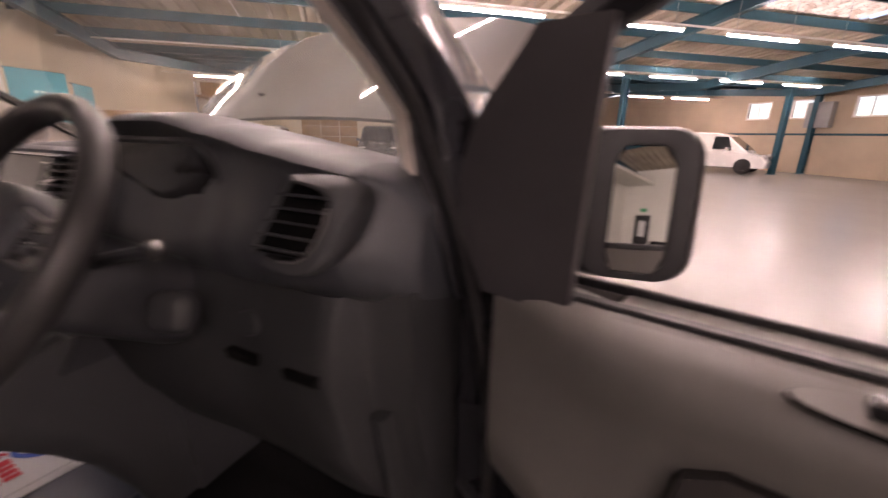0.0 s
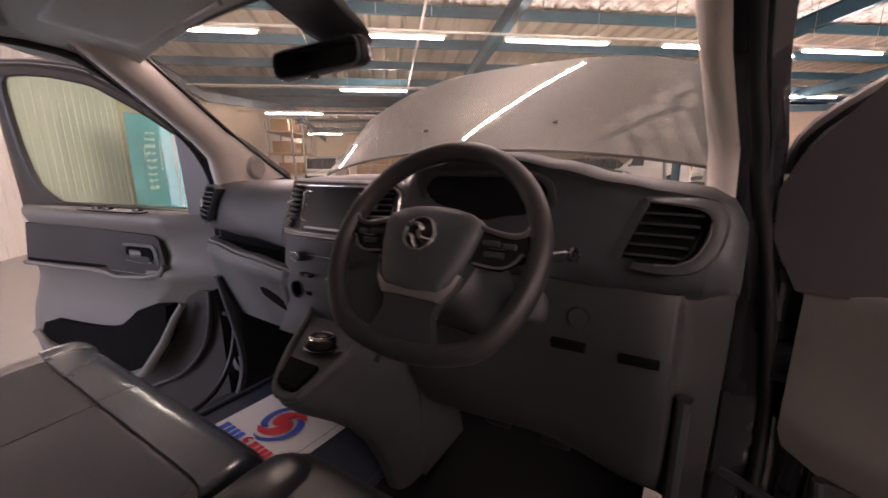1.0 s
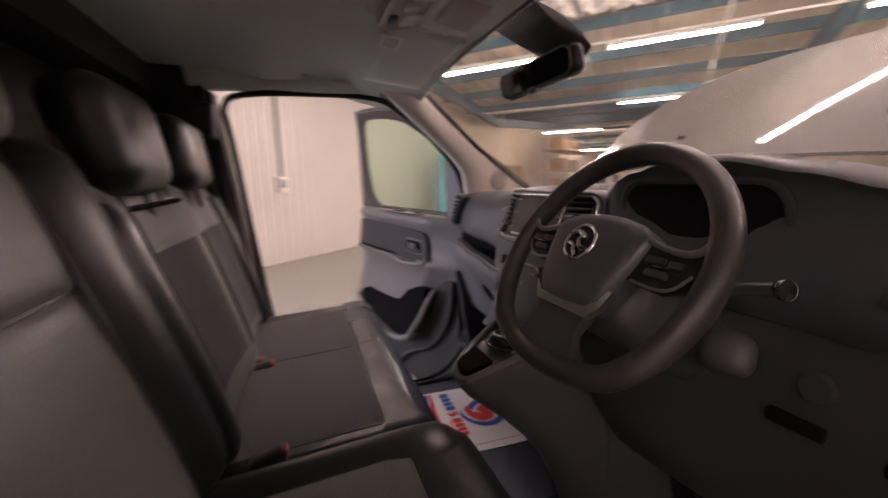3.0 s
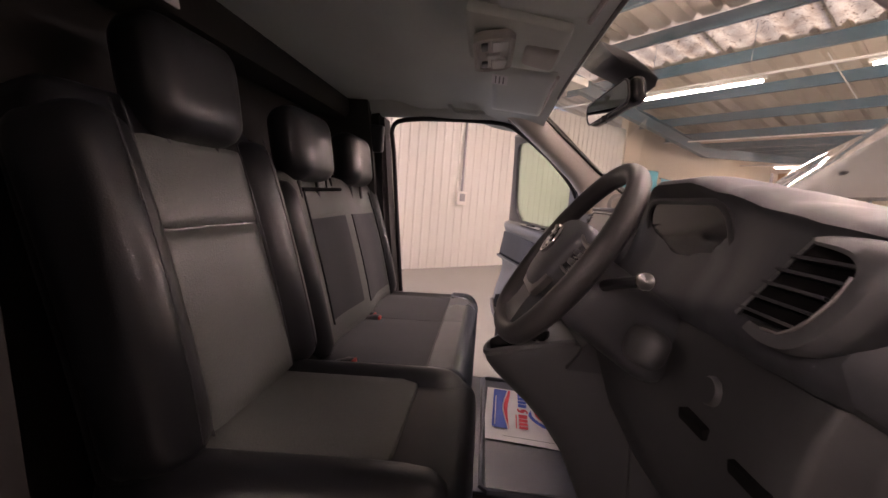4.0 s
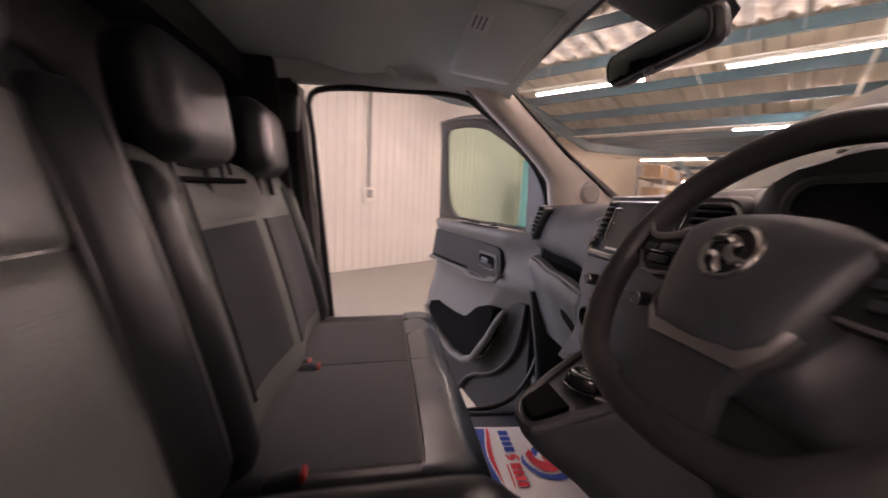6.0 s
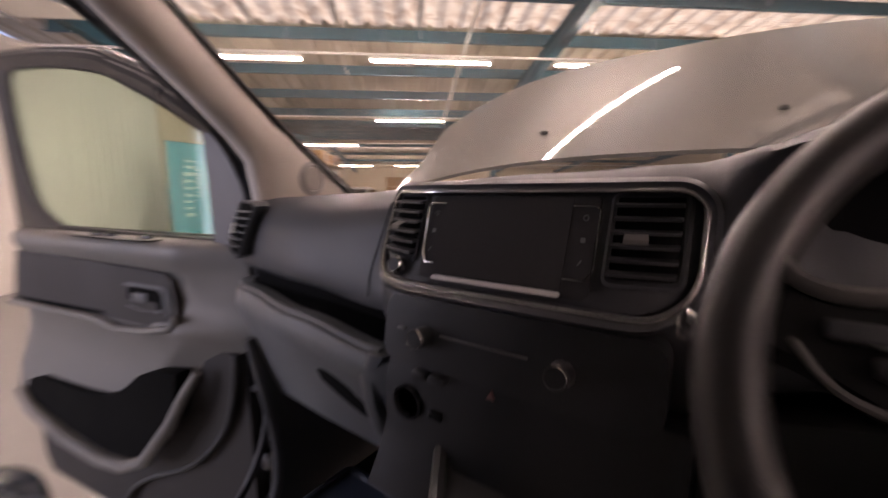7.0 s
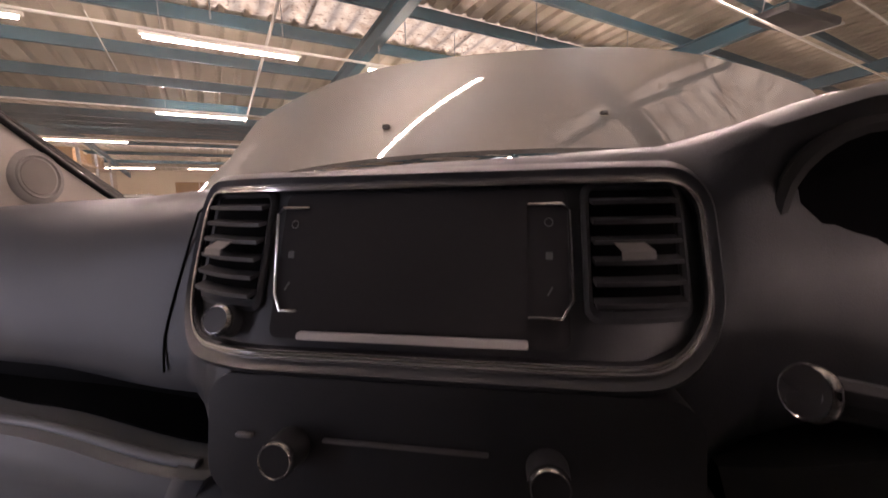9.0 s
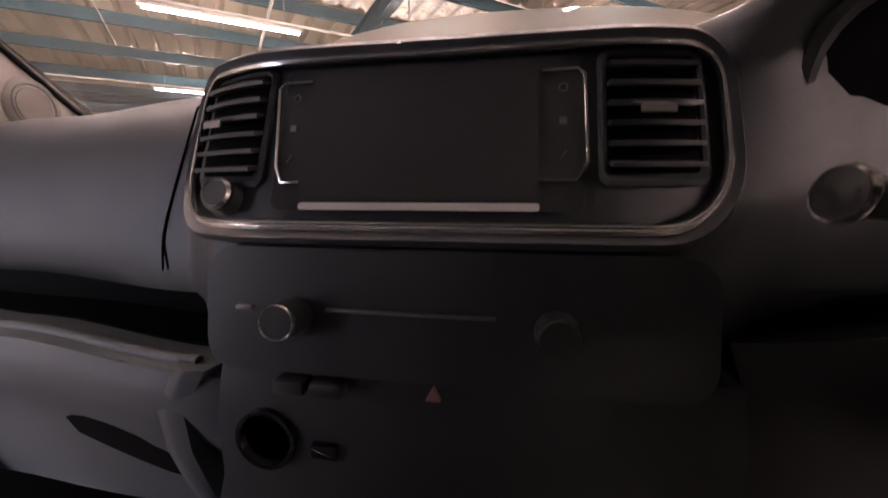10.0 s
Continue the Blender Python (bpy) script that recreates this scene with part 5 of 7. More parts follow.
        for a, b in zip(p, p[1:]):
            fine += [a, (lerp(a[0], b[0], 0.5), lerp(a[1], b[1], 0.5))]
        fine.append(p[-1])
        rings.append([(x, y, z) for y, z in fine])
    part("lower_dash", loft(B(), rings), M["trim"], d, "lighter grey lower dash with a shelf", angle=50)
    # black back plate and floor sheet paint the shade inside the shelf slot
    part("shelf_shade_back", plate(B(), [(-0.70, 1.052), (-0.21, 1.016), (-0.21, 1.075), (-0.70, 1.10)], lambda a, b, c: Vector((a, 0.10 + c, b)), 0.03), M["void"], d)
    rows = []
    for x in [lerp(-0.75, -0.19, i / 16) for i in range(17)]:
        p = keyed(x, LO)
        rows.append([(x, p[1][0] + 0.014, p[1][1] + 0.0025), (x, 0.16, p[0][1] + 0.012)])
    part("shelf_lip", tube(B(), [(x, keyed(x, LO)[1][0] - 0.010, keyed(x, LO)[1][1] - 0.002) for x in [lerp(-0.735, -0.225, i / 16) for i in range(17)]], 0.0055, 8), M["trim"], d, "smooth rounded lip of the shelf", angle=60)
    part("shelf_shade", sheet(B(), rows, 0.003), M["void"], d, "black sheet painted as the shade in the shelf slot")
    # outline of the hollow's shade, laid as a black plate on the face
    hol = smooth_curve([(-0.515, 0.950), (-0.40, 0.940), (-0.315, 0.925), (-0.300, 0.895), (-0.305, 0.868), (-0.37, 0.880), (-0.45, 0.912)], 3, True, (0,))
    part("glovebox_hollow", plate(B(), hol, lambda a, b, c: Vector((a, 0.043 + 0.40 * (0.94 - b) - 0.11 * (a + 0.30) * 1.0 + c - 0.006, b)), 0.05), M["void"], d, "black plate painted as the shade of a stowage hollow")
    # driver side knee panel
    KN = [
        (0.17, [(0.22, 1.07), (0.010, 1.075), (-0.012, 1.05), (-0.010, 0.95), (0.03, 0.84), (0.10, 0.72), (0.20, 0.64), (0.42, 0.62)]),
        (0.45, [(0.22, 1.10), (0.030, 1.11), (0.020, 1.08), (0.012, 0.99), (0.045, 0.86), (0.10, 0.74), (0.20, 0.66), (0.42, 0.62)]),
        (0.66, [(0.22, 1.10), (0.030, 1.11), (0.018, 1.08), (0.004, 0.99), (0.035, 0.86), (0.09, 0.74), (0.20, 0.62), (0.42, 0.60)]),
        (0.688, [(0.22, 1.10), (0.034, 1.11), (0.022, 1.08), (0.008, 0.99), (0.040, 0.86), (0.10, 0.74), (0.20, 0.62), (0.42, 0.60)]),
        (0.697, [(0.22, 1.10), (0.075, 1.11), (0.070, 1.07), (0.075, 0.97), (0.100, 0.86), (0.14, 0.72), (0.22, 0.60), (0.42, 0.58)]),
        (0.76, [(0.25, 1.10), (0.085, 1.11), (0.08, 1.07), (0.09, 0.97), (0.11, 0.86), (0.15, 0.70), (0.22, 0.58), (0.42, 0.56)]),
    ]
    rings = []
    for i in range(31):
        x = (lerp(0.17, 0.66, i / 18) if i <= 18 else lerp(0.66, 0.70, (i - 18) / 8) if i <= 26 else lerp(0.70, 0.76, (i - 26) / 4))
        p = keyed(x, KN)
        fine = []
        for a, b in zip(p, p[1:]):
            fine += [a, (lerp(a[0], b[0], 0.5), lerp(a[1], b[1], 0.5))]
        fine.append(p[-1])
        rings.append([(x, y, z) for y, z in fine])
    kp = part("knee_panel", loft(B(), rings), M["knee"], d, "dark grey driver knee panel", angle=50)
    # the slots are black blocks, their shade given by colour
    for x0, x1 in ((0.502, 0.562), (0.612, 0.672)):
        part("panel_slot", box(B(), ((x0 + x1) / 2, 0.016, 1.003), (x1 - x0, 0.03, 0.016), 0.003, rot=turn(8, -2, 0)), M["void"], kp, "black block painted as the shade in a panel slot")
    part("column_cover", pillow(B(), (0.060, 0.045, 0.056), 0.020, Matrix.Translation((0.478, -0.042, 1.078)) @ turn(-20, 0, 20).to_4x4()), M["knee"], kp, "dark rounded steering column cover")
    part("headlamp_knob", lathe(B(), [(0.019, 0.0), (0.0185, 0.008), (0.016, 0.012), (0.0, 0.012)], Matrix.Translation((0.545, 0.020, 1.052)) @ turn(90 - 8).to_4x4(), 24), M["knee"], kp, "round black headlamp levelling knob")
    # centre lower panel and gear console
    cp = part("centre_panel", loft(B(), [[(-0.165, -0.02 - q, z), (0.165, -0.02 - q, z), (0.165, 0.3, z), (-0.165, 0.3, z)] for z, q in ((1.06, 0.0), (1.02, 0.012), (0.97, 0.012), (0.93, 0.03), (0.90, 0.05))]), M["dark"], d, "black centre stack")
    path = [(-0.240, 0.004, 1.028, 0.042), (-0.264, 0.008, 0.985, 0.036), (-0.270, 0.018, 0.940, 0.036), (-0.262, 0.026, 0.900, 0.040), (-0.230, 0.022, 0.872, 0.048), (-0.170, 0.004, 0.862, 0.058), (-0.105, -0.018, 0.866, 0.058)]
    rows = [[(x + w * u - (0.010 if u == 0 else 0), y + (0.030 if u in (0, 1) else 0.0) - 0.004 * math.sin(math.pi * u), z - (0.012 * u if k > 2 else 0)) for k, (x, y, z, w) in enumerate(path)] for u in (0, 0.15, 0.5, 0.85, 1)]
    part("stack_frame", sheet(B(), rows, 0.012, (0, 1, 0)), M["trim"], d, "grey frame sweeping from the shelf into the console", angle=60)
    soc = part("power_socket", lathe(B(), [(0.0, 0.0), (0.017, 0.0), (0.019, 0.004), (0.022, 0.004), (0.022, -0.004)], Matrix.Translation((-0.128, -0.032, 1.003)) @ turn(90).to_4x4(), 20), M["gloss"], cp)
    part("usb_port", box(B(), (-0.085, -0.034, 1.0), (0.018, 0.006, 0.01), 0.001), M["gloss"], cp)
    plan = smooth_curve([(-0.118, 0.06), (-0.080, -0.03), (-0.036, -0.10), (0.002, -0.16), (0.044, -0.218), (0.070, -0.245), (0.097, -0.252), (0.122, -0.245), (0.139, -0.218), (0.143, -0.16), (0.150, -0.05), (0.158, 0.06)], 3)
    crest = lambda y: 0.957 + 0.21 * min(0, y + 0.03) - 0.10 * max(0, -0.20 - y)
    rings = []
    for drop, back, grow in ((0.0, 0.010, 0.93), (-0.001, 0.0, 1.0), (0.010, -0.003, 1.03), (0.026, 0.002, 1.03), (0.050, 0.022, 1.02), (0.080, 0.056, 1.0), (0.120, 0.102, 0.97), (0.175, 0.155, 0.95), (0.25, 0.210, 0.93), (0.36, 0.262, 0.91), (0.485, 0.30, 0.90)):
        rings.append([(0.05 + (x - 0.05) * grow, y + back * (1.0 if y < 0.05 else 0.2), crest(y) - drop - 0.25 * drop * (crest(y) - 0.93)) for x, y in plan])
    con = part("gear_console", loft(B(), rings), M["console"], d, "grey floor console with rotary selector", angle=40)
    part("console_rim", tube(B(), [(-0.080, -0.03, 0.957), (-0.036, -0.10, 0.943), (0.002, -0.16, 0.930), (0.044, -0.218, 0.916), (0.064, -0.241, 0.905), (0.084, -0.250, 0.900), (0.110, -0.250, 0.900), (0.128, -0.243, 0.905), (0.139, -0.220, 0.917), (0.141, -0.16, 0.933), (0.130, -0.05, 0.953)], [0.009] * 11, 8), M["console"], con, "rounded rim of the console")
    # flush plate; the depth of the tray is only its shade-black colour
    part("console_tray", plate(B(), [(0.014, -0.180), (0.066, -0.240), (0.080, -0.243), (0.118, -0.241), (0.110, -0.179)], lambda a, b, c: Vector((a, b, 0.9275 + 0.16 * (b + 0.185) + c)), -0.02), M["void"], con, "black plate painted as the shaded console tray")
    gm = Matrix.Translation((0.062, -0.130, 0.934)) @ turn(-8).to_4x4()
    g = part("gear_selector", lathe(B(), [(0.036, 0.0), (0.036, 0.004), (0.031, 0.006), (0.0325, 0.015), (0.0300, 0.0225), (0.0245, 0.0262), (0.020, 0.0268), (0.0, 0.0255)], gm, 32), M["gloss"], con, "rotary gear selector with chrome ring")
    part("selector_ring", lathe(B(), [(0.0365, 0.0025), (0.0365, 0.0045), (0.0345, 0.0052), (0.0335, 0.004)], gm, 32), M["chrome"], g)
    part("selector_cap", lathe(B(), [(0.0262, 0.0245), (0.0250, 0.0276), (0.0228, 0.0284), (0.0212, 0.0262)], gm, 32), M["chrome"], g)
    part("selector_mark", box(B(), gm @ Vector((0.004, 0.0, 0.0266)), (0.018, 0.005, 0.0016), 0.0006, rot=turn(0, 0, 35)), M["chrome"], g, "bright pointer on the selector")
    part("parking_switch", box(B(), (0.115, -0.125, 0.936), (0.026, 0.006, 0.007), 0.002, rot=turn(0, 0, 40)), M["wheel_silver"], con)
    return d


build_dash()


# ---------------- steering wheel ----------------
def build_wheel():
    tilt = 33.0
    m = Matrix.Translation((0.352, -0.151, 1.182)) @ turn(90 - tilt, 0, 0).to_4x4()     # local z points at the driver, local y up the wheel
    w = thing("steering_wheel", "black leather steering wheel with silver trim", "steering wheel", m)
    R = 0.174
    pts = []
    for i in range(64):
        a = 2 * math.pi * i / 64
        y = R * math.sin(a)
        if y < -0.130:
            y = -0.130 - (abs(y) - 0.130) * 0.55
        pts.append((R * math.cos(a), y, 0))
    part("rim", tube(B(), pts, 0.0155, 14, closed=True, flat=1.15, up=(0, 0, 1)), M["rim_leather"], w, "black leather rim", angle=80)
    half = [(0.0, 0.069), (0.035, 0.067), (0.062, 0.061), (0.080, 0.052), (0.088, 0.044), (0.087, 0.030), (0.081, 0.0), (0.073, -0.028), (0.064, -0.050), (0.050, -0.066), (0.026, -0.071), (0.0, -0.072)]
    ring = half + [(-x, y) for x, y in half[-2:0:-1]]
    hub = loft(B(), [[(x * k, y * k, z) for x, y in ring] for k, z in ((1.0, -0.020), (1.0, 0.004), (0.975, 0.012), (0.92, 0.017), (0.78, 0.021), (0.5, 0.0245), (0.25, 0.0255), (0.03, 0.026))])
    part("airbag_cover", hub, M["pad"], w, "dark plastic airbag cover", angle=60)
    for sx in (-1, 1):
        sp = loft(B(), [[(sx * 0.070, 0.040, -0.018), (sx * 0.070, 0.040, 0.006), (sx * 0.070, -0.012, 0.006), (sx * 0.070, -0.012, -0.018)],
                        [(sx * 0.120, 0.034, -0.012), (sx * 0.120, 0.034, 0.004), (sx * 0.120, -0.014, 0.002), (sx * 0.120, -0.016, -0.012)],
                        [(sx * 0.148, 0.034, -0.008), (sx * 0.148, 0.034, 0.004), (sx * 0.148, 0.002, 0.002), (sx * 0.148, -0.002, -0.008)],
                        [(sx * 0.172, 0.046, -0.006), (sx * 0.172, 0.044, 0.006), (sx * 0.172, 0.010, 0.006), (sx * 0.172, 0.006, -0.006)]])
        s = part("spoke", sp, M["gloss"], w, "black spoke with buttons", angle=50)
        part("spoke_trim", tube(B(), smooth_curve([(sx * 0.082, 0.041, 0.010), (sx * 0.110, 0.034, 0.008), (sx * 0.136, 0.032, 0.007), (sx * 0.152, 0.038, 0.007), (sx * 0.160, 0.050, 0.006)], 3), [0.0045] * 10 + [0.0055, 0.006, 0.005], 8, flat=0.7), M["wheel_silver"], s, "dull silver spoke trim")
        part("spoke_rim", tube(B(), smooth_curve([(sx * 0.084, -0.013, 0.006), (sx * 0.118, -0.015, 0.003), (sx * 0.138, -0.008, 0.002), (sx * 0.152, 0.010, 0.003)], 3), 0.0022, 6), M["wheel_silver"], s)
        for k, (bx, by, bw) in enumerate(((0.104, 0.018, 0.026), (0.132, 0.016, 0.020), (0.112, 0.002, 0.030))):
            part("spoke_button", box(B(), (sx * bx, by, 0.0065), (bw, 0.009, 0.006), 0.002), M["dark"], s)
        part("button_trim", box(B(), (sx * 0.116, 0.010, 0.0075), (0.024, 0.0022, 0.004), 0.0008), M["chrome"], s)
    low = loft(B(), [[(-0.052, -0.05, -0.016), (0.052, -0.05, -0.016), (0.052, -0.05, 0.008), (-0.052, -0.05, 0.008)], [(-0.044, -0.10, -0.008), (0.044, -0.10, -0.008), (0.044, -0.10, 0.006), (-0.044, -0.10, 0.006)], [(-0.062, -0.146, -0.006), (0.062, -0.146, -0.006), (0.062, -0.146, 0.006), (-0.062, -0.146, 0.006)]])
    part("lower_spoke", low, M["dark"], w)
    u_o = [(-0.074, -0.036), (-0.068, -0.058), (-0.052, -0.078), (0.052, -0.078), (0.068, -0.058), (0.074, -0.036)]
    u_i = [(-0.070, -0.036), (-0.063, -0.053), (-0.046, -0.066), (0.046, -0.066), (0.063, -0.053), (0.070, -0.036)]
    rows = [[(x, y, 0.002) for x, y in u_o], [(x, y, 0.011) for x, y in u_o], [(x, y, 0.015) for x, y in u_i], [(x, y, 0.004) for x, y in u_i]]
    part("lower_trim", sheet(B(), rows, 0.002, (0, 0, -1)), M["wheel_silver"], w, "dull silver lower trim", angle=30)
    lg = Matrix.Translation((-0.003, 0.014, 0.0258))
    e = part("emblem", lathe(B(), [(0.0, 0.0), (0.026, 0.0), (0.026, 0.002), (0.0, 0.0025)], lg, 32), M["gloss"], w, "round emblem with chrome ring")
    part("emblem_ring", tube(B(), [lg @ Vector((0.026 * math.cos(2 * math.pi * i / 32), 0.026 * math.sin(2 * math.pi * i / 32), 0.0025)) for i in range(32)], 0.0030, 8, closed=True), M["chrome"], e)
    part("emblem_bar", tube(B(), smooth_curve([tuple(lg @ Vector(p)) for p in ((-0.024, 0.012, 0.003), (-0.006, 0.014, 0.004), (0.004, 0.008, 0.0045), (0.0, 0.001, 0.0045), (0.006, -0.008, 0.004), (0.022, -0.010, 0.003))], 3), 0.0042, 8), M["chrome"], e)
    part("emblem_bar", tube(B(), smooth_curve([tuple(lg @ Vector(p)) for p in ((-0.020, -0.004, 0.003), (-0.008, -0.006, 0.004), (-0.004, -0.014, 0.004), (0.004, -0.022, 0.003))], 3), 0.0034, 8), M["chrome"], e)
    part("steering_column", pillow(B(), (0.15, 0.13, 0.22), 0.04, Matrix.Translation((0, -0.02, -0.14))), M["dark"], w)
    # stalks
    for sx, tip in ((1, (0.203, 0.036, -0.052)), (-1, (-0.195, 0.030, -0.068))):
        st = part("stalk", tube(B(), [(sx * 0.05, 0.0, -0.07), (sx * 0.12, tip[1] * 0.5, -0.06), tip], [0.010, 0.007, 0.0085], 10), M["dark"], w, "black control stalk with ringed end")
        q = Vector(tip)
        dm = Matrix.Translation(q) @ turn(0, 72 * sx, 0).to_4x4()
        part("stalk_end", lathe(B(), [(0.007, -0.012), (0.0113, 0.0), (0.0104, 0.0032), (0.0, 0.0042)], dm, 20), M["gloss"], st)
        part("stalk_ring", lathe(B(), [(0.0115, -0.001), (0.0118, 0.001), (0.0109, 0.0034), (0.0103, 0.0028)], dm, 20), M["chrome"], st, "chrome ring")


build_wheel()


# ---------------- seats ----------------
def back_shape(lean, z0, y0):
    """Places local (x, thickness, height) of a backrest."""
    a = radians(lean)
    return Matrix.Translation((0, y0, z0)) @ Matrix.Rotation(a, 4, "X")


def bench_back(s, x0, x1, z, yb, L):
    """One wide backrest with two dark inset panels and a fold-down flap."""
    c, w = (x0 + x1) / 2, x1 - x0
    m = back_shape(16.5, z - 0.03, yb) @ Matrix.Translation((c, 0, L / 2))
    bb = lambda q: Vector((q.x * (1 - 0.07 * max(0, q.z / (L / 2)) ** 2), q.y - 0.04 * (q.z / L) ** 2 + 0.012 * math.cos(q.x * 14), q.z))
    ba = part("backrest", pillow(B(), (w, 0.13, L), 0.05, m, bb, 16), M["insert"], s, "grey-brown leather bench backrest", angle=60)
    at = lambda x, h, y=0.066: m @ bb(Vector((x - c, y, (h - z + 0.03) / math.cos(radians(16.5)) - L / 2)))
    for xa, xb, lo, hi, nm, mt in ((-0.29, -0.06, 0.86, 1.155, "backrest_panel", "cloth"), (-0.665, -0.36, 0.84, 1.155, "backrest_panel", "cloth"), (-0.30, -0.05, 1.165, 1.232, "fold_flap", "insert")):
        rows = [[at(lerp(xa, xb, i / 6), lerp(lo, hi, j / 6), 0.0675 + 0.006 * math.sin(math.pi * i / 6) ** 0.5 * math.sin(math.pi * j / 6) ** 0.5) for i in range(7)] for j in range(7)]
        part(nm, sheet(B(), rows, 0.02, (0, -1, -0.3)), M[mt], ba, "fold-down flap with strap" if nm == "fold_flap" else "dark woven inset panel", angle=50)
    part("flap_slot", tube(B(), [at(-0.31, 1.242, 0.066), at(-0.04, 1.240, 0.066)], 0.006, 6), M["void"], ba)
    for xa, lo, hi in ((-0.05, 0.85, 1.24), (-0.68, 0.84, 1.24)):
        part("piping", tube(B(), [at(xa, lerp(lo, hi, k / 6), 0.0675) for k in range(7)], 0.0035, 6), M["leather"], ba)
    for sx in (-1, 1):
        part("back_bolster", pillow(B(), (0.085, 0.12, L - 0.05), 0.042, m @ Matrix.Translation((sx * (w / 2 - 0.045), 0.018, -0.01)), bb, 10), M["leather"], ba, angle=60)
    part("strap", tube(B(), [at(-0.20, 1.245, 0.075), at(-0.19, 1.275, 0.085), at(-0.205, 1.28, 0.09), at(-0.215, 1.25, 0.085)], 0.006, 6, flat=0.4), M["belt"], ba, "black pull strap")
    part("isofix_tag", box(B(), at(-0.03, 1.285, 0.07), (0.03, 0.004, 0.04), 0.001, rot=turn(15)), M["paper"], ba, "small white tag")


def bench_cushion(s, x0, x1):
    """Flat bench cushion: black body, raised outer edge, two cloth panels and a glossy front strip with a seam."""
    x1 += 0.004

    def warp(x, y):
        """Rounds the front corner beside the driver seat."""
        k = max(0.0, (x - x1 + 0.06) / 0.06)
        return y - 0.05 * (1 - math.sqrt(max(0.0, 1 - k * k))) * min(1, max(0, (y + 0.47) / 0.118))

    def top(x, y, up=0.0):
        z = 0.811 + 0.045 * (y + 0.5) + up
        d = (y + 0.352) / 0.072
        if d > 0:
            d = min(d, 1.0)
            z -= 0.085 * (1 - math.sqrt(max(0.0, 1 - d * d))) * 0.9
        e = max(0, (x0 + 0.052 - x) / 0.052)
        z += 0.014 * math.sin(math.pi * min(1, e * 1.2)) if e else 0
        for a in (x - x0, x1 - x):
            if a < 0.022:
                z -= 0.030 * (1 - math.sqrt(max(0.0, 1 - (1 - a / 0.022) ** 2)))
        return Vector((x, warp(x, y), z))

    xs_ = [x0 + k * 0.0055 for k in range(5)] + [lerp(x0 + 0.026, x1 - 0.024, k / 60) for k in range(61)] + [x1 - 0.022 + k * 0.0055 for k in range(5)]
    ys_ = [lerp(-0.81, -0.352, k / 10) for k in range(11)] + [-0.352 + 0.072 * math.sin(math.pi / 2 * k / 7) for k in range(1, 8)]
    rings = []
    for x in xs_:
        line = [top(x, y) for y in ys_]
        e = line[-1]
        rings.append(line + [Vector((x, e.y - 0.004, e.z - 0.06)), Vector((x, e.y - 0.025, 0.68)), Vector((x, -0.81, 0.68))])
    cu = part("cushion", loft(B(), rings), M["leather"], s, "black leather bench cushion", angle=50)
    for a, b in ((x0 + 0.056, -0.3385), (-0.3325, x1 - 0.040)):
        rows = [[top(x, y, 0.0035 * min(1, 6 * min(u, 1 - u)) * min(1, 8 * min(v, 1 - v)) + 0.0012) for u, x in [(k / 10, lerp(a, b, k / 10)) for k in range(11)]] for v, y in [(q / 10, lerp(-0.80, -0.404, q / 10)) for q in range(11)]]
        part("cushion_panel", sheet(B(), rows, 0.004), M["cloth"], cu, "dark grey cloth seat panel", angle=60)
    yf = [lerp(-0.400, -0.352, k / 3) for k in range(4)] + [-0.352 + 0.0722 * math.sin(math.pi / 2 * k / 8) for k in range(1, 9)]
    for a, b in ((x0 + 0.008, -0.3375), (-0.3335, x1 - 0.008)):
        rows = []
        for v, y in enumerate(yf):
            rows.append([top(x, y, 0.0075 + 0.002 * math.sin(math.pi * u)) + Vector((0, 0.003, 0)) for u, x in [(k / 48, lerp(a, b, k / 48)) for k in range(49)]])
        part("front_strip", sheet(B(), rows, 0.004, (0, -0.4, -0.9)), M["vinyl"], cu, "glossy blue-black vinyl front strip", angle=60)
    part("strip_seam", tube(B(), [top(-0.3355, y, 0.0060) for y in yf], 0.0016, 6), M["void"], cu)


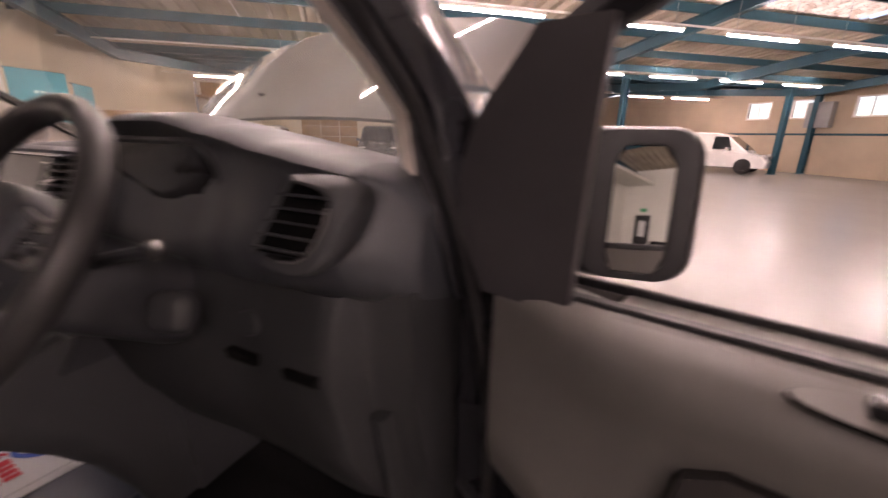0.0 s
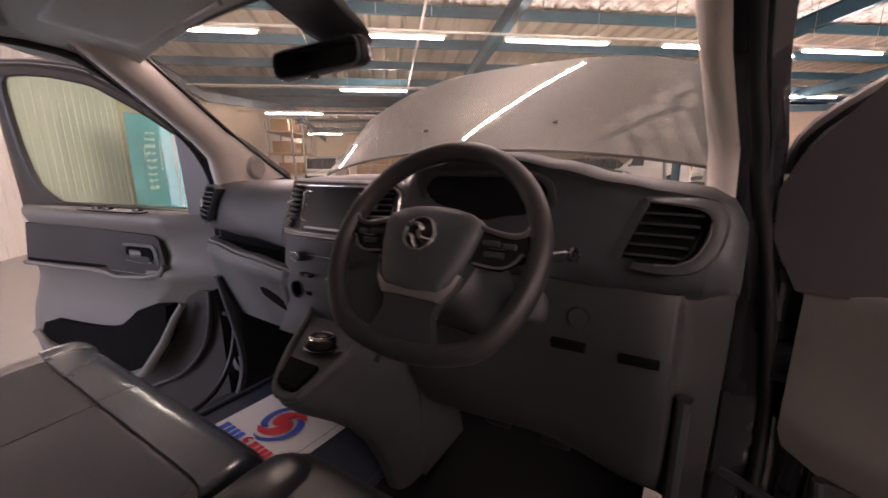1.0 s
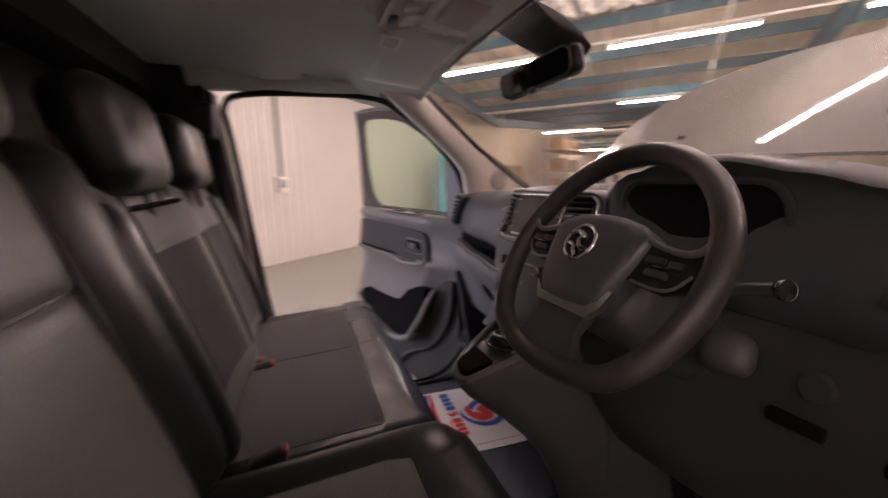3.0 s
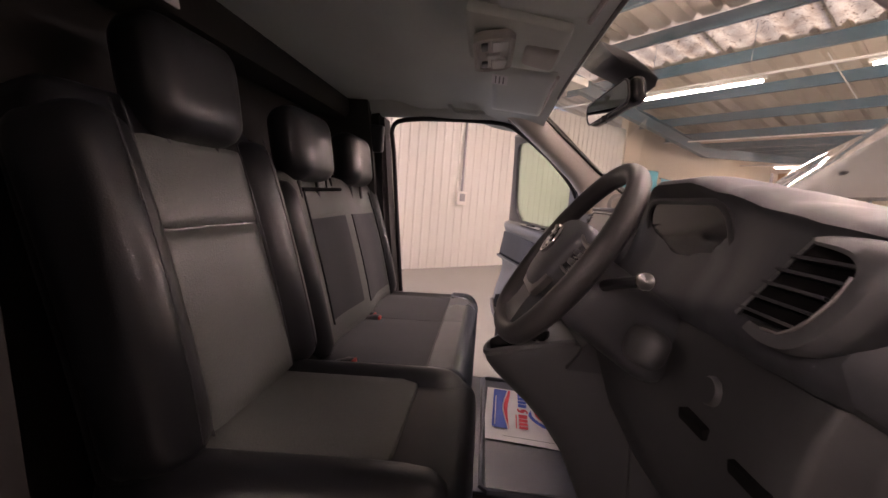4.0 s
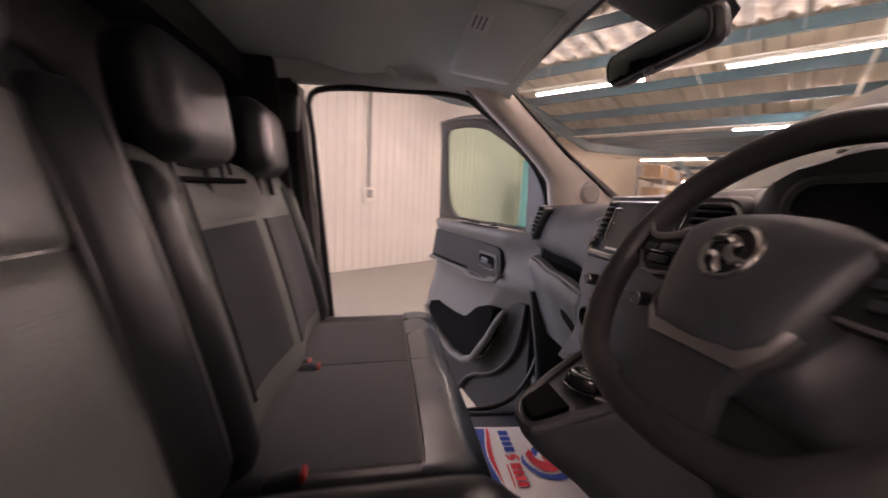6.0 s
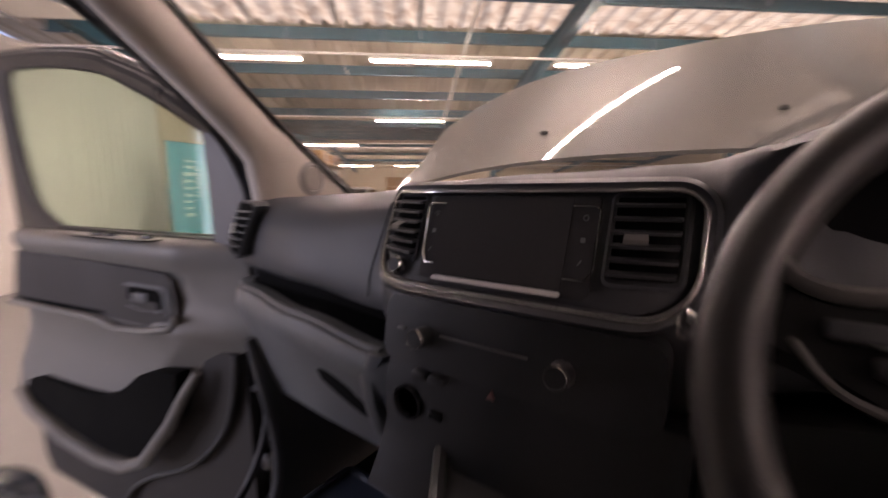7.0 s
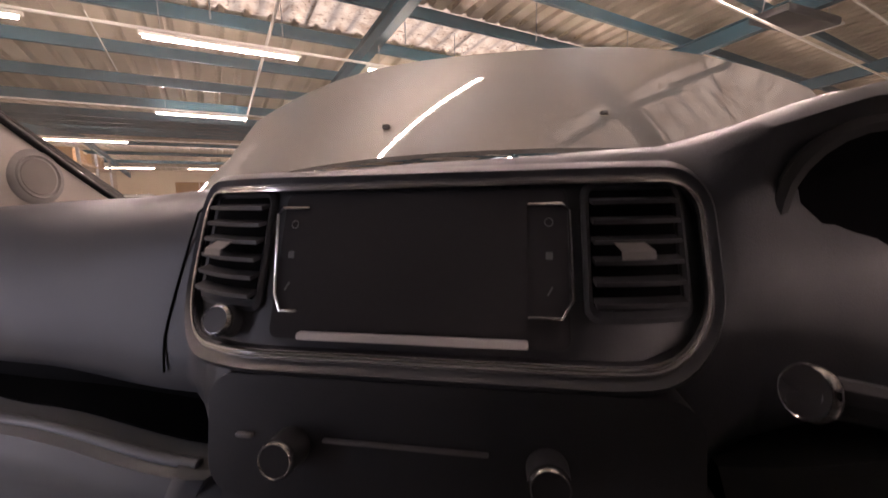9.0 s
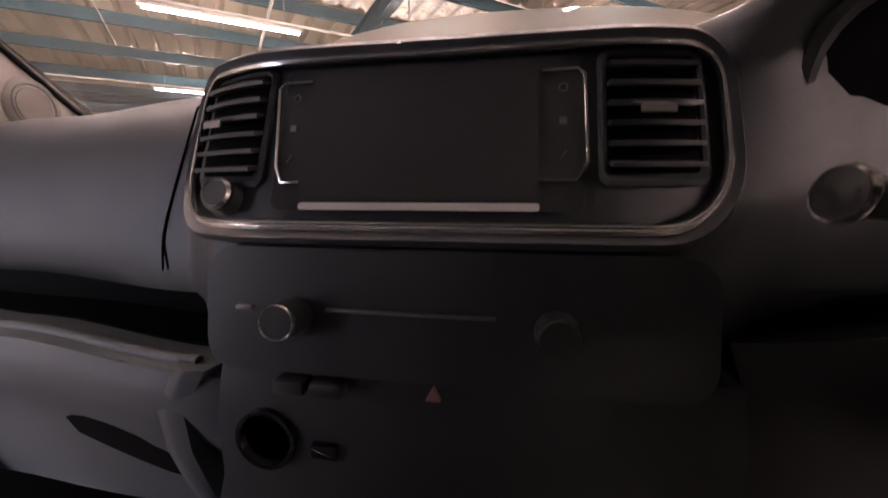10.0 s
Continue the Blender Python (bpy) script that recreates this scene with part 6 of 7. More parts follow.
def seat(name, xs, label, bolster, z=0.80, yb=-0.775, L=0.53, cat="seat"):
    """A van seat of one or two places; xs: the bounds of each place."""
    s = thing(name, label, cat)
    x0, x1 = xs[0][0], xs[-1][1]
    part("seat_base", box(B(), ((x0 + x1) / 2, -0.60, 0.5875), (x1 - x0 - 0.04, 0.46, 0.245), 0.02), M["dark"], s, "black seat base")
    if not bolster:
        bench_cushion(s, x0, x1)
    for a, b in xs if bolster else ():
        w, c = b - a, (a + b) / 2
        bend = lambda q: Vector((q.x * (1 - 0.22 * max(0, q.y / 0.25 - 0.6) ** 2), q.y, q.z + 0.018 * (q.y / 0.25) - (0.05 * max(0, q.y / 0.25 - 0.55) ** 2 if q.z > 0 else 0) + 0))
        cu = part("cushion", pillow(B(), (w - 0.050, 0.53, 0.155), 0.045, Matrix.Translation((c + 0.022, -0.530, z - 0.064)), bend, 12), M["leather"], s, "black leather cushion", angle=60)
        for pa, pb_ in [(a + 0.112, b - 0.085)]:
            part("cushion_panel", pillow(B(), (pb_ - pa, 0.42, 0.05), 0.022, Matrix.Translation(((pa + pb_) / 2, -0.600, z - 0.002)), lambda q: Vector((q.x, q.y, q.z + 0.016 * (q.y / 0.25))), 8), M["insert"], cu, "grey textured seat panel", angle=60)
        for sx in (-1, 1):
            part("side_bolster", pillow(B(), (0.11, 0.52, 0.13), 0.05, Matrix.Translation((c + sx * (w / 2 - (0.096 if sx < 0 else 0.05)), -0.55, z - 0.032)) @ turn(0, -sx * 12, 0).to_4x4(), bend, 10), M["leather"], cu, angle=60)
        # backrest
        bm0 = back_shape(16.5, z - 0.03, yb) @ Matrix.Translation((c, 0, L / 2))
        bb = lambda q: Vector((q.x * (1 - 0.05 * max(0, q.z / (L / 2)) ** 2), q.y - 0.35 * (q.z / L) ** 2 * 0.12, q.z))
        ba = part("backrest", pillow(B(), (w - 0.006, 0.12, L), 0.045, bm0, bb, 12), M["leather"], s, "black leather backrest", angle=60)
        pw = w - 0.215
        part("backrest_panel", pillow(B(), (pw, 0.03, 0.336), 0.010, bm0 @ Matrix.Translation((0, 0.052, 0.200 - L / 2)), bb, 8), M["insert"], ba, "grey textured backrest panel", angle=60)
        part("shoulder_panel", pillow(B(), (pw, 0.03, 0.155), 0.010, bm0 @ Matrix.Translation((-0.006, 0.050, 0.4465 - L / 2)), bb, 8), M["insert"], ba, angle=60)
        for sx in (-1, 1):
            part("back_bolster", pillow(B(), (0.112, 0.14, L - 0.06), 0.052, bm0 @ Matrix.Translation((sx * (w / 2 - 0.054), 0.030, -0.012)) @ turn(0, 0, sx * 14).to_4x4(), bb, 12), M["leather"], ba, angle=60)
            part("piping", tube(B(), [bm0 @ bb(Vector((sx * (w / 2 - 0.110), 0.068, L * (k / 12 - 0.47)))) for k in range(12)], 0.0022, 6), M["dark"], ba)
            part("bolster_seam", tube(B(), [bm0 @ bb(Vector((sx * (w / 2 - 0.052 - 0.006 * math.sin(k * 0.28)), 0.1035 - 0.012 * (k / 11 - 0.5) ** 2, (L - 0.10) * (k / 11 - 0.5)))) for k in range(12)], 0.0014, 6), M["dark"], ba, "stitched seam")
    if not bolster:
        bench_back(s, x0 - 0.015, x1 - 0.01, z, yb, L)
    for a, b in xs:
        c = (a + b) / 2
        # headrest on two posts
        hm = back_shape(10, z + (L if not bolster else 0.555) - 0.075, yb - 0.09) @ Matrix.Translation((c, 0, 0.105))
        hr = part("headrest", pillow(B(), (0.225 if bolster else 0.25, 0.11, 0.20), 0.048, hm, lambda q: Vector((q.x * (1 - 0.6 * max(0, -q.z)), q.y, q.z)), 10), M["leather"], s, "black leather headrest", angle=60)
        part("headrest_panel", pillow(B(), (0.150 if bolster else 0.18, 0.02, 0.13), 0.009, hm @ Matrix.Translation((0, 0.0435, 0)), None, 6), M["leather"], hr, angle=60)
        for sx in (-1, 1):
            part("headrest_post", tube(B(), [hm @ Vector((sx * 0.06, 0, -0.09)), hm @ Vector((sx * 0.06, 0, -0.15))], 0.006, 8), M["dark"], hr)
    return s


ds = seat("driver_chair", [(0.112, 0.600)], "black and grey leather driver seat with bolsters", True, z=0.838, yb=-0.735, L=0.60)
part("headrest_tag", box(B(), (0.42, -0.815, 1.545), (0.035, 0.004, 0.022), 0.001, rot=turn(12)), M["paper"], ds, "small white tag")
part("belt_buckle", pillow(B(), (0.030, 0.060, 0.030), 0.008, Matrix.Translation((0.092, -0.615, 0.812)) @ turn(18).to_4x4(), k=4), M["dark"], ds)
bk = bpy.context.scene.objects["belt_buckle"]
part("buckle_button", box(B(), (0.092, -0.587, 0.824), (0.025, 0.010, 0.014), 0.003, rot=turn(18)), M["redclip"], bk, "red release button")
part("recliner_knob", lathe(B(), [(0.0, 0.0), (0.035, 0.0), (0.04, -0.01), (0.04, -0.03)], Matrix.Translation((0.635, -0.75, 0.76)) @ turn(0, 90, 0).to_4x4(), 20), M["dark"], ds)
part("seat_trim", pillow(B(), (0.03, 0.40, 0.12), 0.014, Matrix.Translation((0.615, -0.58, 0.70))), M["dark"], ds)
pb = seat("passenger_bench", [(-0.745, -0.305), (-0.300, 0.105)], "two-place black and grey leather passenger bench", False, z=0.80, yb=-0.725, L=0.55)
for bx, by, bz in ((-0.318, -0.662, 0.802), (-0.352, -0.690, 0.800)):
    q = part("bench_buckle", pillow(B(), (0.034, 0.066, 0.030), 0.008, Matrix.Translation((bx, by, bz)) @ turn(14).to_4x4(), k=4), M["dark"], pb)
    part("buckle_button", box(B(), (bx, by + 0.031, bz + 0.010), (0.028, 0.010, 0.014), 0.003, rot=turn(14)), M["redclip"], q, "red release button")


# ---------------- overhead, mirror, belts ----------------
def build_overhead():
    r = thing("rear_view_mirror", "black interior mirror on a sensor pod", "mirror")
    mm = Matrix.Translation((-0.038, 0.016, 1.534)) @ turn(8, -4, 8).to_4x4()
    mb = part("mirror_shell", pillow(B(), (0.250, 0.045, 0.066), 0.021, mm, None, 10), M["gloss"], r, angle=60)
    part("mirror_rim", frame_plate(B(), rrect(-0.118, -0.029, 0.118, 0.029, 0.022), rrect(-0.113, -0.0255, 0.113, 0.0255, 0.019), lambda a, b, c: mm @ Vector((a, -0.0245 + c, b)), 0.004, 0.001), M["knee"], mb, "dark rim of the mirror")
    part("mirror_glass", plate(B(), rrect(-0.113, -0.0255, 0.113, 0.0255, 0.019), lambda a, b, c: mm @ Vector((a, -0.0235 + c, b)), 0.002), M["mirror"], mb, "interior mirror glass")
    pod = [[(-0.120, -0.060, 1.648), (0.050, -0.060, 1.650), (0.060, 0.000, 1.625), (-0.115, 0.000, 1.622)], [(-0.095, -0.040, 1.625), (0.055, -0.035, 1.625), (0.066, 0.045, 1.594), (-0.090, 0.040, 1.590)], [(-0.062, -0.005, 1.598), (0.058, 0.000, 1.598), (0.064, 0.075, 1.570), (-0.052, 0.070, 1.570)], [(-0.030, 0.025, 1.570), (0.040, 0.030, 1.570), (0.045, 0.078, 1.556), (-0.022, 0.075, 1.556)]]
    part("mirror_pod", loft(B(), pod), M["dark"], r, "black sensor pod on the windscreen", angle=45)
    part("mirror_stem", tube(B(), [(0.005, 0.050, 1.572), (-0.010, 0.044, 1.552), (-0.025, 0.030, 1.540)], [0.020, 0.017, 0.015], 10), M["dark"], r)
    part("mirror_toggle", box(B(), (-0.036, -0.006, 1.496), (0.018, 0.012, 0.014), 0.003), M["dark"], mb)
    o = thing("overhead_console", "pale grey overhead reading lamp unit in the headliner", "overhead console")
    body = part("console_shell", pillow(B(), (0.30, 0.24, 0.034), 0.016, Matrix.Translation((0.0, -0.250, 1.658)) @ turn(-8).to_4x4(), lambda q: Vector((q.x * (1 - 0.8 * max(0, q.y)), q.y, q.z))), M["head"], o)
    bz = part("lamp_bezel", frame_plate(B(), rrect(-0.112, -0.348, 0.112, -0.252, 0.03), rrect(-0.098, -0.336, 0.098, -0.264, 0.02), lambda a, b, c: Vector((a, b, 1.628 - 0.14 * (b + 0.25) * -1 - c)), -0.020, 0.004), M["lamp_bezel"], body, "pale reading lamp bezel")
    part("lamp_floor", plate(B(), rrect(-0.100, -0.338, 0.100, -0.262, 0.02), lambda a, b, c: Vector((a, b, 1.634 + 0.14 * (b + 0.25) + c)), 0.008), M["lamp_bezel"], bz)
    for x in (-0.060, 0.060):
        part("reading_lamp", pillow(B(), (0.062, 0.040, 0.014), 0.006, Matrix.Translation((x, -0.286, 1.627)) @ turn(8).to_4x4(), k=4), M["lens"], bz, "clear reading lamp lens")
        part("lamp_switch", box(B(), (x, -0.322, 1.621), (0.034, 0.016, 0.010), 0.003, rot=turn(8)), M["trim"], bz, "grey rocker switch")
    part("centre_switch", box(B(), (0.0, -0.30, 1.623), (0.026, 0.034, 0.010), 0.003, rot=turn(8)), M["lens"], bz)
    part("roof_microphone", pillow(B(), (0.13, 0.085, 0.030), 0.013, Matrix.Translation((-0.02, -0.185, 1.637)) @ turn(-12).to_4x4(), k=6), M["lamp_bezel"], body, "pale microphone cover")
    for sx, nm in ((-1, "passenger"), (1, "driver")):
        v = thing("sun_visor", "folded grey fabric sun visor under the headliner", "sun visor", group="sun visors")
        vm = Matrix.Translation((sx * 0.375, -0.205, 1.636)) @ turn(-6, sx * 5, 0).to_4x4()
        vb = part("visor_pad", pillow(B(), (0.40, 0.19, 0.016), 0.007, vm, None, 8), M["head"], v, angle=60)
        part("visor_pivot", tube(B(), [(sx * 0.58, -0.112, 1.612), (sx * 0.18, -0.112, 1.634)], 0.006, 8), M["lamp_bezel"], v, "pale visor pivot rod")
        if sx < 0:
            part("warning_label", box(B(), vm @ Vector((0.108, -0.072, -0.0085)), (0.075, 0.05, 0.001), rot=turn(-6, -5, 0)), M["paper"], vb, "pale printed warning label", smooth=False)
            for k in range(3):
                part("label_bar", box(B(), vm @ Vector((0.108, -0.085 + 0.012 * k, -0.0095)), (0.055, 0.004, 0.0006), rot=turn(-6, -5, 0)), M["trim"], vb, smooth=False)
    for sx in (-1, 1):
        g = thing("grab_handle", "grey grab handle on the headliner edge", "grab handle", group="grab handles")
        part("grip", tube(B(), [(sx * 0.70, -0.30, 1.655), (sx * 0.69, -0.33, 1.630), (sx * 0.69, -0.45, 1.630), (sx * 0.70, -0.48, 1.660)], 0.011, 8), M["head"], g)
        b = thing("seat_belt", "black seat belt hanging from the B-post", "seat belt", group="seat belts")
        part("webbing", sheet(B(), [[(sx * 0.752, y - 0.023, z), (sx * 0.738, y + 0.023, z)] for y, z in ((-0.80, 1.50), (-0.785, 1.3), (-0.77, 1.0), (-0.76, 0.6))], 0.003, (-sx, 0.5, 0)), M["belt"], b)
        part("belt_guide", pillow(B(), (0.04, 0.07, 0.12), 0.015, Matrix.Translation((sx * 0.735, -0.80, 1.50)), k=6), M["dark"], b)
        part("belt_tongue", box(B(), (sx * 0.742, -0.765, 0.90), (0.012, 0.05, 0.05), 0.004), M["dark"], b)
        # tweeter in the A-pillar foot
        sp = thing("pillar_speaker", "round speaker in the A-pillar trim foot", "speaker", Matrix.Translation((sx * 0.7125, 0.272, 1.294)) @ (Vector((-sx * 0.983, 0.183, 0.036)).to_track_quat("Z", "Y").to_matrix().to_4x4()), group="pillar speakers")
        part("speaker_base", lathe(B(), [(0.0, -0.004), (0.046, -0.004), (0.042, 0.0025), (0.0, 0.003)], Matrix(), 28), M["lamp_bezel"], sp, angle=60)
        part("speaker_ring", lathe(B(), [(0.030, 0.001), (0.034, 0.005), (0.0355, 0.003), (0.036, 0.0)], Matrix(), 24), M["lamp_bezel"], sp)
        part("speaker_mesh", lathe(B(), [(0.0, 0.0045), (0.028, 0.0035), (0.030, 0.001)], Matrix(), 24), M["speaker_grey"], sp, "darker grille")


build_overhead()


# ---------------- mats and paper ----------------
FLOOR_Z = 0.465
def build_floor_things():
    fz = FLOOR_Z
    m1 = thing("rubber_mat", "dark blue-black rubber tray mat with raised rim", "floor mat", Matrix.Translation((-0.30, 0.0, fz)))
    part("tray", pillow(B(), (0.70, 0.62, 0.012), 0.005, Matrix.Translation((0, 0, 0.006)), None, 8), M["mat_floor"], m1)
    part("raised_rim", tube(B(), [(-0.335, -0.225, 0.012), (-0.345, -0.21, 0.012), (-0.345, 0.29, 0.012), (-0.335, 0.30, 0.012), (0.335, 0.30, 0.012), (0.345, 0.29, 0.012), (0.345, -0.21, 0.012), (0.335, -0.225, 0.012)], 0.011, 8, closed=True), M["mat_floor"], m1, "raised rounded rim")
    single("driver_mat", pillow(B(), (0.46, 0.52, 0.016), 0.007, Matrix.Translation((0.40, -0.05, fz + 0.008)), None, 8), M["carpet"], "black carpet mat in the driver footwell", "floor mat")
    p = thing("paper_mat", "white printed paper floor mat with red and blue swirl", "paper mat", Matrix.Translation((-0.360, -0.03, fz + 0.0135)) @ turn(0, 0, -3).to_4x4())
    rows = [[(lerp(-0.190, 0.176, i / 8), lerp(-0.185, 0.20, j / 6), 0.0012 * math.sin(i * 1.7) * math.sin(j * 1.3) + 0.003) for i in range(9)] for j in range(7)]
    part("sheet", sheet(B(), rows, 0.001), M["paper"], p)
    flat = lambda h: lambda a, b, c: Vector((a, b, 0.0062 + h + c))

    def printed(nm, outline, mt, h=0.0, lab=""):
        part(nm, plate(B(), outline, flat(h), 0.0004), M[mt], p, lab, smooth=False)

    # round emblem: a red S between two blue crescents, drawn as one half and its turned twin
    def emblem(cx, cy, r, turned, parts):
        ca, sa = math.cos(radians(turned)), math.sin(radians(turned))
        at = lambda q: (cx + r * (q[0] * ca - q[1] * sa), cy + r * (q[0] * sa + q[1] * ca))
        arm = [(1.0, 0.05), (0.9, 0.40), (0.70, 0.58), (0.43, 0.71), (0.0, 0.74), (-0.28, 0.62), (-0.43, 0.38), (-0.47, 0.12), (-0.38, -0.08), (-0.25, -0.16), (-0.10, -0.17), (-0.25, -0.27), (-0.42, -0.32), (-0.62, -0.27), (-0.80, -0.14)]
        cres = [(0.95, 0.47), (0.68, 0.86), (0.35, 0.98), (0.0, 1.0), (-0.4, 0.93), (-0.75, 0.62), (-0.89, 0.25), (-0.85, 0.0), (-0.68, -0.18), (-0.48, -0.20), (-0.58, 0.0), (-0.58, 0.2), (-0.50, 0.48), (-0.3, 0.70), (0.0, 0.81), (0.4, 0.80), (0.7, 0.67)]
        arm = [(x * 0.93, y * 0.90) for x, y in arm]
        both = arm + [(-x, -y) for x, y in arm]
        printed("red_swirl", smooth_curve([at(q) for q in both], 3, True, (0, 10, 15, 25)), "red")
        if parts:
            for sg in (1, -1):
                printed("blue_crescent", smooth_curve([at((sg * x, sg * y)) for x, y in cres], 3, True, (0, 9)), "blue")

    emblem(-0.006, 0.066, 0.083, 38, True)
    # row of lettering, as bars, with a small round mark in it
    for x0, x1, mt in ((-0.163, -0.136, "blue"), (-0.131, -0.108, "blue"), (-0.103, -0.082, "blue"), (-0.077, -0.053, "blue"), (0.000, 0.026, "red"), (0.030, 0.050, "red"), (0.054, 0.073, "red"), (0.077, 0.095, "red")):
        printed("lettering_bar", rrect(x0, -0.062, x1, -0.030, 0.003, 2), mt)
    emblem(-0.027, -0.046, 0.024, 41, False)
    printed("lettering_bar", rrect(0.005, -0.073, 0.095, -0.069, 0.001, 2), "red")
    # blue wave with a red edge and a pale line of small print
    up = [(lerp(-0.175, 0.108, k / 12), -0.112 + 0.010 * math.sin(k / 12 * 5.2 + 2.2)) for k in range(13)]
    printed("blue_wave", [(-0.170, -0.158), (0.100, -0.158), (0.108, -0.150)] + up[::-1] + [(-0.175, -0.150)], "blue")
    printed("red_wave", [(x, y + 0.005) for x, y in up] + [(x, y + 0.006 + 0.014 * math.sin(math.pi * min(1, 0.15 + i / 13))) for i, (x, y) in list(enumerate(up))[::-1]], "red")
    printed("small_print", rrect(-0.12, -0.150, 0.09, -0.146, 0.001, 2), "paper", 0.0006)
    printed("edge_line", rrect(0.150, -0.12, 0.1515, 0.19, 0.0005, 1), "trim")
    pd = thing("pedals", "black rubber pedals in the driver footwell", "pedals")
    for x in (0.32, 0.47):
        q = part("pedal_pad", box(B(), (x, 0.22, 0.66), (0.07, 0.02, 0.06), 0.006, rot=turn(-35)), M["rubber"], pd)
        part("pedal_arm", tube(B(), [(x, 0.23, 0.68), (x, 0.33, 0.9)], 0.01, 6), M["steel"], pd)


build_floor_things()


# ---------------- vehicles and goods in the hall ----------------
def car(name, label, u, v, yaw, L, H, W, paint, kind):
    """A parked vehicle: kind van, suv or car; its nose along local +x."""
    at = HALL @ Matrix.Translation((u, v, GZ)) @ turn(0, 0, yaw).to_4x4()
    c = thing(name, label, kind, at, "parked vehicles")
    belt = H * (0.56 if kind == "van" else 0.60)
    if kind == "van":
        low = [(-0.5, 0.22), (-0.5, 0.50), (-0.49, belt / H), (0.18, belt / H), (0.33, 0.52), (0.46, 0.44), (0.5, 0.30), (0.49, 0.16), (-0.49, 0.16)]
        top = [(-0.49, belt / H), (-0.485, 0.90), (-0.46, 0.985), (-0.1, 1.0), (0.05, 0.985), (0.14, 0.93), (0.335, belt / H * 0.93)]
    else:
        low = [(-0.5, 0.30), (-0.5, 0.52), (-0.47, belt / H), (0.12, belt / H), (0.30, 0.56), (0.45, 0.50), (0.5, 0.36), (0.49, 0.17), (-0.49, 0.17)]
        top = [(-0.47, belt / H), (-0.43, 0.82), (-0.36, 0.95), (-0.1, 1.0), (0.04, 0.98), (0.10, 0.94), (0.27, belt / H * 0.95)]

    def ring(pts, w0, w1):
        rows = []
        for s in (-1, -0.92, 0, 0.92, 1):
            k = 1.0 if abs(s) < 0.95 else 0.97
            rows.append([(x * L * (k if abs(s) == 1 else 1), s * W / 2 * lerp(w0, w1, min(1, max(0, (z * H - belt) / (H - belt)))), z * H * (k if abs(s) == 1 else 1)) for x, z in pts])
        return rows

    part("body", loft(B(), ring(low, 1, 1)), paint, c)
    cab = part("cabin", loft(B(), ring(top, 0.98, 0.84)), paint, c)
    # glass: windscreen, side and rear
    x0, x1, z0, z1 = (0.335, 0.14, belt / H * 0.93, 0.93) if kind == "van" else (0.27, 0.10, belt / H * 0.95, 0.94)
    bm = B()
    pts = [Vector((lerp(x0, x1, t) * L + 0.012, s * W / 2 * lerp(0.9, 0.78, t), lerp(z0, z1, t) * H + 0.01)) for t in (0.12, 0.92) for s in (-1, 1)]
    sheet(bm, [[pts[0], pts[1]], [pts[2], pts[3]]], 0.01, (-1, 0, -0.5))
    part("windscreen", bm, M["car_glass"], cab, smooth=False)
    spans = [(0.03, 0.20)] if kind == "van" else [(-0.36, -0.16), (-0.14, 0.14)]
    for a, b in spans:
        for s in (-1, 1):
            bm = B()
            g0, g1 = belt / H + 0.03, 0.90
            yv = lambda z: s * (W / 2 * lerp(0.98, 0.84, (z * H - belt) / (H - belt)) + 0.012)
            sheet(bm, [[(a * L, yv(g0), g0 * H), (b * L, yv(g0), g0 * H)], [(a * L + 0.02, yv(g1), g1 * H), (b * L * (0.75 if b > 0.1 else 1), yv(g1), g1 * H)]], 0.01, (0, -s, 0))
            part("side_window", bm, M["car_glass"], cab, smooth=False)
    if kind != "van":
        bm = B()
        sheet(bm, [[(-0.478 * L, -W * 0.38, 0.62 * H), (-0.478 * L, W * 0.38, 0.62 * H)], [(-0.43 * L, -W * 0.34, 0.86 * H), (-0.43 * L, W * 0.34, 0.86 * H)]], 0.01, (1, 0, 0))
        part("rear_window", bm, M["car_glass"], cab, smooth=False)
    for x in (-0.30, 0.31):
        for s in (-1, 1):
            wm = Matrix.Translation((x * L, s * (W / 2 - 0.10), 0.33)) @ turn(-90 * s).to_4x4()
            w = part("wheel", lathe(B(), [(0.19, -0.1), (0.31, -0.1), (0.33, -0.06), (0.33, 0.07), (0.31, 0.105), (0.19, 0.105)], wm, 24), M["tyre"], c)
            part("rim", lathe(B(), [(0.0, 0.09), (0.06, 0.095), (0.17, 0.085), (0.195, 0.108), (0.195, -0.05)], wm, 16), M["satin"], w)
    for s in (-1, 1):
        part("headlamp", pillow(B(), (0.16, 0.30, 0.15), 0.06, Matrix.Translation((0.455 * L, s * W * 0.37, 0.44 * H)), k=6), M["lens"], c)
        part("tail_lamp", box(B(), (-0.497 * L, s * W * 0.44, 0.55 * H), (0.04, 0.10, 0.32), 0.015), M["redclip"], c)
        part("door_mirror", pillow(B(), (0.10, 0.18, 0.14), 0.04, Matrix.Translation((0.19 * L, s * (W / 2 + 0.08), belt + 0.06)), k=6), M["dark"] if kind == "van" else paint, c)
    part("bumper", pillow(B(), (0.16, W * 0.94, 0.26), 0.06, Matrix.Translation((0.475 * L, 0, 0.27 * H)), k=6), M["dark"], c)
    part("grille", box(B(), (0.492 * L, 0, 0.41 * H), (0.04, W * 0.5, 0.13), 0.015), M["dark"], c)
    part("rear_bumper", pillow(B(), (0.16, W * 0.94, 0.22), 0.06, Matrix.Translation((-0.485 * L, 0, 0.26 * H)), k=6), M["dark"], c)
    part("sill", box(B(), (0, 0, 0.16 * H), (L * 0.55, W * 0.96, 0.10), 0.02), M["dark"], c)
    return c


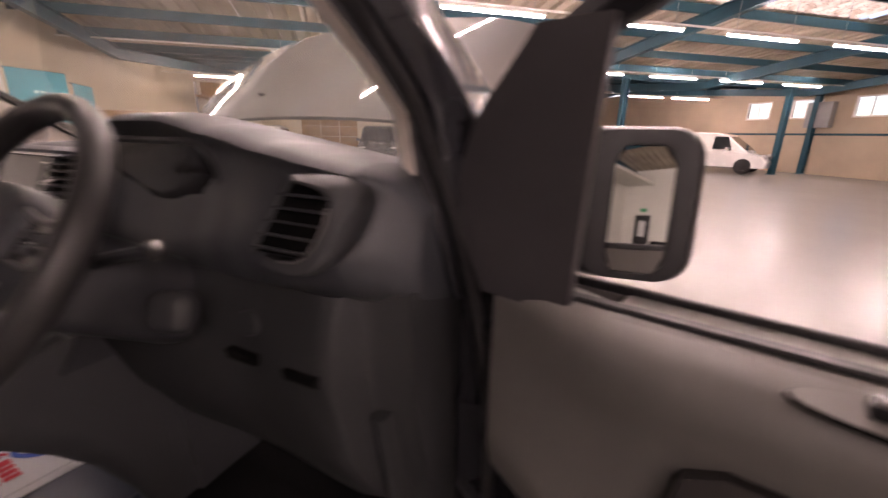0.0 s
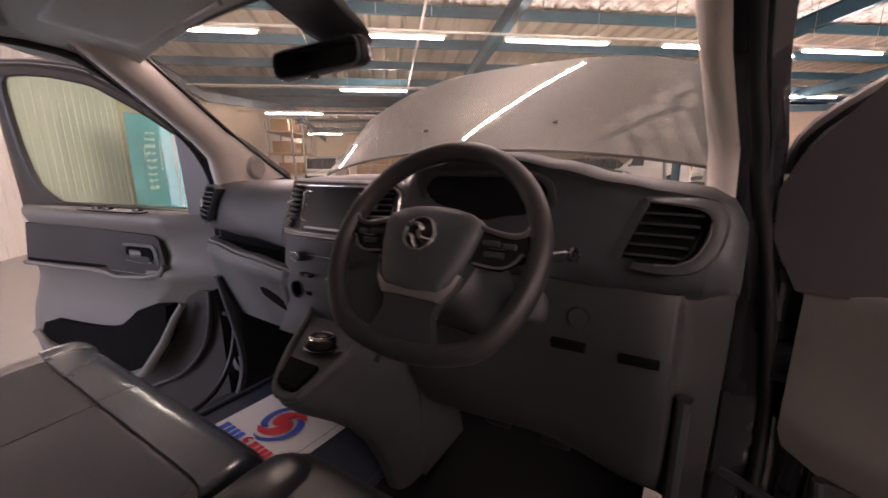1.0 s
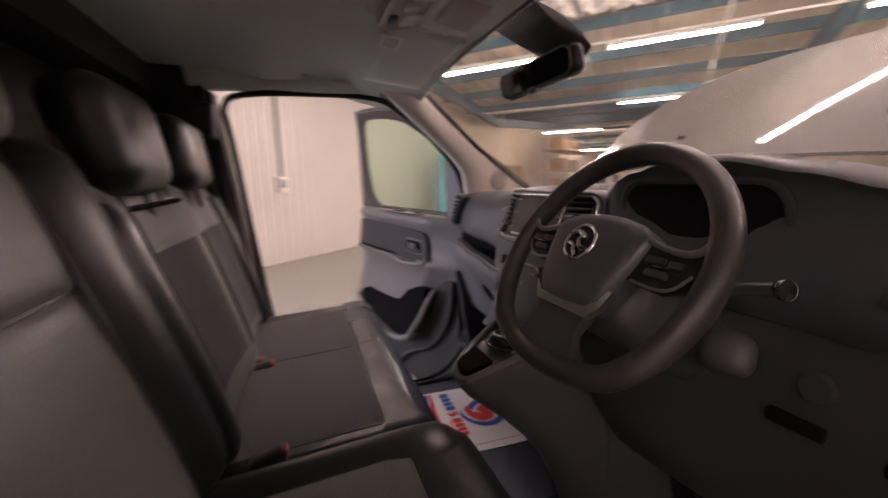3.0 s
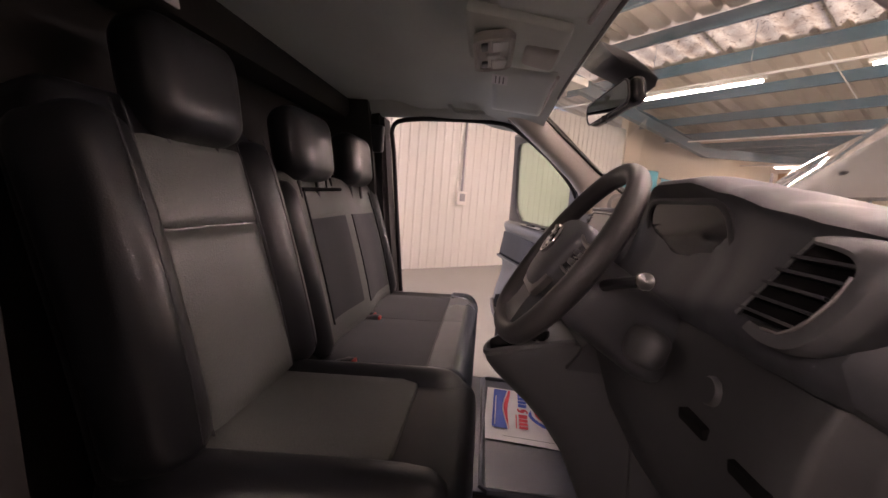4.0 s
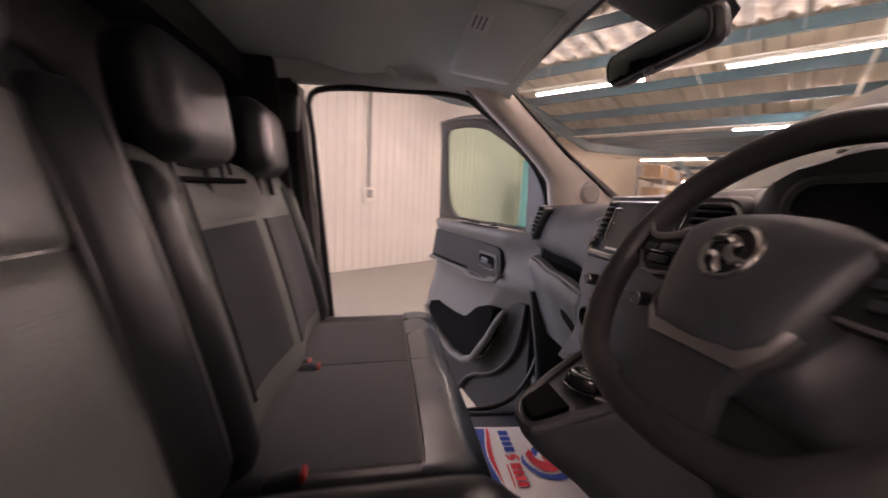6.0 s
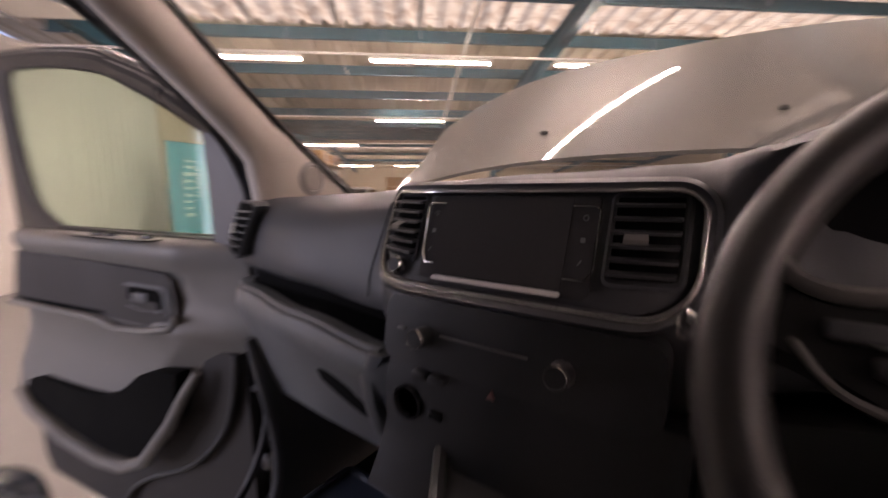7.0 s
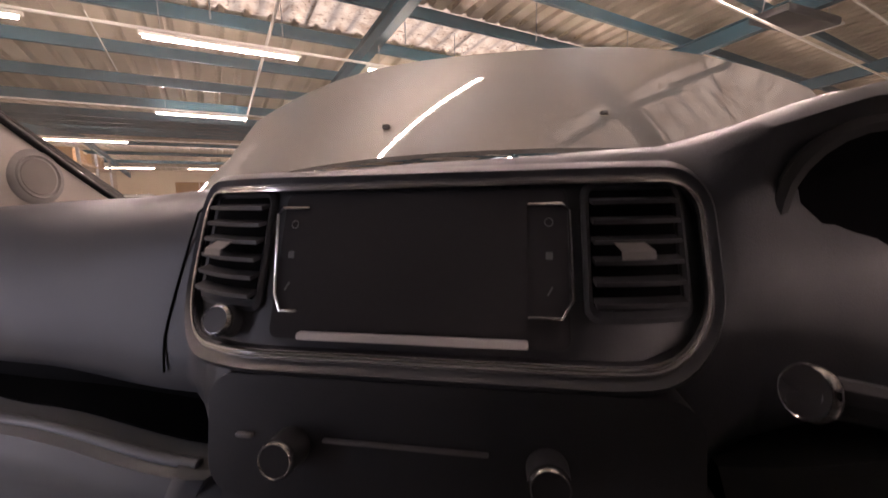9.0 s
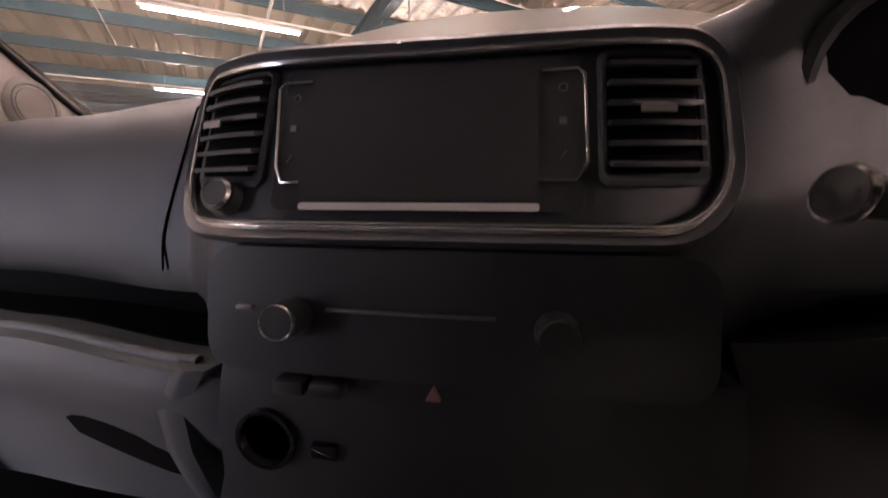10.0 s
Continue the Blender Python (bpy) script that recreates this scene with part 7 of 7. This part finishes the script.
car("parked_van", "white compact van parked by the beige wall", 17.45, 14.25, -62, 4.4, 1.72, 1.83, M["car_white"], "van")
car("parked_van", "white compact van parked tail to the camera", 14.4, 18.6, 120, 4.3, 1.80, 1.80, M["car_white"], "van")
car("parked_car", "dark green-grey estate car parked in the hall", 12.8, 21.0, -70, 4.5, 1.50, 1.85, M["car_dark"], "car")
car("parked_car", "white hatchback parked behind the column", 16.8, 18.0, -80, 4.0, 1.45, 1.75, M["car_white"], "car")
car("parked_car", "dark off-roader parked with its nose forward", 2.6, 19.5, -100, 4.6, 1.80, 1.9, M["car_dark"], "car")
car("parked_car", "white car parked at the far side", -3.0, 21.5, -95, 4.5, 1.75, 1.85, M["car_white"], "car")


def build_goods():
    pw = thing("pallet_stack", "stack of brown cardboard boxes on wooden pallets", "boxes", HALL @ Matrix.Translation((6.3, 21.5, GZ)))
    random.seed(3)
    for i in range(4):
        x = i * 1.1 - 1.6
        part("pallet", box(B(), (x, 0, 0.07), (1.0, 1.0, 0.13), 0.01), M["wood"], pw)
        for k in range(random.choice((2, 3, 3))):
            part("carton", box(B(), (x + random.uniform(-0.03, 0.03), 0, 0.14 + 0.5 * k + 0.25), (0.96, 0.92, 0.48), 0.008), M["card"], pw)
    part("wrapped_bundle", pillow(B(), (1.2, 0.9, 0.7), 0.25, Matrix.Translation((0.3, -1.0, 0.5))), M["plastic_clear"], pw, "cloudy plastic wrapped bundle")
    pw = thing("pallet_stack", "brown cartons stacked beside the banner", "boxes", HALL @ Matrix.Translation((-4.6, 11.2, GZ)))
    for k in range(4):
        for j in range(3):
            part("carton", box(B(), (0, j * 0.62, 0.24 + 0.47 * k), (0.9, 0.6, 0.455), 0.008), M["card"], pw)
    pw = thing("pallet_stack", "brown cartons stacked by the far wall", "boxes", HALL @ Matrix.Translation((-1.0, 25.5, GZ)))
    for k in range(4):
        for j in range(3):
            part("carton", box(B(), (j * 1.1, 0, 0.3 + 0.6 * k), (1.05, 0.9, 0.57), 0.008), M["card"], pw)
    # open storage racking at the far left
    rk = thing("storage_rack", "dark steel storage rack with cartons", "rack", HALL @ Matrix.Translation((-4.6, 17.0, GZ)))
    for y in (0, 2.4, 4.8):
        for x in (0, 1.0):
            part("upright", box(B(), (x, y, 1.6), (0.08, 0.08, 3.2), 0.005), M["grey_metal"], rk)
    for z in (0.9, 1.8, 2.7):
        part("rack_shelf", box(B(), (0.5, 2.4, z), (1.06, 4.9, 0.08), 0.005), M["wood"], rk)
        for j in range(6):
            if random.random() < 0.8:
                part("carton", box(B(), (0.5, 0.4 + j * 0.8, z + 0.28), (0.7, 0.6, 0.46), 0.008), M["card"], rk)
    # banners
    for u, v, yaw, w, h, mt, lab in ((-4.60, 8.30, 62, 0.92, 2.42, "banner", "turquoise pull-up banner with pale lettering strokes"), (-4.56, 9.55, 97, 0.95, 2.30, "banner_light", "paler turquoise banner turned beside the first")):
        b = thing("pull_up_banner", lab, "banner", HALL @ Matrix.Translation((u, v, GZ)) @ turn(0, 0, yaw).to_4x4(), "banners")
        wv = lambda x, z: 0.012 * math.sin(x * 9 + z) + 0.02 * math.sin(z * 1.6)
        part("banner_sheet", sheet(B(), [[(lerp(-w / 2, w / 2, i / 10), wv(lerp(-w / 2, w / 2, i / 10), z), z) for i in range(11)] for z in [0.1 + (h - 0.1) * k / 8 for k in range(9)]], 0.003, (0, 1, 0)), M[mt], b)
        part("banner_foot", box(B(), (0, 0, 0.05), (w + 0.05, 0.22, 0.1), 0.03), M["wheel_silver"], b)
        part("banner_rail", box(B(), (0, 0.016, h), (w, 0.03, 0.03), 0.008), M["dark"], b)
        # lettering that runs upward, as short upright strokes
        rr = random.Random(int(yaw))
        z = 0.90
        for k in range(9):
            hh = rr.uniform(0.09, 0.13)
            x0 = -0.03 + 0.03 * (k - 4) / 4
            for j in range(2):
                x = x0 - 0.06 + 0.11 * j
                part("lettering_stroke", box(B(), (x, wv(x, z) - 0.008, z + hh / 2), (rr.uniform(0.07, 0.12), 0.004, hh * rr.uniform(0.3, 0.6)), rot=turn(0, rr.uniform(-35, 35), 0)), M["banner_ink"], b, smooth=False)
            z += hh + 0.022
        if mt == "banner":
            for k in range(7):
                part("lettering_stroke", box(B(), (0.165, wv(0.165, 1.4 + 0.09 * k) - 0.008, 1.35 + 0.09 * k), (0.045, 0.004, 0.055)), M["banner_ink"], b, smooth=False)
            part("emblem_arc", tube(B(), [(-0.17 + 0.012 * math.sin(k), -0.03, 1.48 + 0.045 * k) for k in range(9)], 0.018, 6, flat=0.3), M["banner_ink"], b)
            part("emblem_arc", tube(B(), [(-0.24 + 0.05 * math.sin(math.pi * k / 8), -0.03, 1.50 + 0.04 * k) for k in range(9)], 0.010, 6, flat=0.3), M["banner_ink"], b)
    # door and sign in the south part, seen in the wing mirror
    dr = thing("door_1", "dark hall door with a bright pane", "door", HALL, kind="structure")
    part("door_leaf", box(B(), (-4.5, V0 + 0.03, GZ + 1.02), (0.95, 0.06, 2.04), 0.01), M["black"], dr)
    part("door_pane", box(B(), (-4.5, V0 + 0.07, GZ + 1.35), (0.45, 0.02, 0.8), 0.005), M["lens"], dr)
    single("exit_sign", box(B(), (-4.5, V0 + 0.04, GZ + 2.3), (0.4, 0.04, 0.18), 0.01), M["signgreen"], "small green exit sign above the door", "sign", m=HALL)


build_goods()
single("wall_cabinet", box(B(), (U1 - 0.16, 12.35, 2.35), (0.30, 0.95, 1.05), 0.02), M["grey_metal"], "dark grey metal unit high on the beige wall", "cabinet", m=HALL)
